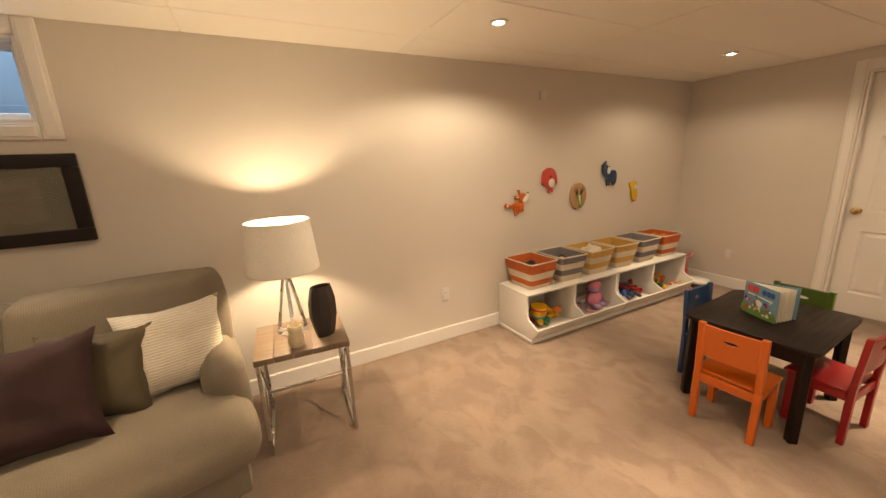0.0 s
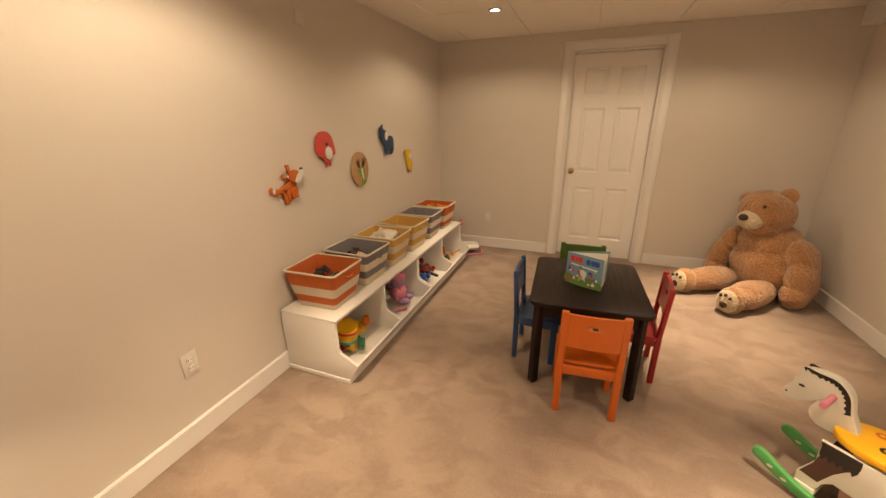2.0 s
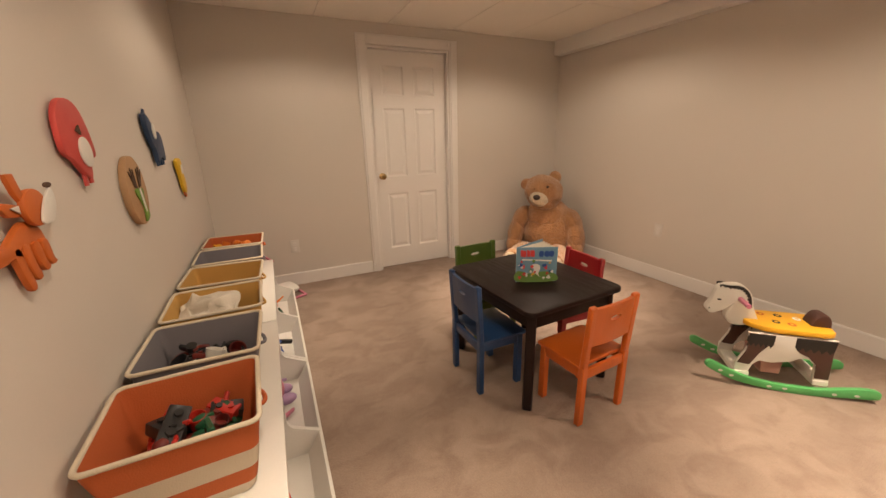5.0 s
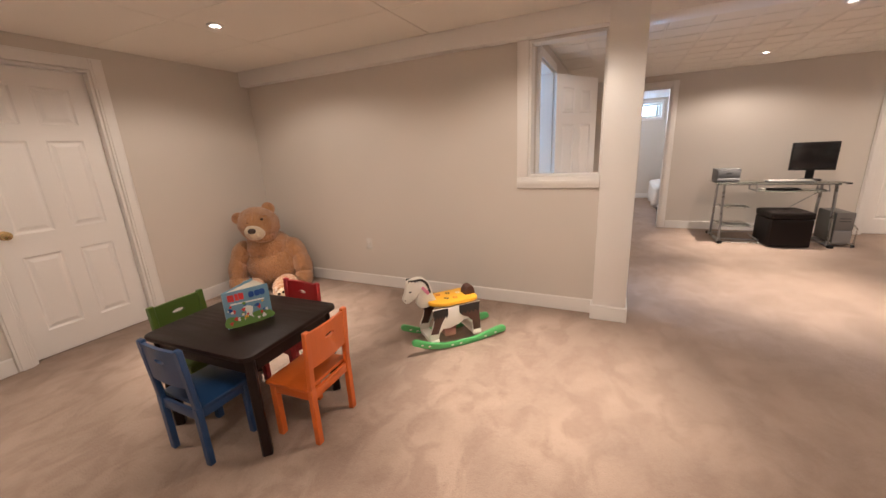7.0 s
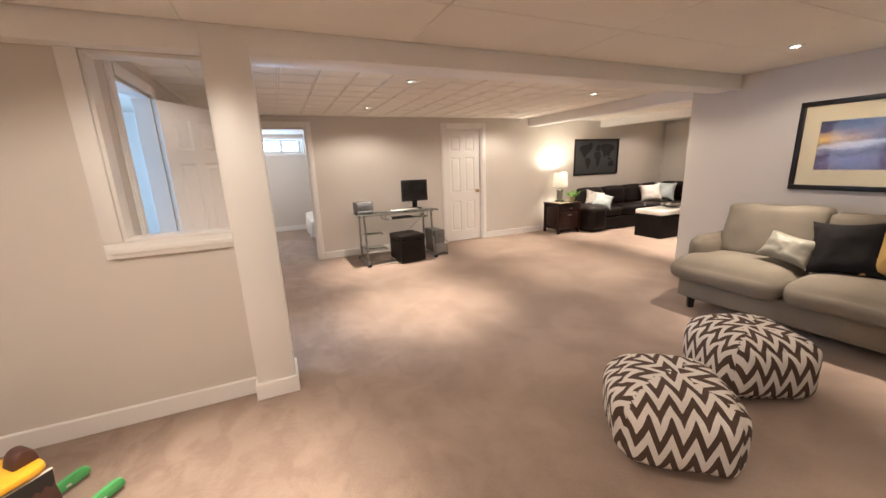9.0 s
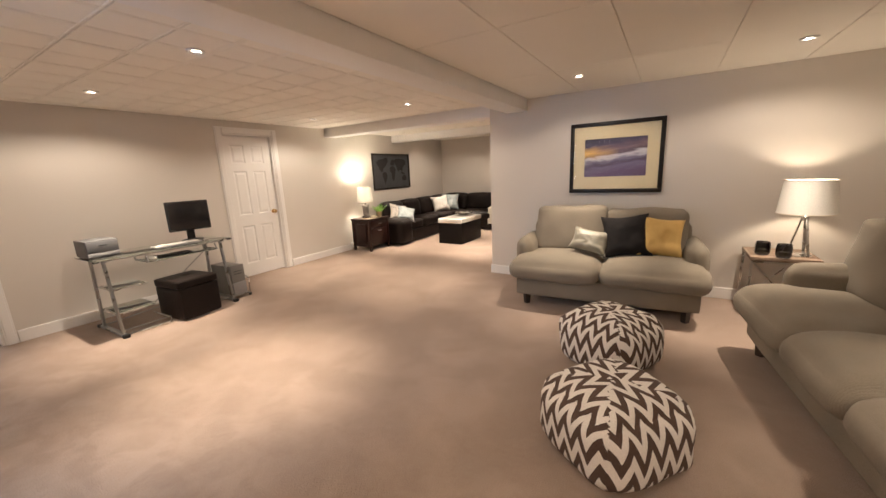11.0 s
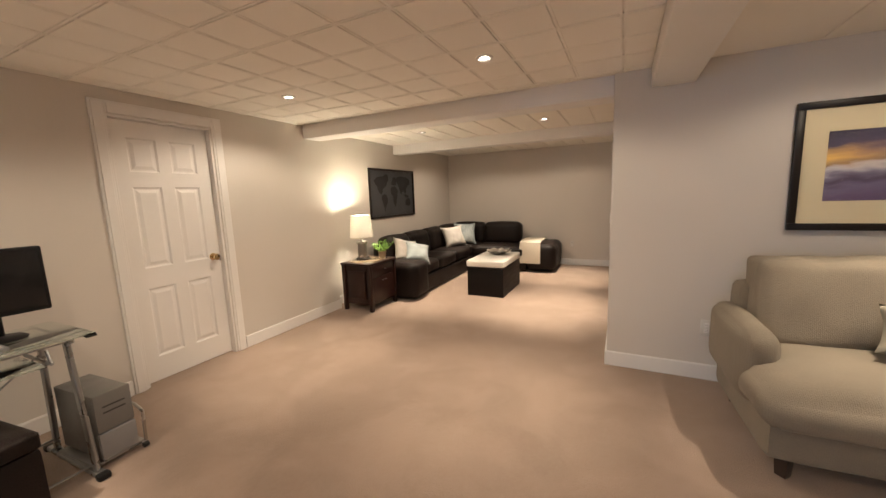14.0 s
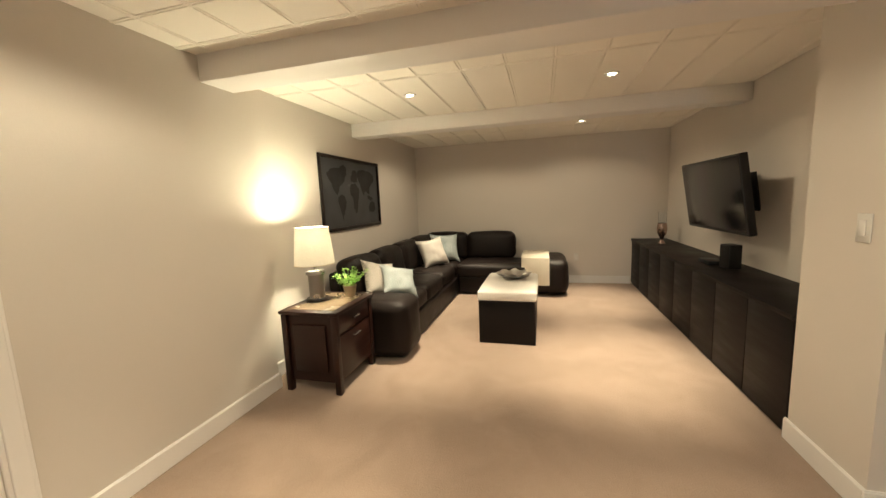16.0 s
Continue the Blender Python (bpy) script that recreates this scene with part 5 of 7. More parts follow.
scatter(SOFA2 @ pose(0.02, -0.46, SEAT + 0.18, -24, 2, 6), 0.42, 0.42, 0.14, MUSTARD, "mustard yellow pillow on the sofa", 7.0)


# chevron poufs
def chevron():
    m, nt, b = nodes_of("chevron_cloth")
    uv = nt.nodes.new("ShaderNodeUVMap")
    sep = nt.nodes.new("ShaderNodeSeparateXYZ")
    nt.links.new(uv.outputs[0], sep.inputs[0])
    tri = maths(nt, "PINGPONG", sep.outputs[0], 0.046)
    v = maths(nt, "ADD", sep.outputs[1], maths(nt, "MULTIPLY", tri, 2.5))
    f = maths(nt, "FRACT", maths(nt, "DIVIDE", v, 0.140))
    sel = maths(nt, "GREATER_THAN", f, 0.5)
    fine = noise_of(nt, 220, 3)
    white = mix(nt, (0.78, 0.74, 0.69), (0.66, 0.61, 0.56), fine)
    brown = mix(nt, (0.10, 0.060, 0.045), (0.065, 0.038, 0.030), fine)
    nt.links.new(mix(nt, white, brown, sel), b.inputs["Base Color"])
    b.inputs["Roughness"].default_value = 0.9
    bump(nt, b, fine, 0.35, 0.002)
    return m


CHEVRON = chevron()


def pouf(m, label, seed):
    ob = thing("pouf", label, "pouf", m, "chevron poufs")
    bm = bmesh.new()
    s = 0.265
    softbox(bm, (-s, -s, 0.0), (s, s, 0.36), 0.10, 0.035, 17, 0.016, seed)
    uvl = bm.loops.layers.uv.new("UVMap")
    bm.normal_update()
    for f in bm.faces:
        c, n = f.calc_center_median(), f.normal
        side = abs(c.x) > abs(c.y)
        for l in f.loops:
            co = l.vert.co
            # four gores that meet along the diagonals of the top
            far = abs(co.x) if side else abs(co.y)
            l[uvl].uv = ((co.y + 5.03) if side else (co.x + 5), co.z + max(0.0, s - far) * (1 if c.z > 0.2 else 0) + 5)
    for v in bm.verts:
        if v.co.z < 0.006:
            v.co.z = 0.004
    for name, test in (("top_panel", lambda n, c: n.z > 0.72), ("side_panel", lambda n, c: n.z <= 0.72 and abs(c.x) >= abs(c.y) and c.x > 0), ("side_panel", lambda n, c: n.z <= 0.72 and abs(c.x) >= abs(c.y) and c.x <= 0),
                       ("side_panel", lambda n, c: n.z <= 0.72 and abs(c.x) < abs(c.y) and c.y > 0), ("side_panel", lambda n, c: n.z <= 0.72 and abs(c.x) < abs(c.y) and c.y <= 0)):
        piece = bm.copy()
        piece.normal_update()
        bmesh.ops.delete(piece, geom=[f for f in piece.faces if not test(f.normal, f.calc_center_median())], context="FACES")
        part(name, piece, CHEVRON, ob, "", 80)
    bm.free()
    return ob


pouf(pose(-0.69, 0.66, 0, 0, 0, -41), "stuffed brown and white chevron pouf in the middle of the carpet", 1.0)
pouf(pose(-1.62, 0.53, 0, 0, 0, -28), "stuffed brown and white chevron pouf in front of the loveseat", 2.7)


# side tables with lamps
GREYWOOD = surface("grey_brown_wood", (0.22, 0.155, 0.11), 0.45, other=(0.12, 0.08, 0.055), scale=4, fine=45, relief=0.1, stretch=(1, 14, 1))


def side_table(m, w, d, label):
    ob = thing("side_table", label, "side table", m, "metal side tables")
    for k in range(5):
        bm = bmesh.new()
        a = -w / 2 + w * k / 5
        box(bm, (a + 0.0008, -d / 2, 0.528), (a + w / 5 - 0.0008, d / 2, 0.56), 0.0015)
        part("top_plank", bm, GREYWOOD, ob, "grey-brown wooden plank")
    hx, hy = w / 2 - 0.015, d / 2 - 0.015
    for sx in (-1, 1):
        for sy in (-1, 1):
            bm = bmesh.new()
            bar(bm, (sx * hx, sy * hy, 0), (sx * hx, sy * hy, 0.527), 0.018)
            part("leg", bm, CHROME, ob)
        for z in (0.012, 0.515):
            bm = bmesh.new()
            bar(bm, (sx * hx, -hy + 0.009, z), (sx * hx, hy - 0.009, z), 0.016)
            part("side_bar", bm, CHROME, ob)
        for x0, y0 in ((hx, -hy + 0.01), (hx - 0.012, hy - 0.01)):
            bm = bmesh.new()
            bar(bm, (sx * x0, y0, 0.02), (sx * x0, -y0, 0.505), 0.010)
            part("cross_brace", bm, CHROME, ob)
    for y in (-hy,):
        bm = bmesh.new()
        bar(bm, (-hx + 0.009, 0, 0.25), (hx - 0.009, 0, 0.25), 0.014)
        part("stretcher", bm, CHROME, ob)
    return ob


side_table(pose(0.46, 2.225, 0, 0, 0, -4), 0.47, 0.43, "side table with plank top and crossed metal legs beside the sofa")
side_table(pose(-3.17, 1.70, 0), 0.46, 0.46, "side table with plank top and metal legs in the corner")


def shade_material(name, through_it):
    m, nt, b = nodes_of(name)
    out = nt.nodes["Material Output"]
    d, t, a = nt.nodes.new("ShaderNodeBsdfDiffuse"), nt.nodes.new("ShaderNodeBsdfTranslucent"), nt.nodes.new("ShaderNodeMixShader")
    col = mix(nt, (0.80, 0.78, 0.74), (0.72, 0.70, 0.66), noise_of(nt, 240, 2, (1, 1, 0.3)))
    nt.links.new(col, d.inputs[0])
    nt.links.new(col, t.inputs[0])
    a.inputs[0].default_value = through_it
    nt.links.new(d.outputs[0], a.inputs[1])
    nt.links.new(t.outputs[0], a.inputs[2])
    nt.links.new(a.outputs[0], out.inputs[0])
    nt.nodes.remove(b)
    return m


SHADE, THINSHADE = shade_material("linen_shade", 0.08), shade_material("thin_shade", 0.5)


def drum(bm, r0, r1, h, sides=40):
    for inner in (0, 1):
        d = 0.0022 * inner
        a = [bm.verts.new(((r0 - d) * math.cos(t), (r0 - d) * math.sin(t), 0)) for t in [2 * math.pi * k / sides for k in range(sides)]]
        b = [bm.verts.new(((r1 - d) * math.cos(t), (r1 - d) * math.sin(t), h)) for t in [2 * math.pi * k / sides for k in range(sides)]]
        for k in range(sides):
            j = (k + 1) % sides
            bm.faces.new((a[k], a[j], b[j], b[k]) if not inner else (a[k], b[k], b[j], a[j]))


BULBGLOW = glowing("lamp_bulb", (1.0, 0.80, 0.52), 25.0)


def shade_on(ob, z0, h, r0, r1, cloth=None):
    bm = bmesh.new()
    drum(bm, r0, r1, h)
    part("shade", bm, cloth or SHADE, ob, "off-white fabric shade, lit from within", at=pose(0, 0, z0))
    for z, r in ((z0, r0), (z0 + h, r1)):
        bm = bmesh.new()
        pts = [Vector((r * math.cos(t), r * math.sin(t), z)) for t in [2 * math.pi * k / 40 for k in range(40)]]
        for a, b in zip(pts, pts[1:] + pts[:1]):
            rod(bm, a, b, 0.0022, sides=6)
        part("shade_rim", bm, CREAM, ob)
    bm = bmesh.new()
    lathe(bm, [(0.0001, -0.04), (0.012, -0.035), (0.014, -0.01), (0.028, 0.03), (0.028, 0.05), (0.015, 0.068), (0.0001, 0.072)], 16, (0, 0, z0 + h * 0.42))
    part("bulb", bm, BULBGLOW, ob, "glowing bulb").visible_shadow = False
    bm = bmesh.new()
    for k in range(3):
        t = 2 * math.pi * k / 3
        rod(bm, (0, 0, z0 + h - 0.03), (r1 * math.cos(t) * 0.995, r1 * math.sin(t) * 0.995, z0 + h - 0.004), 0.0018, sides=6)
    rod(bm, (0, 0, z0 + h - 0.035), (0, 0, z0 + h + 0.015), 0.004, sides=8)
    part("shade_holder", bm, CHROME, ob)


def tripod_lamp(m, label, power):
    ob = thing("table_lamp", label, "table lamp", m, "tripod table lamps")
    for k in range(3):
        t = 2 * math.pi * k / 3 + 0.5
        bm = bmesh.new()
        bar(bm, (0.085 * math.cos(t), 0.085 * math.sin(t), 0), (0.016 * math.cos(t), 0.016 * math.sin(t), 0.33), 0.020, 0.012)
        part("leg", bm, CHROME, ob)
    bm = bmesh.new()
    lathe(bm, [(0.0001, 0.30), (0.026, 0.30), (0.026, 0.335), (0.012, 0.345), (0.012, 0.39), (0.0001, 0.39)], 18)
    part("collar", bm, CHROME, ob)
    bm = bmesh.new()
    lathe(bm, [(0.0001, 0.0), (0.085, 0.0), (0.085, 0.006), (0.0001, 0.006)], 24, (0, 0, 0.0))
    part("base_ring", bm, CHROME, ob)
    shade_on(ob, 0.365, 0.275, 0.190, 0.165)
    x, y, z = m.translation
    lamp("lamp_light", "POINT", pose(x, y, z + 0.515), power, (1.0, 0.76, 0.50), radius=0.03)
    return ob


LAMP_POWER = 48.0
tripod_lamp(pose(0.43, 2.31, 0.5605), "lit tripod table lamp with off-white drum shade beside the sofa", LAMP_POWER)
tripod_lamp(pose(-3.13, 1.82, 0.5605), "lit tripod table lamp with off-white drum shade in the corner", LAMP_POWER * 0.36)

VASE = surface("black_ceramic", (0.022, 0.018, 0.018), 0.42, other=(0.04, 0.032, 0.03), scale=14, fine=60, relief=0.2)
bm = bmesh.new()
lathe(bm, [(0.0001, 0), (0.042, 0), (0.050, 0.03), (0.066, 0.11), (0.066, 0.18), (0.052, 0.25), (0.048, 0.262), (0.044, 0.258), (0.046, 0.24), (0.055, 0.17), (0.0001, 0.03)], 9, squash=0.62)
tagged(part("vase", bm, VASE, None, "tall faceted black ceramic vase on the side table", 20, at=pose(0.585, 2.14, 0.5605, 0, 0, 20) @ Matrix.Diagonal((1.22, 1.22, 1.10, 1))), category="vase")
OWL = surface("cream_glaze", (0.58, 0.52, 0.36), 0.3, scale=12, fine=60, relief=0.2)
bm = bmesh.new()
lathe(bm, [(0.0001, 0), (0.036, 0), (0.044, 0.02), (0.046, 0.055), (0.036, 0.08), (0.042, 0.095), (0.040, 0.125), (0.034, 0.128), (0.03, 0.10), (0.0001, 0.09)], 22)
tagged(part("candle_jar", bm, OWL, None, "small cream owl-shaped candle jar", 60, at=pose(0.425, 2.09, 0.5605) @ Matrix.Scale(0.92, 4)), category="candle holder")
SMOKE = glassy("smoked_glass", (0.10, 0.10, 0.11), 0.08)
for k, (x, y) in enumerate(((-3.07, 1.565), (-2.985, 1.69))):
    ob = thing("candle_glass", "dark smoked glass candle holder on the corner side table", "candle holder", pose(x, y, 0.5605), "smoked candle glasses")
    bm = bmesh.new()
    lathe(bm, [(0.0001, 0), (0.042, 0), (0.054, 0.018), (0.055, 0.08), (0.050, 0.115), (0.046, 0.115), (0.050, 0.08), (0.049, 0.022), (0.0001, 0.018)], 22)
    part("glass", bm, SMOKE, ob)
    bm = bmesh.new()
    lathe(bm, [(0.0001, 0.020), (0.036, 0.020), (0.036, 0.05), (0.0001, 0.05)], 18)
    part("candle", bm, OWL, ob)


# pictures
def sunset():
    m, nt, b = nodes_of("sunset_print")
    c = nt.nodes.new("ShaderNodeTexCoord")
    s = nt.nodes.new("ShaderNodeSeparateXYZ")
    nt.links.new(c.outputs["Generated"], s.inputs[0])
    x, z = s.outputs[0], s.outputs[2]
    wob = maths(nt, "MULTIPLY", maths(nt, "SUBTRACT", noise_of(nt, 6, 4, (1, 1, 3.5)), 0.5), 0.11)
    h = maths(nt, "SUBTRACT", maths(nt, "ADD", z, wob), maths(nt, "MULTIPLY", x, 0.20))
    ramp = nt.nodes.new("ShaderNodeValToRGB")
    e = ramp.color_ramp.elements
    e[0].position, e[0].color = 0.0, (0.10, 0.06, 0.12, 1)
    e[1].position, e[1].color = 1.0, (0.025, 0.018, 0.04, 1)
    for p, col in ((0.16, (0.13, 0.10, 0.17)), (0.26, (0.06, 0.04, 0.075)), (0.36, (0.17, 0.145, 0.20)), (0.43, (0.48, 0.45, 0.47)), (0.47, (0.40, 0.36, 0.39)), (0.50, (0.09, 0.06, 0.08)), (0.62, (0.17, 0.10, 0.12)), (0.78, (0.06, 0.045, 0.085))):
        k = e.new(p)
        k.color = rgba(col)
    nt.links.new(h, ramp.inputs[0])
    glow_x = maths(nt, "MAXIMUM", maths(nt, "SUBTRACT", 1.0, maths(nt, "MULTIPLY", x, 1.7)), 0.0)
    glow_z = maths(nt, "MAXIMUM", maths(nt, "SUBTRACT", 1.0, maths(nt, "MULTIPLY", maths(nt, "ABSOLUTE", maths(nt, "SUBTRACT", maths(nt, "ADD", z, wob), 0.63)), 5.5)), 0.0)
    nt.links.new(mix(nt, ramp.outputs[0], (0.78, 0.46, 0.10), maths(nt, "MULTIPLY", glow_x, glow_z)), b.inputs["Base Color"])
    b.inputs["Roughness"].default_value = 0.5
    return m


FRAME = surface("black_frame", (0.010, 0.007, 0.006), 0.4, other=(0.018, 0.011, 0.009), scale=6, fine=60, relief=0.06, gloss=0.3)
MATBOARD = surface("cream_mat", (0.60, 0.50, 0.32), 0.8, scale=3, fine=200, relief=0.03)


def framed(m, w, h, border, mat_x, mat_z, art, label, name="framed_picture", glazed=True, mount=None, glass=None):
    """A picture that faces -y, its back on y = 0."""
    ob = thing(name, label, "picture", m)
    for lo, hi in (((-w / 2, -0.028, -h / 2), (w / 2, -0.003, -h / 2 + border)), ((-w / 2, -0.028, h / 2 - border), (w / 2, -0.003, h / 2)),
                   ((-w / 2, -0.028, -h / 2 + border), (-w / 2 + border, -0.003, h / 2 - border)), ((w / 2 - border, -0.028, -h / 2 + border), (w / 2, -0.003, h / 2 - border))):
        bm = bmesh.new()
        box(bm, lo, hi, 0.004)
        part("frame_side", bm, FRAME, ob)
    iw, ih = w / 2 - border, h / 2 - border
    ax, az = iw - mat_x, ih - mat_z
    if mat_x > 0:
        for lo, hi in (((-iw, -0.014, -ih), (iw, -0.010, -az)), ((-iw, -0.014, az), (iw, -0.010, ih)), ((-iw, -0.014, -az), (-ax, -0.010, az)), ((ax, -0.014, -az), (iw, -0.010, az))):
            bm = bmesh.new()
            box(bm, lo, hi)
            part("mat_board", bm, mount or MATBOARD, ob, smooth=0)
    bm = bmesh.new()
    box(bm, (-ax - 0.002 if mat_x > 0 else -ax, -0.0095, -az), (ax, -0.004, az))
    part("print", bm, art, ob, smooth=0)
    if glazed:
        bm = bmesh.new()
        box(bm, (-iw, -0.020, -ih), (iw, -0.018, ih))
        part("glazing", bm, glass or PICGLASS, ob, smooth=0).visible_shadow = False
    return ob


PICGLASS = glassy("picture_glass", (0.98, 0.98, 0.98), 0.0)
PICGLASS.node_tree.nodes["Principled BSDF"].inputs["IOR"].default_value = 1.14
SHINYGLASS = glassy("glossy_picture_glass", (0.98, 0.98, 0.98), 0.0)
SHINYGLASS.node_tree.nodes["Principled BSDF"].inputs["IOR"].default_value = 1.38
framed(pose(WEST, 0.288, 1.47, 0, 0, 90), 0.935, 0.765, 0.042, 0.115, 0.135, sunset(), "large black-framed sunset seascape print with a cream mat above the loveseat")
DUSK = surface("dusk_print", (0.05, 0.042, 0.03), 0.5, other=(0.20, 0.16, 0.09), scale=2.5, fine=9, relief=0, stretch=(1, 1, 4))
framed(pose(-0.93, NORTH, 1.375), 1.02, 0.44, 0.065, 0.10, 0.05, DUSK, "wide black-framed landscape print with an olive mat above the sofa", mount=surface("olive_mat", (0.085, 0.075, 0.045), 0.8, scale=3, fine=200, relief=0.03), glass=SHINYGLASS)

# desk corner
DESKGLASS = glassy("desk_glass", (0.80, 0.90, 0.86), 0.02)
BLACKPL = surface("black_plastic", (0.009, 0.009, 0.010), 0.45, gloss=0.3, scale=8, fine=200, relief=0.03)
SILVER = surface("silver_plastic", (0.30, 0.30, 0.31), 0.4, 0.3, scale=8, fine=150, relief=0.02)
SILVERDK = surface("grey_plastic", (0.115, 0.115, 0.12), 0.45, scale=8, fine=150, relief=0.02)
CASEGREY = surface("case_grey", (0.20, 0.195, 0.19), 0.45, 0.2, scale=8, fine=150, relief=0.02)
STEEL = surface("grey_steel", (0.36, 0.36, 0.36), 0.3, 0.85, scale=8, fine=150, relief=0.02)


def computer_desk(m):
    """x: from -0.62 (door side) to 0.62, y: 0 at the front, back towards -y."""
    ob = thing("computer_desk", "glass-topped computer desk with a grey steel tube frame and shelf trays", "desk", m)
    bm = bmesh.new()
    box(bm, (-0.62, -0.50, 0.748), (0.62, 0.0, 0.756), 0.003)
    part("glass_top", bm, DESKGLASS, ob, "clear glass desk top", 30)
    for x in (-0.53, 0.53):
        for y0, y1 in ((-0.04, -0.09), (-0.45, -0.40)):
            bm = bmesh.new()
            bar(bm, (x, y0 + (0.03 if y0 > -0.2 else 0), 0.03), (x, y1, 0.742), 0.022, 0.045, 0.006)
            part("upright", bm, STEEL, ob)
        bm = bmesh.new()
        bar(bm, (x, 0.04, 0.022), (x, -0.54, 0.022), 0.045, 0.024, 0.006)
        part("foot_bar", bm, STEEL, ob)
        for y in (0.045, -0.545):
            bm = bmesh.new()
            box(bm, (x - 0.028, y - 0.022, 0.0), (x + 0.028, y + 0.022, 0.036), 0.01)
            part("end_cap", bm, BLACKPL, ob)
        bm = bmesh.new()
        bar(bm, (x, -0.02, 0.735), (x, -0.47, 0.735), 0.022, 0.022, 0.004)
        part("top_bar", bm, STEEL, ob)
    for x in (-0.60, 0.60):
        bm = bmesh.new()
        box(bm, (x - 0.022, -0.03, 0.736), (x + 0.022, 0.004, 0.7475), 0.004)
        part("corner_clamp", bm, BLACKPL, ob)
    for y in (-0.06, -0.44):
        bm = bmesh.new()
        rod(bm, (-0.53, y, 0.735), (0.53, y, 0.735), 0.009)
        part("cross_tube", bm, STEEL, ob)
    bm = bmesh.new()
    rod(bm, (-0.52, -0.44, 0.10), (0.52, -0.44, 0.045), 0.006)
    rod(bm, (-0.52, -0.43, 0.60), (0.10, -0.43, 0.12), 0.005)
    part("back_brace", bm, STEEL, ob)
    bm = bmesh.new()
    rod(bm, (-0.52, -0.06, 0.045), (0.52, -0.06, 0.045), 0.006)
    part("front_brace", bm, STEEL, ob)
    for z, d in ((0.20, 0.36), (0.44, 0.30)):
        bm = bmesh.new()
        x0, x1, ya, yb_ = 0.18 if z < 0.3 else 0.23, 0.515, -0.10, -0.10 - d
        for a, b in (((x0, ya, z), (x1, ya, z)), ((x0, yb_, z), (x1, yb_, z)), ((x0, ya, z), (x0, yb_, z)), ((x1, ya, z), (x1, yb_, z))):
            rod(bm, a, b, 0.007)
        for k in range(1, 14):
            xx = x0 + (x1 - x0) * k / 14
            rod(bm, (xx, ya, z), (xx, yb_, z), 0.002, sides=6)
        part("wire_shelf", bm, CHROME, ob, "chrome wire shelf")
        bm = bmesh.new()
        box(bm, (x0 + 0.01, yb_ + 0.01, z + 0.0075), (x1 - 0.01, ya - 0.01, z + 0.0125), 0.001)
        part("shelf_pane", bm, DESKGLASS, ob)
    bm = bmesh.new()
    pts = [(0.13, 0.0, 0.05), (0.13, 0.03, 0.02), (0.50, 0.03, 0.02)]
    for a, b in zip(pts, pts[1:]):
        rod(bm, a, b, 0.007)
    rod(bm, (0.13, 0.0, 0.05), (0.13, -0.36, 0.05), 0.007)
    part("floor_rail", bm, CHROME, ob)
    bm = bmesh.new()
    box(bm, (-0.42, -0.30, 0.655), (0.20, 0.01, 0.662), 0.002)
    part("keyboard_tray", bm, DESKGLASS, ob, "pull-out glass keyboard tray")
    for x in (-0.44, 0.22):
        bm = bmesh.new()
        pts = [(x, 0.0, 0.662), (x, -0.02, 0.66), (x, -0.28, 0.66), (x, -0.28, 0.725)]
        for a, b in zip(pts, pts[1:]):
            rod(bm, a, b, 0.009)
        rod(bm, (x, 0.0, 0.662), (x, -0.03, 0.725), 0.007)
        part("tray_bracket", bm, STEEL, ob)
    return ob


DESKM = pose(-0.60, -3.50, 0, 0, 0, 1.5)
computer_desk(DESKM)


def monitor(m):
    ob = thing("computer_monitor", "black flat computer monitor, switched off, on the glass desk", "monitor", m)
    bm = bmesh.new()
    box(bm, (-0.215, -0.022, 0.115), (0.215, 0.022, 0.435), 0.008)
    part("housing", bm, BLACKPL, ob)
    bm = bmesh.new()
    box(bm, (-0.200, 0.0225, 0.135), (0.200, 0.0245, 0.420), 0.001)
    part("screen", bm, surface("dark_screen", (0.010, 0.010, 0.012), 0.18, scale=4, relief=0), ob, "dark glossy screen")
    bm = bmesh.new()
    bar(bm, (0, -0.03, 0.01), (0, -0.022, 0.20), 0.08, 0.025, 0.006)
    part("neck", bm, BLACKPL, ob)
    bm = bmesh.new()
    lathe(bm, [(0.0001, 0), (0.115, 0), (0.118, 0.006), (0.10, 0.016), (0.0001, 0.02)], 32, squash=0.75)
    part("stand_base", bm, BLACKPL, ob)
    bm = bmesh.new()
    box(bm, (0.165, 0.0246, 0.122), (0.190, 0.0252, 0.127))
    part("badge", bm, SILVER, ob, smooth=0)


monitor(pose(-0.95, -3.82, 0.7565, 0, 0, -6) @ Matrix.Diagonal((0.97, 1, 1.03, 1)))
ob = thing("keyboard", "thin silver keyboard on the glass desk", "keyboard", pose(-0.72, -3.66, 0.7565, 0, 0, 2))
bm = bmesh.new()
box(bm, (-0.22, -0.075, 0), (0.22, 0.075, 0.016), 0.004)
part("case", bm, SILVER, ob)
bm = bmesh.new()
for i in range(14):
    for j in range(4):
        box(bm, (-0.205 + i * 0.0295, -0.06 + j * 0.03, 0.0162), (-0.205 + i * 0.0295 + 0.025, -0.06 + j * 0.03 + 0.025, 0.020))
tagged(part("keys", bm, PLASTIC, ob, smooth=0), kind="stuff")
ob = thing("keyboard", "dark flat keyboard on the pull-out tray under the glass", "keyboard", pose(-0.62, -3.62, 0.6625, 0, 0, 2))
bm = bmesh.new()
box(bm, (-0.19, -0.065, 0), (0.12, 0.065, 0.018), 0.004)
part("case", bm, BLACKPL, ob)
bm = bmesh.new()
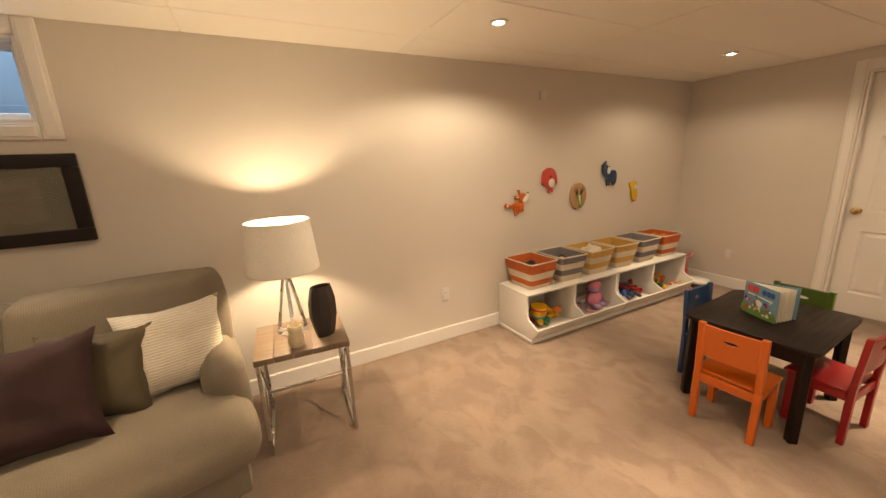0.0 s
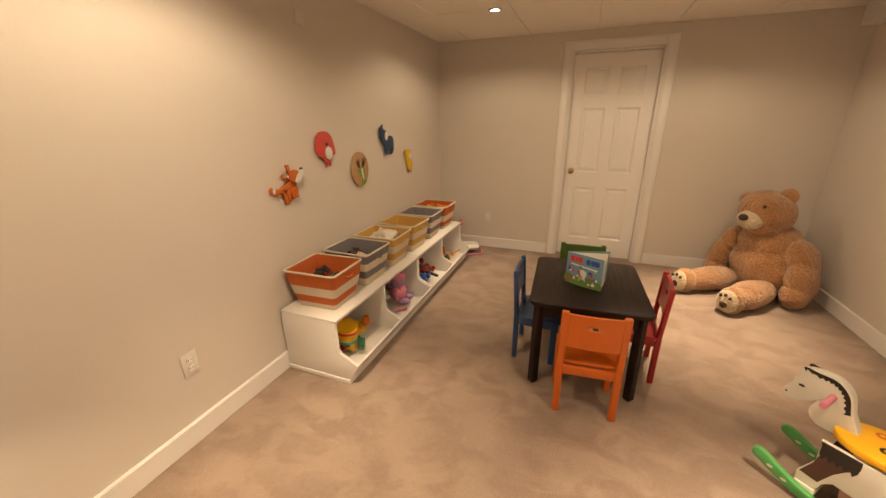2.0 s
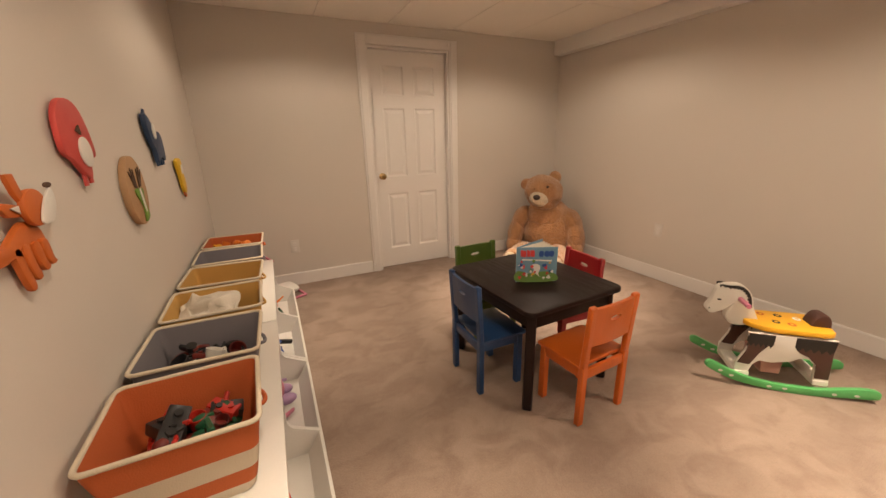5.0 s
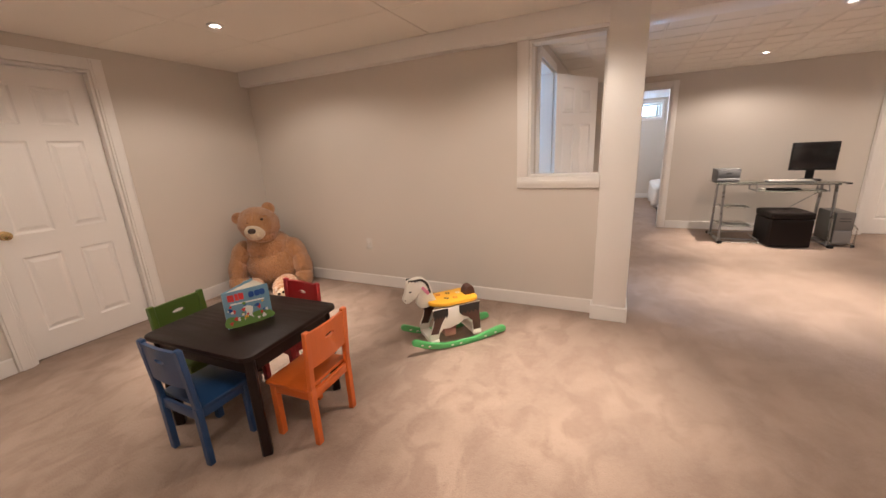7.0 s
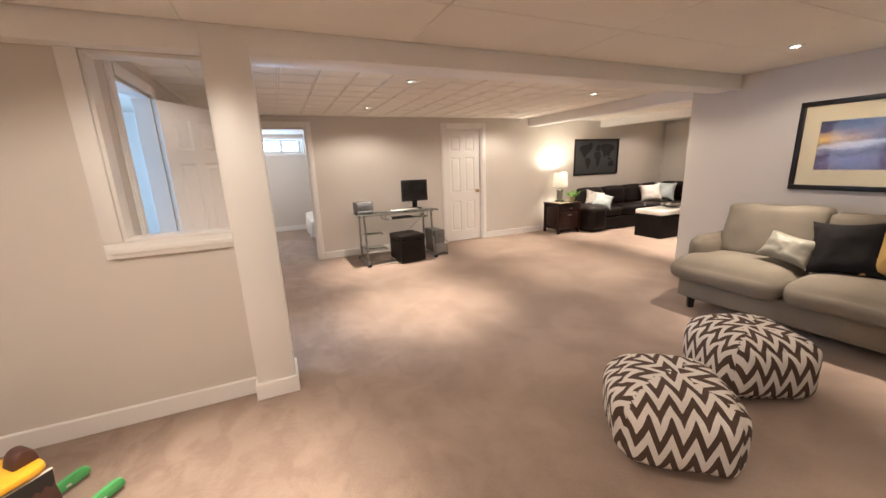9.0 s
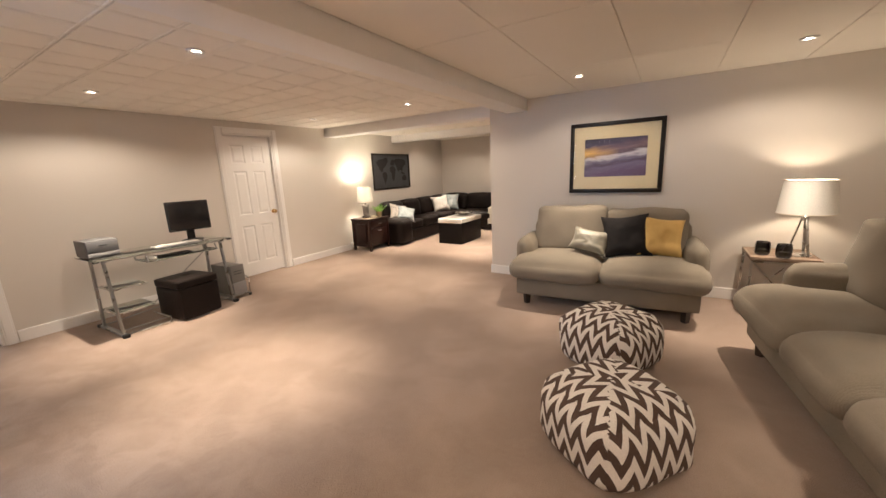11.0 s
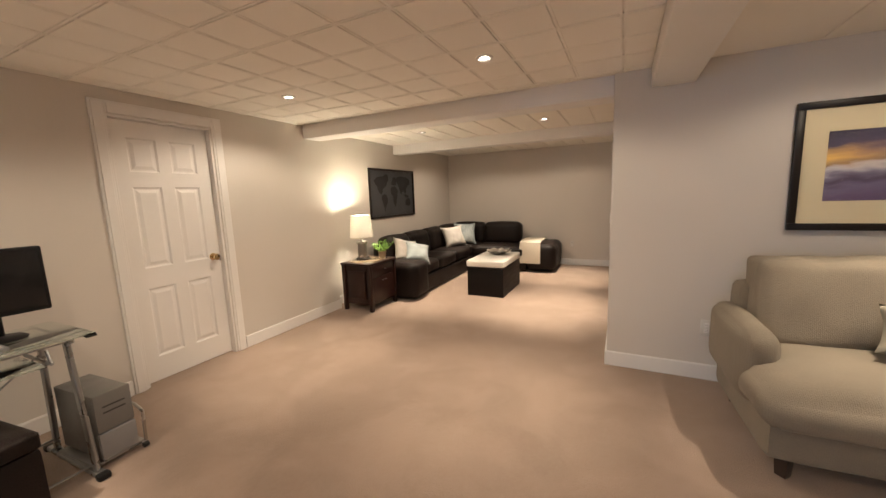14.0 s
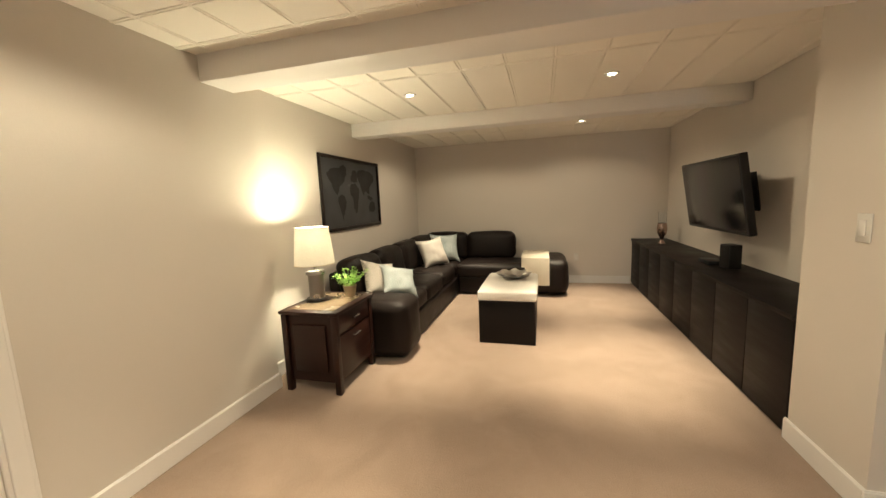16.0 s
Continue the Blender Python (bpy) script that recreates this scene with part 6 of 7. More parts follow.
softbox(bm, (-0.03, -0.05, 0), (0.03, 0.05, 0.032), 0.025, 0.004, 6)
tagged(part("computer_mouse", bm, PLASTIC, None, "white computer mouse on the keyboard tray", 70, at=pose(-0.43, -3.56, 0.663, 0, 0, 20)), category="computer mouse")


def tower(m):
    ob = thing("computer_tower", "grey and silver computer tower on a wheeled stand beside the desk", "computer", m)
    bm = bmesh.new()
    box(bm, (-0.09, -0.42, 0.05), (0.09, -0.018, 0.44), 0.008)
    part("case", bm, CASEGREY, ob)
    bm = bmesh.new()
    box(bm, (-0.092, -0.018, 0.215), (0.092, 0.004, 0.445), 0.010)
    part("upper_front", bm, CASEGREY, ob)
    bm = bmesh.new()
    box(bm, (-0.092, -0.018, 0.05), (0.092, 0.012, 0.213), 0.012)
    part("lower_front", bm, SILVER, ob)
    for z in (0.325, 0.36):
        bm = bmesh.new()
        box(bm, (-0.055, 0.004, z), (0.055, 0.0065, z + 0.010), 0.001)
        part("drive_slot", bm, SLOT, ob)
    bm = bmesh.new()
    box(bm, (-0.13, -0.40, 0.030), (0.13, 0.00, 0.046), 0.004)
    part("stand_tray", bm, STEEL, ob)
    bm = bmesh.new()
    pts = [(-0.13, 0.0, 0.04), (-0.13, 0.01, 0.24), (-0.13, -0.06, 0.27), (-0.13, -0.32, 0.27), (-0.13, -0.38, 0.04)]
    for a, b in zip(pts, pts[1:]):
        rod(bm, a, b, 0.009)
    part("stand_rail", bm, CHROME, ob)
    for x in (-0.12, 0.12):
        for y in (-0.38, 0.01):
            bm = bmesh.new()
            rod(bm, (x - 0.013, y, 0.017), (x + 0.013, y, 0.017), 0.017, sides=16)
            part("castor", bm, BLACKPL, ob)


tower(pose(-1.25, -3.56, 0, 0, 0, 4) @ Matrix.Scale(0.92, 4))


def printer(m):
    ob = thing("printer", "grey box printer with one front drawer on the desk's end shelf", "printer", m)
    bm = bmesh.new()
    box(bm, (-0.13, -0.15, 0), (0.13, 0.15, 0.172), 0.003)
    part("body", bm, SILVERDK, ob)
    bm = bmesh.new()
    box(bm, (-0.126, 0.150, 0.055), (0.126, 0.156, 0.160), 0.003)
    part("drawer_front", bm, SILVERDK, ob)
    bm = bmesh.new()
    box(bm, (-0.035, 0.156, 0.115), (0.035, 0.160, 0.128), 0.002)
    part("drawer_handle", bm, SLOT, ob)
    bm = bmesh.new()
    box(bm, (-0.128, 0.150, 0.012), (0.128, 0.158, 0.045), 0.003)
    part("paper_tray", bm, SILVER, ob)


printer(pose(-0.12, -3.83, 0.757, 0, 0, 2) @ Matrix.Scale(0.92, 4))
LEATHER = surface("dark_leather", (0.0085, 0.0055, 0.0047), 0.46, gloss=0.2, other=(0.013, 0.008, 0.007), scale=6, fine=110, relief=0.28, depth=0.003)


def cube_stool(m):
    ob = thing("leather_cube", "black leather storage cube with padded lid in front of the desk", "ottoman", m)
    bm = bmesh.new()
    softbox(bm, (-0.20, -0.20, 0.01), (0.20, 0.20, 0.315), 0.015, 0.004, 8)
    part("body", bm, LEATHER, ob, "", 60)
    bm = bmesh.new()
    softbox(bm, (-0.203, -0.203, 0.317), (0.203, 0.203, 0.388), 0.014, 0.004, 16, crown=3.0)
    for v in bm.verts:
        if v.co.z > 0.37:
            v.co.z -= 0.016 * math.exp(-((v.co.x) ** 2 + v.co.y ** 2) / 0.0016)
    part("lid", bm, LEATHER, ob, "padded leather lid with a centre button", 60)


cube_stool(pose(-0.70, -3.565, 0, 0, 0, 7) @ Matrix.Diagonal((1.01, 1.05, 1.09, 1)))

# lounge
LRED = surface("mahogany", (0.016, 0.006, 0.0045), 0.4, gloss=0.3, other=(0.032, 0.010, 0.007), scale=3, fine=50, relief=0.06, stretch=(1, 1, 8), coat=0.2)
BLACKWOOD = surface("black_brown_wood", (0.005, 0.0035, 0.0032), 0.5, gloss=0.2, other=(0.007, 0.0045, 0.004), scale=3, fine=50, relief=0.05, stretch=(1, 1, 8))


def end_table(m):
    """Its front is +y, with a drawer over a door."""
    ob = thing("end_table", "dark mahogany end table with an inlaid top, drawer and short feet", "end table", m)
    w, d = 0.54, 0.44
    bm = bmesh.new()
    box(bm, (-w / 2 - 0.015, -d / 2 - 0.01, 0.575), (w / 2 + 0.015, d / 2 + 0.015, 0.60), 0.005)
    part("tabletop", bm, LRED, ob)
    bm = bmesh.new()
    box(bm, (-w / 2 + 0.04, -d / 2 + 0.045, 0.6005), (w / 2 - 0.04, d / 2 - 0.04, 0.603), 0.001)
    part("inlay", bm, surface("slate_inlay", (0.20, 0.15, 0.10), 0.25, other=(0.10, 0.07, 0.05), scale=5, fine=30, relief=0.05), ob, "brown stone-look inlay")
    bm = bmesh.new()
    box(bm, (-w / 2 + 0.02, -d / 2 + 0.02, 0.08), (w / 2 - 0.02, d / 2 - 0.02, 0.574))
    part("carcass", bm, LRED, ob)
    for x in (-w / 2 + 0.02, w / 2 - 0.02):
        for y in (-d / 2 + 0.02, d / 2 - 0.02):
            bm = bmesh.new()
            box(bm, (x - 0.022, y - 0.022, 0), (x + 0.022, y + 0.022, 0.574), 0.004)
            part("corner_post", bm, LRED, ob)
    for z0, z1, nm in ((0.43, 0.565, "drawer"), (0.10, 0.415, "cabinet_door")):
        bm = bmesh.new()
        box(bm, (-w / 2 + 0.05, d / 2 - 0.019, z0), (w / 2 - 0.05, d / 2 - 0.004, z1), 0.004)
        dr = part(nm, bm, LRED, ob)
        bm = bmesh.new()
        zz = (z0 + z1) / 2 if nm == "drawer" else z1 - 0.05
        rod(bm, (-0.045, d / 2 + 0.012, zz), (0.045, d / 2 + 0.012, zz), 0.004)
        rod(bm, (-0.04, d / 2 - 0.004, zz), (-0.04, d / 2 + 0.012, zz), 0.003)
        rod(bm, (0.04, d / 2 - 0.004, zz), (0.04, d / 2 + 0.012, zz), 0.003)
        part("handle", bm, PEWTER, dr)
    for s in (-1, 1):
        for lo, hi in (((s * w / 2 - 0.010, -0.13, 0.16), (s * w / 2 + 0.0, 0.13, 0.50)),):
            bm = bmesh.new()
            box(bm, (min(lo[0], hi[0]) + (0 if s > 0 else -0.0) , lo[1], lo[2]), (max(lo[0], hi[0]), hi[1], hi[2]), 0.003)
            part("side_panel", bm, LRED, ob)


end_table(pose(-4.125, -4.02, 0, 0, 0, 0))
ob = thing("table_lamp", "lit table lamp with metal cylinder base and white tapered shade", "table lamp", pose(-4.15, -4.13, 0.6035))
bm = bmesh.new()
lathe(bm, [(0.0001, 0), (0.085, 0), (0.088, 0.012), (0.078, 0.022), (0.0001, 0.022)], 32)
part("base", bm, VASE, ob)
bm = bmesh.new()
lathe(bm, [(0.0001, 0.022), (0.058, 0.022), (0.058, 0.205), (0.0001, 0.205)], 28)
part("body", bm, PEWTER, ob, "brushed pewter cylinder")
bm = bmesh.new()
lathe(bm, [(0.0001, 0.206), (0.074, 0.206), (0.076, 0.222), (0.070, 0.235), (0.012, 0.24), (0.012, 0.29), (0.0001, 0.29)], 28)
part("cap", bm, CHROME, ob)
shade_on(ob, 0.285, 0.28, 0.150, 0.122, THINSHADE)
lamp("lamp_light", "POINT", pose(-4.15, -4.13, 1.105), 92.0, (1.0, 0.82, 0.56), radius=0.06)

ob = thing("potted_plant", "small leafy green plant in a beige pot on the end table", "plant", pose(-4.28, -3.92, 0.6035))
bm = bmesh.new()
lathe(bm, [(0.0001, 0), (0.036, 0), (0.044, 0.03), (0.052, 0.085), (0.056, 0.09), (0.050, 0.092), (0.044, 0.075), (0.0001, 0.075)], 24)
part("pot", bm, surface("beige_pot", (0.30, 0.22, 0.14), 0.5, scale=12, fine=60, relief=0.1), ob)
bm = bmesh.new()
rng = random.Random(5)
for k in range(26):
    a, tilt, ln = rng.uniform(0, 6.28), rng.uniform(0.1, 0.95), rng.uniform(0.09, 0.185)
    base = Vector((0.02 * math.cos(a), 0.02 * math.sin(a), 0.075))
    tip = base + ln * Vector((math.cos(a) * tilt, math.sin(a) * tilt, 1 - 0.35 * tilt))
    rod(bm, base, tip, 0.0015, sides=5)
    for q in range(9):
        c = base.lerp(tip, 0.3 + 0.7 * rng.random())
        b2 = rng.uniform(0, 6.28)
        d = Vector((math.cos(b2), math.sin(b2), rng.uniform(-0.2, 0.7))).normalized()
        e = d.cross(Vector((0, 0, 1))).normalized()
        l2, w2 = rng.uniform(0.022, 0.036), rng.uniform(0.008, 0.012)
        vs = [bm.verts.new(c + p) for p in (Vector((0, 0, 0)), d * l2 * 0.5 + e * w2 + Vector((0, 0, 0.003)), d * l2, d * l2 * 0.5 - e * w2 + Vector((0, 0, 0.003)))]
        bm.faces.new(vs)
tagged(part("foliage", bm, surface("bright_leaf", (0.16, 0.33, 0.05), 0.5, other=(0.34, 0.50, 0.14), scale=30, fine=120, relief=0), ob, "bright green leaves"), kind="stuff")


def sectional():
    ob = thing("sectional_sofa", "dark brown leather corner sofa along two walls of the lounge", "sofa")
    yb0, yf = -4.41, -3.62

    def piece(name, lo, hi, r=0.05, puff=0.012, lean=None, label="", wob=0.006):
        bm = bmesh.new()
        softbox(bm, lo, hi, r, puff, 10, wob, sum(lo) * 3)
        if lean:
            for v in bm.verts:
                k = (v.co.z - lo[2])
                v.co.x += lean[0] * k
                v.co.y += lean[1] * k
        part(name, bm, LEATHER, ob, label, 60)
    piece("base", (-7.48, yb0, 0.02), (-4.52, yf + 0.02, 0.26), 0.03, 0.0, wob=0)
    piece("base", (-7.48, yf + 0.03, 0.02), (-6.66, -2.60, 0.26), 0.03, 0.0, wob=0)
    piece("arm", (-4.84, yb0, 0.02), (-4.44, yf + 0.09, 0.50), 0.075, 0.02, label="padded leather arm")
    piece("arm", (-7.48, -2.60, 0.03), (-6.66, -2.12, 0.49), 0.09, 0.02, label="padded leather arm")
    for k in range(3):
        a = -6.62 + 0.635 * k
        piece("seat_cushion", (a, yb0 + 0.22, 0.25), (a + 0.63, yf, 0.44), 0.055, 0.016)
        piece("back_cushion", (a, yb0 + 0.12, 0.42), (a + 0.63, yb0 + 0.33, 0.80), 0.07, 0.02, (0, -0.15))
    piece("seat_cushion", (-7.30, yb0 + 0.22, 0.25), (-6.63, yf, 0.44), 0.055, 0.012)
    piece("seat_cushion", (-7.28, yf + 0.005, 0.25), (-6.64, -2.61, 0.44), 0.055, 0.016)
    piece("back_cushion", (-7.30, yb0 + 0.12, 0.42), (-6.63, yb0 + 0.33, 0.80), 0.07, 0.02, (0, -0.15), "corner back cushion")
    for a, b in ((-4.25, -3.58), (-3.57, -2.85)):
        piece("back_cushion", (-7.42, a, 0.42), (-7.20, b, 0.82), 0.07, 0.02, (-0.1, 0))
    piece("back_frame", (-7.49, yb0, 0.2), (-4.72, yb0 + 0.14, 0.70), 0.04, 0.0, wob=0)
    piece("back_frame", (-7.50, yb0 + 0.15, 0.2), (-7.40, -2.90, 0.70), 0.04, 0.0, wob=0)


sectional()


def pattern(name, a, b, scale, kind="rings"):
    m, nt, bs = nodes_of(name)
    c = nt.nodes.new("ShaderNodeTexCoord")
    sep = nt.nodes.new("ShaderNodeSeparateXYZ")
    warp = nt.nodes.new("ShaderNodeTexNoise")
    warp.inputs["Scale"].default_value = 9.0
    nt.links.new(c.outputs["Object"], warp.inputs[0])
    bent = nt.nodes.new("ShaderNodeVectorMath")
    bent.operation = "MULTIPLY_ADD"
    bent.inputs[1].default_value = (0.05, 0.05, 0.05)
    nt.links.new(warp.outputs["Color"], bent.inputs[0])
    nt.links.new(c.outputs["Object"], bent.inputs[2])
    nt.links.new(bent.outputs[0], sep.inputs[0])
    u = maths(nt, "PINGPONG", maths(nt, "ADD", sep.outputs[0], 5.0), scale)
    v = maths(nt, "PINGPONG", maths(nt, "ADD", sep.outputs[2], 5.0), scale)
    d = maths(nt, "ADD", u, v) if kind == "rings" else maths(nt, "MAXIMUM", u, v)
    f = maths(nt, "GREATER_THAN", maths(nt, "FRACT", maths(nt, "DIVIDE", d, scale * 0.5)), 0.55)
    fine = noise_of(nt, 200, 2)
    nt.links.new(mix(nt, mix(nt, a, tuple(x * 0.85 for x in a), fine), b, f), bs.inputs["Base Color"])
    bs.inputs["Roughness"].default_value = 0.85
    return m


PATA, PATB = pattern("diamond_cloth", (0.50, 0.46, 0.41), (0.07, 0.06, 0.06), 0.055, "rings"), pattern("teal_cloth", (0.40, 0.42, 0.41), (0.13, 0.165, 0.18), 0.05)
PALE = surface("pale_satin", (0.40, 0.37, 0.34), 0.5, scale=8, fine=120, relief=0.15, sheen=0.04)
scatter(pose(-4.92, -3.96, 0.605, -30, 14, 150), 0.39, 0.37, 0.13, PATA, "white pillow with a black diamond pattern on the leather sofa", 11)
scatter(pose(-4.96, -3.78, 0.575, -42, 16, 138), 0.38, 0.34, 0.13, PATB, "pale pillow with a grey-teal pattern on the leather sofa", 12)
scatter(pose(-6.50, -3.90, 0.63, -24, -4, 144), 0.44, 0.41, 0.14, PALE, "pale beige satin pillow on the leather sofa", 13)
scatter(pose(-6.84, -3.82, 0.65, -20, 4, 125), 0.44, 0.42, 0.13, PATB, "pale pillow with a grey-teal pattern in the sofa corner", 14)
bm = bmesh.new()
for side in (0,):
    prof = [(-6.66 + 0.022, 0.16), (-6.66 + 0.020, 0.40), (-6.66 - 0.01, 0.512), (-6.78, 0.535), (-7.10, 0.535), (-7.30, 0.53), (-7.36, 0.46)]
    rows = []
    for q in range(9):
        y = -2.72 + 0.36 * q / 8
        rows.append([[bm.verts.new((x + (0.004 if d else 0) * 0 + 0.004 * noise.noise(Vector((x * 9, y * 9, z * 9))), y + 0.006 * math.sin(x * 12), z + d * 0.010)) for x, z in prof] for d in (0, 1)])
    for ra, rb in zip(rows, rows[1:]):
        for d in (0, 1):
            for k in range(len(prof) - 1):
                quad = (ra[d][k], ra[d][k + 1], rb[d][k + 1], rb[d][k])
                bm.faces.new(quad if d else quad[::-1])
    for r in (rows[0], rows[-1]):
        for k in range(len(prof) - 1):
            bm.faces.new((r[0][k], r[0][k + 1], r[1][k + 1], r[1][k]))
bmesh.ops.recalc_face_normals(bm, faces=bm.faces[:])
tagged(part("throw_blanket", bm, surface("cream_throw", (0.62, 0.56, 0.46), 0.95, scale=6, fine=120, relief=0.4), None, "cream throw blanket folded over the sofa arm", 60), category="blanket")

ob = thing("coffee_ottoman", "black-brown storage ottoman with a white upholstered top", "ottoman", pose(-5.40, -2.755, 0))
bm = bmesh.new()
box(bm, (-0.43, -0.255, 0.0), (0.43, 0.255, 0.40), 0.006)
part("body", bm, BLACKWOOD, ob)
bm = bmesh.new()
softbox(bm, (-0.44, -0.265, 0.402), (0.44, 0.265, 0.495), 0.02, 0.006, 12, crown=1.5)
part("cushion_top", bm, surface("white_leather", (0.76, 0.73, 0.69), 0.5, scale=5, fine=120, relief=0.12), ob, "white upholstered top", 60)
bm = bmesh.new()
n = 40
rings = []
for r, z in ((0.04, 0.006), (0.10, 0.014), (0.15, 0.045), (0.165, 0.060), (0.150, 0.052), (0.095, 0.022), (0.03, 0.012)):
    rings.append([bm.verts.new(((r + (0.022 * math.sin(8 * t) if r > 0.12 else 0)) * math.cos(t), (r + (0.022 * math.sin(8 * t) if r > 0.12 else 0)) * math.sin(t), z + (0.012 * math.cos(8 * t) if r > 0.12 else 0))) for t in [2 * math.pi * k / n for k in range(n)]])
for a, b in zip(rings, rings[1:]):
    for k in range(n):
        bm.faces.new((a[k], a[(k + 1) % n], b[(k + 1) % n], b[k]))
bm.faces.new(rings[0][::-1])
bm.faces.new(rings[-1])
tagged(part("bowl", bm, surface("cast_silver", (0.42, 0.40, 0.37), 0.35, 0.9, scale=14, fine=70, relief=0.5), None, "ornate silver leaf-edged bowl on the white ottoman", 60, at=pose(-5.50, -2.72, 0.506)), category="bowl")


def low_cabinet(x0, x1, label):
    ob = thing("media_cabinet", label, "cabinet", pose(x0, 0, 0), "low media cabinets")
    w = x1 - x0
    bm = bmesh.new()
    box(bm, (0.001, -1.17, 0.0), (w - 0.001, TVWALL - 0.004, 0.645))
    part("body", bm, BLACKWOOD, ob)
    for k in range(2):
        a, b = w * k / 2 + 0.004, w * (k + 1) / 2 - 0.004
        bm = bmesh.new()
        box(bm, (a, -1.19, 0.03), (b, -1.1705, 0.64), 0.003)
        door = part("door", bm, BLACKWOOD, ob)


xs = [-7.54 + (RETURN - 0.01 + 7.54) * k / 4 for k in range(5)]
for a, b in zip(xs, xs[1:]):
    low_cabinet(a, b, "low black-brown media cabinet with two plain doors along the wall")
bm = bmesh.new()
box(bm, (-7.55, -1.205, 0.646), (RETURN - 0.004, TVWALL - 0.003, 0.672), 0.004)
tagged(part("cabinet_worktop", bm, BLACKWOOD, None, "long black-brown top over the low media cabinets"), category="worktop")

ob = thing("television", "large black wall-mounted television, switched off", "television", pose(-5.42, -1.01, 1.28, 9, 0, 0))
bm = bmesh.new()
box(bm, (-0.57, -0.03, -0.305), (0.57, 0.025, 0.305), 0.010)
part("housing", bm, BLACKPL, ob)
bm = bmesh.new()
box(bm, (-0.55, -0.0322, -0.275), (0.55, -0.0305, 0.288), 0.0006)
part("screen", bm, MATS["dark_screen"], ob, "dark glossy screen")
bm = bmesh.new()
box(bm, (-0.15, 0.025, -0.15), (0.15, 0.05, 0.15), 0.004)
bar(bm, (0.02, 0.05, 0.0), (0.02, 0.235, -0.02), 0.06, 0.10)
box(bm, (-0.12, 0.235, -0.18), (0.16, 0.253, 0.14), 0.004)
part("wall_bracket", bm, BLACKPL, ob)
ob = thing("speaker", "small black speaker with a flat receiver on the media cabinets", "speaker", pose(-5.25, -0.93, 0.6725, 0, 0, 12))
bm = bmesh.new()
box(bm, (-0.06, -0.05, 0.0), (0.06, 0.05, 0.20), 0.008)
part("cabinet", bm, BLACKPL, ob)
bm = bmesh.new()
box(bm, (-0.052, -0.0535, 0.01), (0.052, -0.0505, 0.19), 0.001)
part("grille", bm, CHARCOAL, ob)
ob = thing("media_box", "flat black media box on the cabinets", "media player", pose(-5.48, -0.97, 0.6725))
bm = bmesh.new()
box(bm, (-0.11, -0.07, 0.0), (0.11, 0.07, 0.035), 0.005)
part("case", bm, BLACKPL, ob)
ob = thing("candle_lantern", "copper and glass hurricane lantern on the far end of the cabinets", "lantern", pose(-6.95, -0.97, 0.6725))
COPPER = surface("copper", (0.46, 0.33, 0.28), 0.25, 1.0, scale=8, relief=0.02)
bm = bmesh.new()
lathe(bm, [(0.0001, 0), (0.045, 0), (0.03, 0.02), (0.015, 0.05), (0.03, 0.09), (0.055, 0.13), (0.06, 0.20), (0.05, 0.26), (0.0001, 0.26)], 24)
part("stem", bm, COPPER, ob)
bm = bmesh.new()
lathe(bm, [(0.044, 0.262), (0.048, 0.30), (0.048, 0.40), (0.045, 0.40), (0.045, 0.30), (0.041, 0.262)], 24)
part("glass", bm, GLASS, ob)

# world map picture
MAPGREY, MAPBLACK = surface("map_grey", (0.036, 0.037, 0.042), 0.6, scale=4, fine=60, relief=0.05), surface("map_black", (0.007, 0.007, 0.008), 0.75, scale=4, fine=60, relief=0.1)
ob = framed(pose(-5.42, MAPWALL, 1.445, 0, 0, 180) @ Matrix.Diagonal((0.92, 1, 0.92, 1)), 1.38, 0.82, 0.035, 0, 0, MAPGREY, "large dark framed world map over the leather sofa", "world_map", False)
LANDS = [[(-0.55, 0.22), (-0.40, 0.28), (-0.22, 0.26), (-0.20, 0.14), (-0.30, 0.08), (-0.36, -0.02), (-0.44, 0.06), (-0.50, 0.14)], [(-0.28, 0.30), (-0.16, 0.31), (-0.14, 0.22), (-0.22, 0.18)],
         [(-0.34, -0.03), (-0.24, -0.02), (-0.18, -0.10), (-0.24, -0.22), (-0.28, -0.31), (-0.31, -0.20), (-0.35, -0.10)], [(-0.04, 0.20), (0.03, 0.28), (0.10, 0.24), (0.10, 0.15), (0.0, 0.14), (-0.05, 0.15)],
         [(-0.06, 0.10), (0.06, 0.11), (0.14, 0.04), (0.10, -0.08), (0.06, -0.22), (0.0, -0.20), (-0.02, -0.05), (-0.08, 0.0)], [(0.11, 0.26), (0.30, 0.30), (0.52, 0.26), (0.56, 0.18), (0.44, 0.10), (0.40, 0.0), (0.30, 0.04), (0.25, -0.02), (0.18, 0.10)],
         [(0.40, -0.12), (0.52, -0.10), (0.56, -0.20), (0.46, -0.24), (0.38, -0.20)], [(0.36, -0.02), (0.46, -0.04), (0.50, -0.08), (0.38, -0.07)]]
for pts in LANDS:
    bm = bmesh.new()
    coast = [(x + 0.018 * noise.noise(Vector((x * 22, z * 22, 1))), z + 0.018 * noise.noise(Vector((x * 22, z * 22, 7)))) for x, z in smooth_outline(pts, 7)]
    prism(bm, coast, 0.0012)
    part("land", bm, MAPBLACK, ob, smooth=0, at=pose(0, -0.0102, 0))

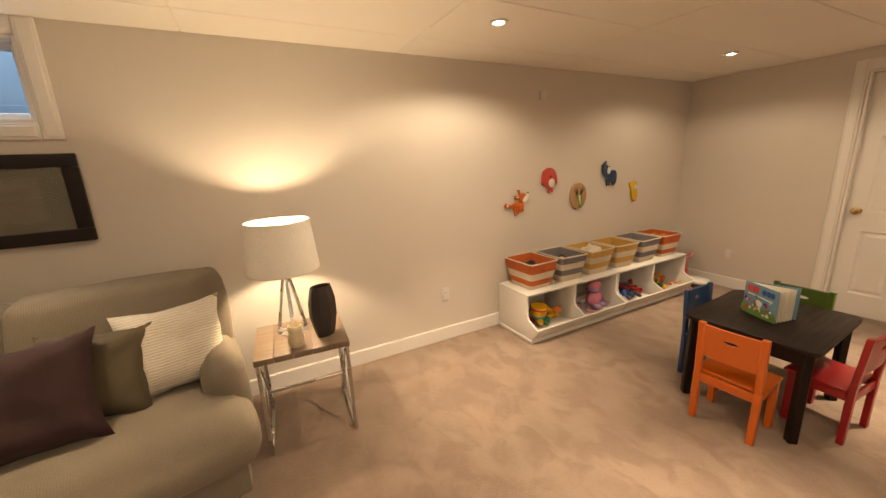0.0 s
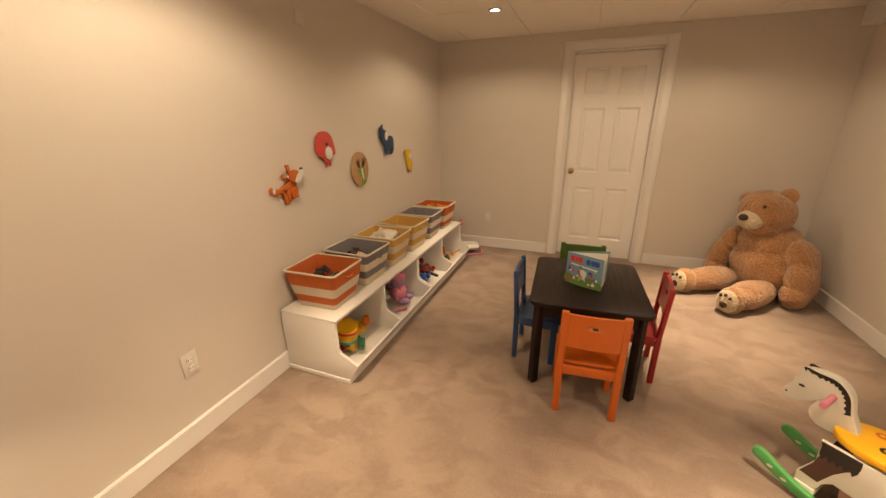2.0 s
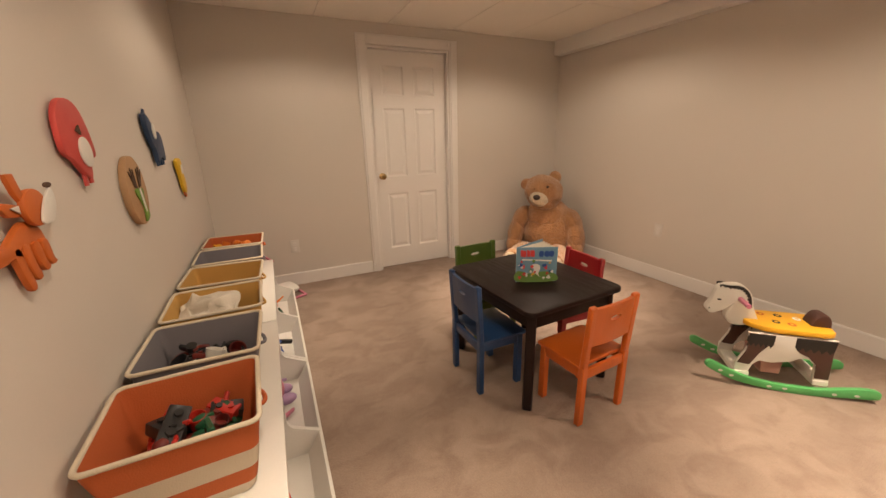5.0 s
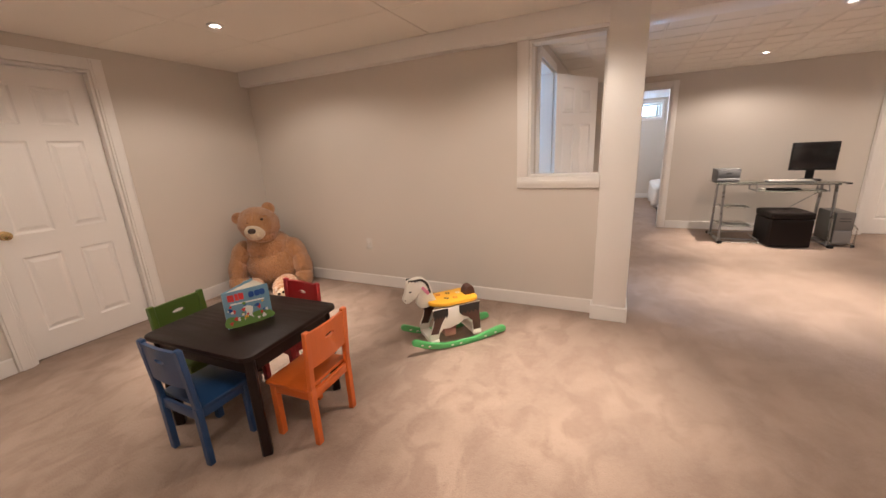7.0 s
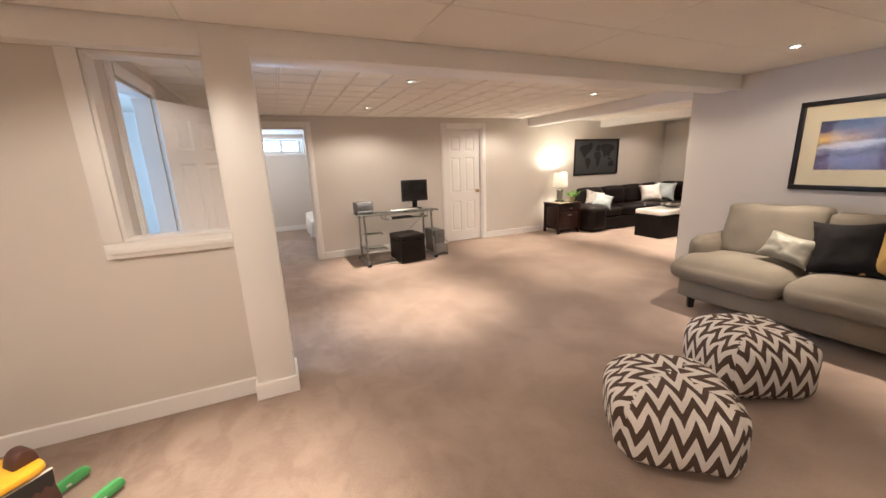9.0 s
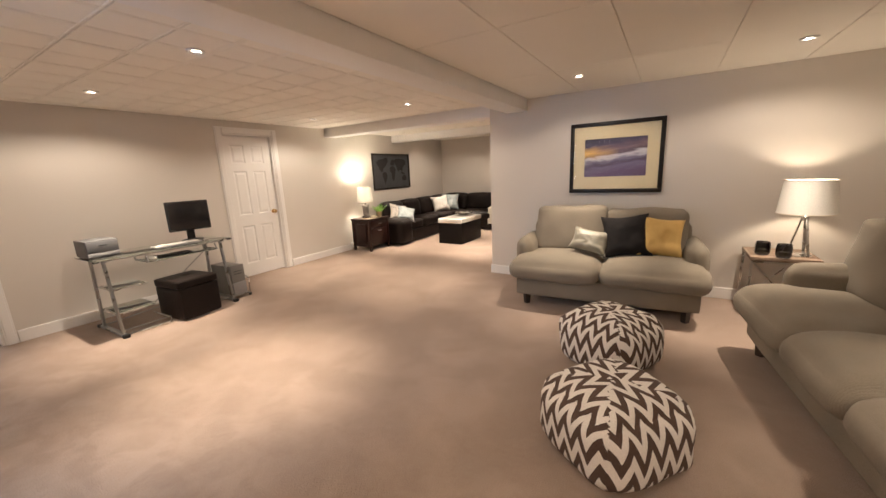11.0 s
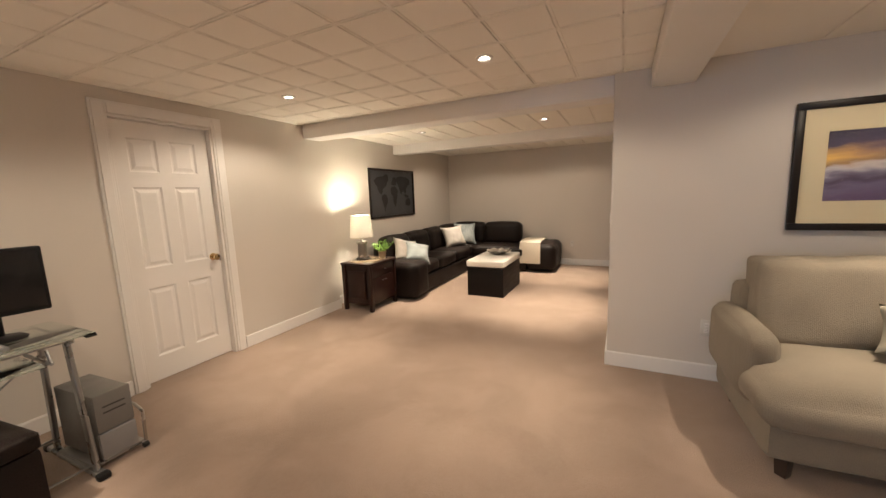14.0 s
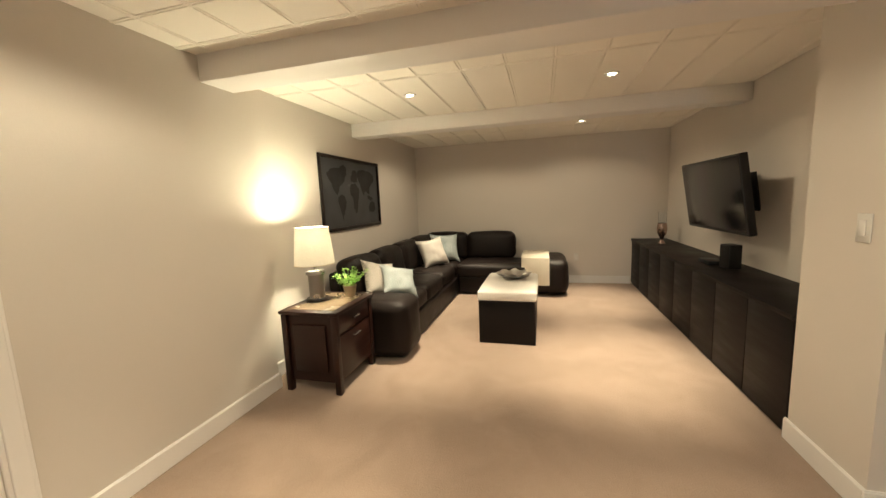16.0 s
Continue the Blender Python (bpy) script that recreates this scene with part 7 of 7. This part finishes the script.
# bedroom
ob = thing("bed", "bed with a white cover hanging low, seen through the doorway", "bed", pose(-0.06, -6.15, 0))
LINEN = surface("white_linen", (0.72, 0.70, 0.68), 0.85, scale=4, fine=120, relief=0.25)
bm = bmesh.new()
softbox(bm, (-0.75, -0.80, 0.12), (0.55, 0.80, 0.36), 0.04, 0.0, 8)
part("mattress", bm, LINEN, ob, "", 60)
bm = bmesh.new()
softbox(bm, (-0.80, -0.86, 0.14), (0.60, 0.86, 0.50), 0.06, 0.012, 22, 0.02, 4.0)
for v in bm.verts:
    # hangs lower at the corner, in folds
    edge = max(0.0, abs(v.co.x + 0.1) - 0.62) + max(0.0, abs(v.co.y) - 0.78)
    if edge > 0:
        v.co.z -= 0.05 * (v.co.z < 0.2) * math.sin(v.co.y * 9 + v.co.x * 7)
        v.co += 0.03 * min(1.0, edge * 12) * Vector((math.sin(v.co.y * 34), math.sin(v.co.x * 34), 0)) * max(0.0, (0.5 - v.co.z) / 0.4)
part("cover", bm, LINEN, ob, "draped white bed cover", 70)
bm = bmesh.new()
box(bm, (-0.70, -0.78, 0.0), (0.50, 0.78, 0.119), 0.004)
part("bed_base", bm, BLACKWOOD, ob)


# play seat beside the shelf
ob = thing("doll_chair", "small pink and red doll's bouncer chair with a white cushion", "toy", pose(4.52, 2.30, 0, 0, 0, 20))
bm = bmesh.new()
for s in (-1, 1):
    pts = [(s * 0.10, -0.20, 0.012), (s * 0.12, 0.0, 0.012), (s * 0.11, 0.16, 0.03), (s * 0.10, 0.14, 0.28), (s * 0.09, 0.02, 0.36)]
    for a, b in zip(pts, pts[1:]):
        rod(bm, a, b, 0.010)
rod(bm, (-0.09, 0.02, 0.36), (0.09, 0.02, 0.36), 0.010)
rod(bm, (-0.10, -0.20, 0.012), (0.10, -0.20, 0.012), 0.010)
part("frame", bm, TOY["pink"], ob)
bm = bmesh.new()
softbox(bm, (-0.09, -0.16, 0.05), (0.09, 0.06, 0.10), 0.024, 0.01, 8)
part("seat_pad", bm, PWHITE, ob, "", 60)
bm = bmesh.new()
softbox(bm, (-0.09, 0.03, 0.09), (0.09, 0.08, 0.34), 0.024, 0.01, 8)
for v in bm.verts:
    v.co.y += (v.co.z - 0.09) * 0.25
part("back_pad", bm, TOY["red"], ob, "", 60)
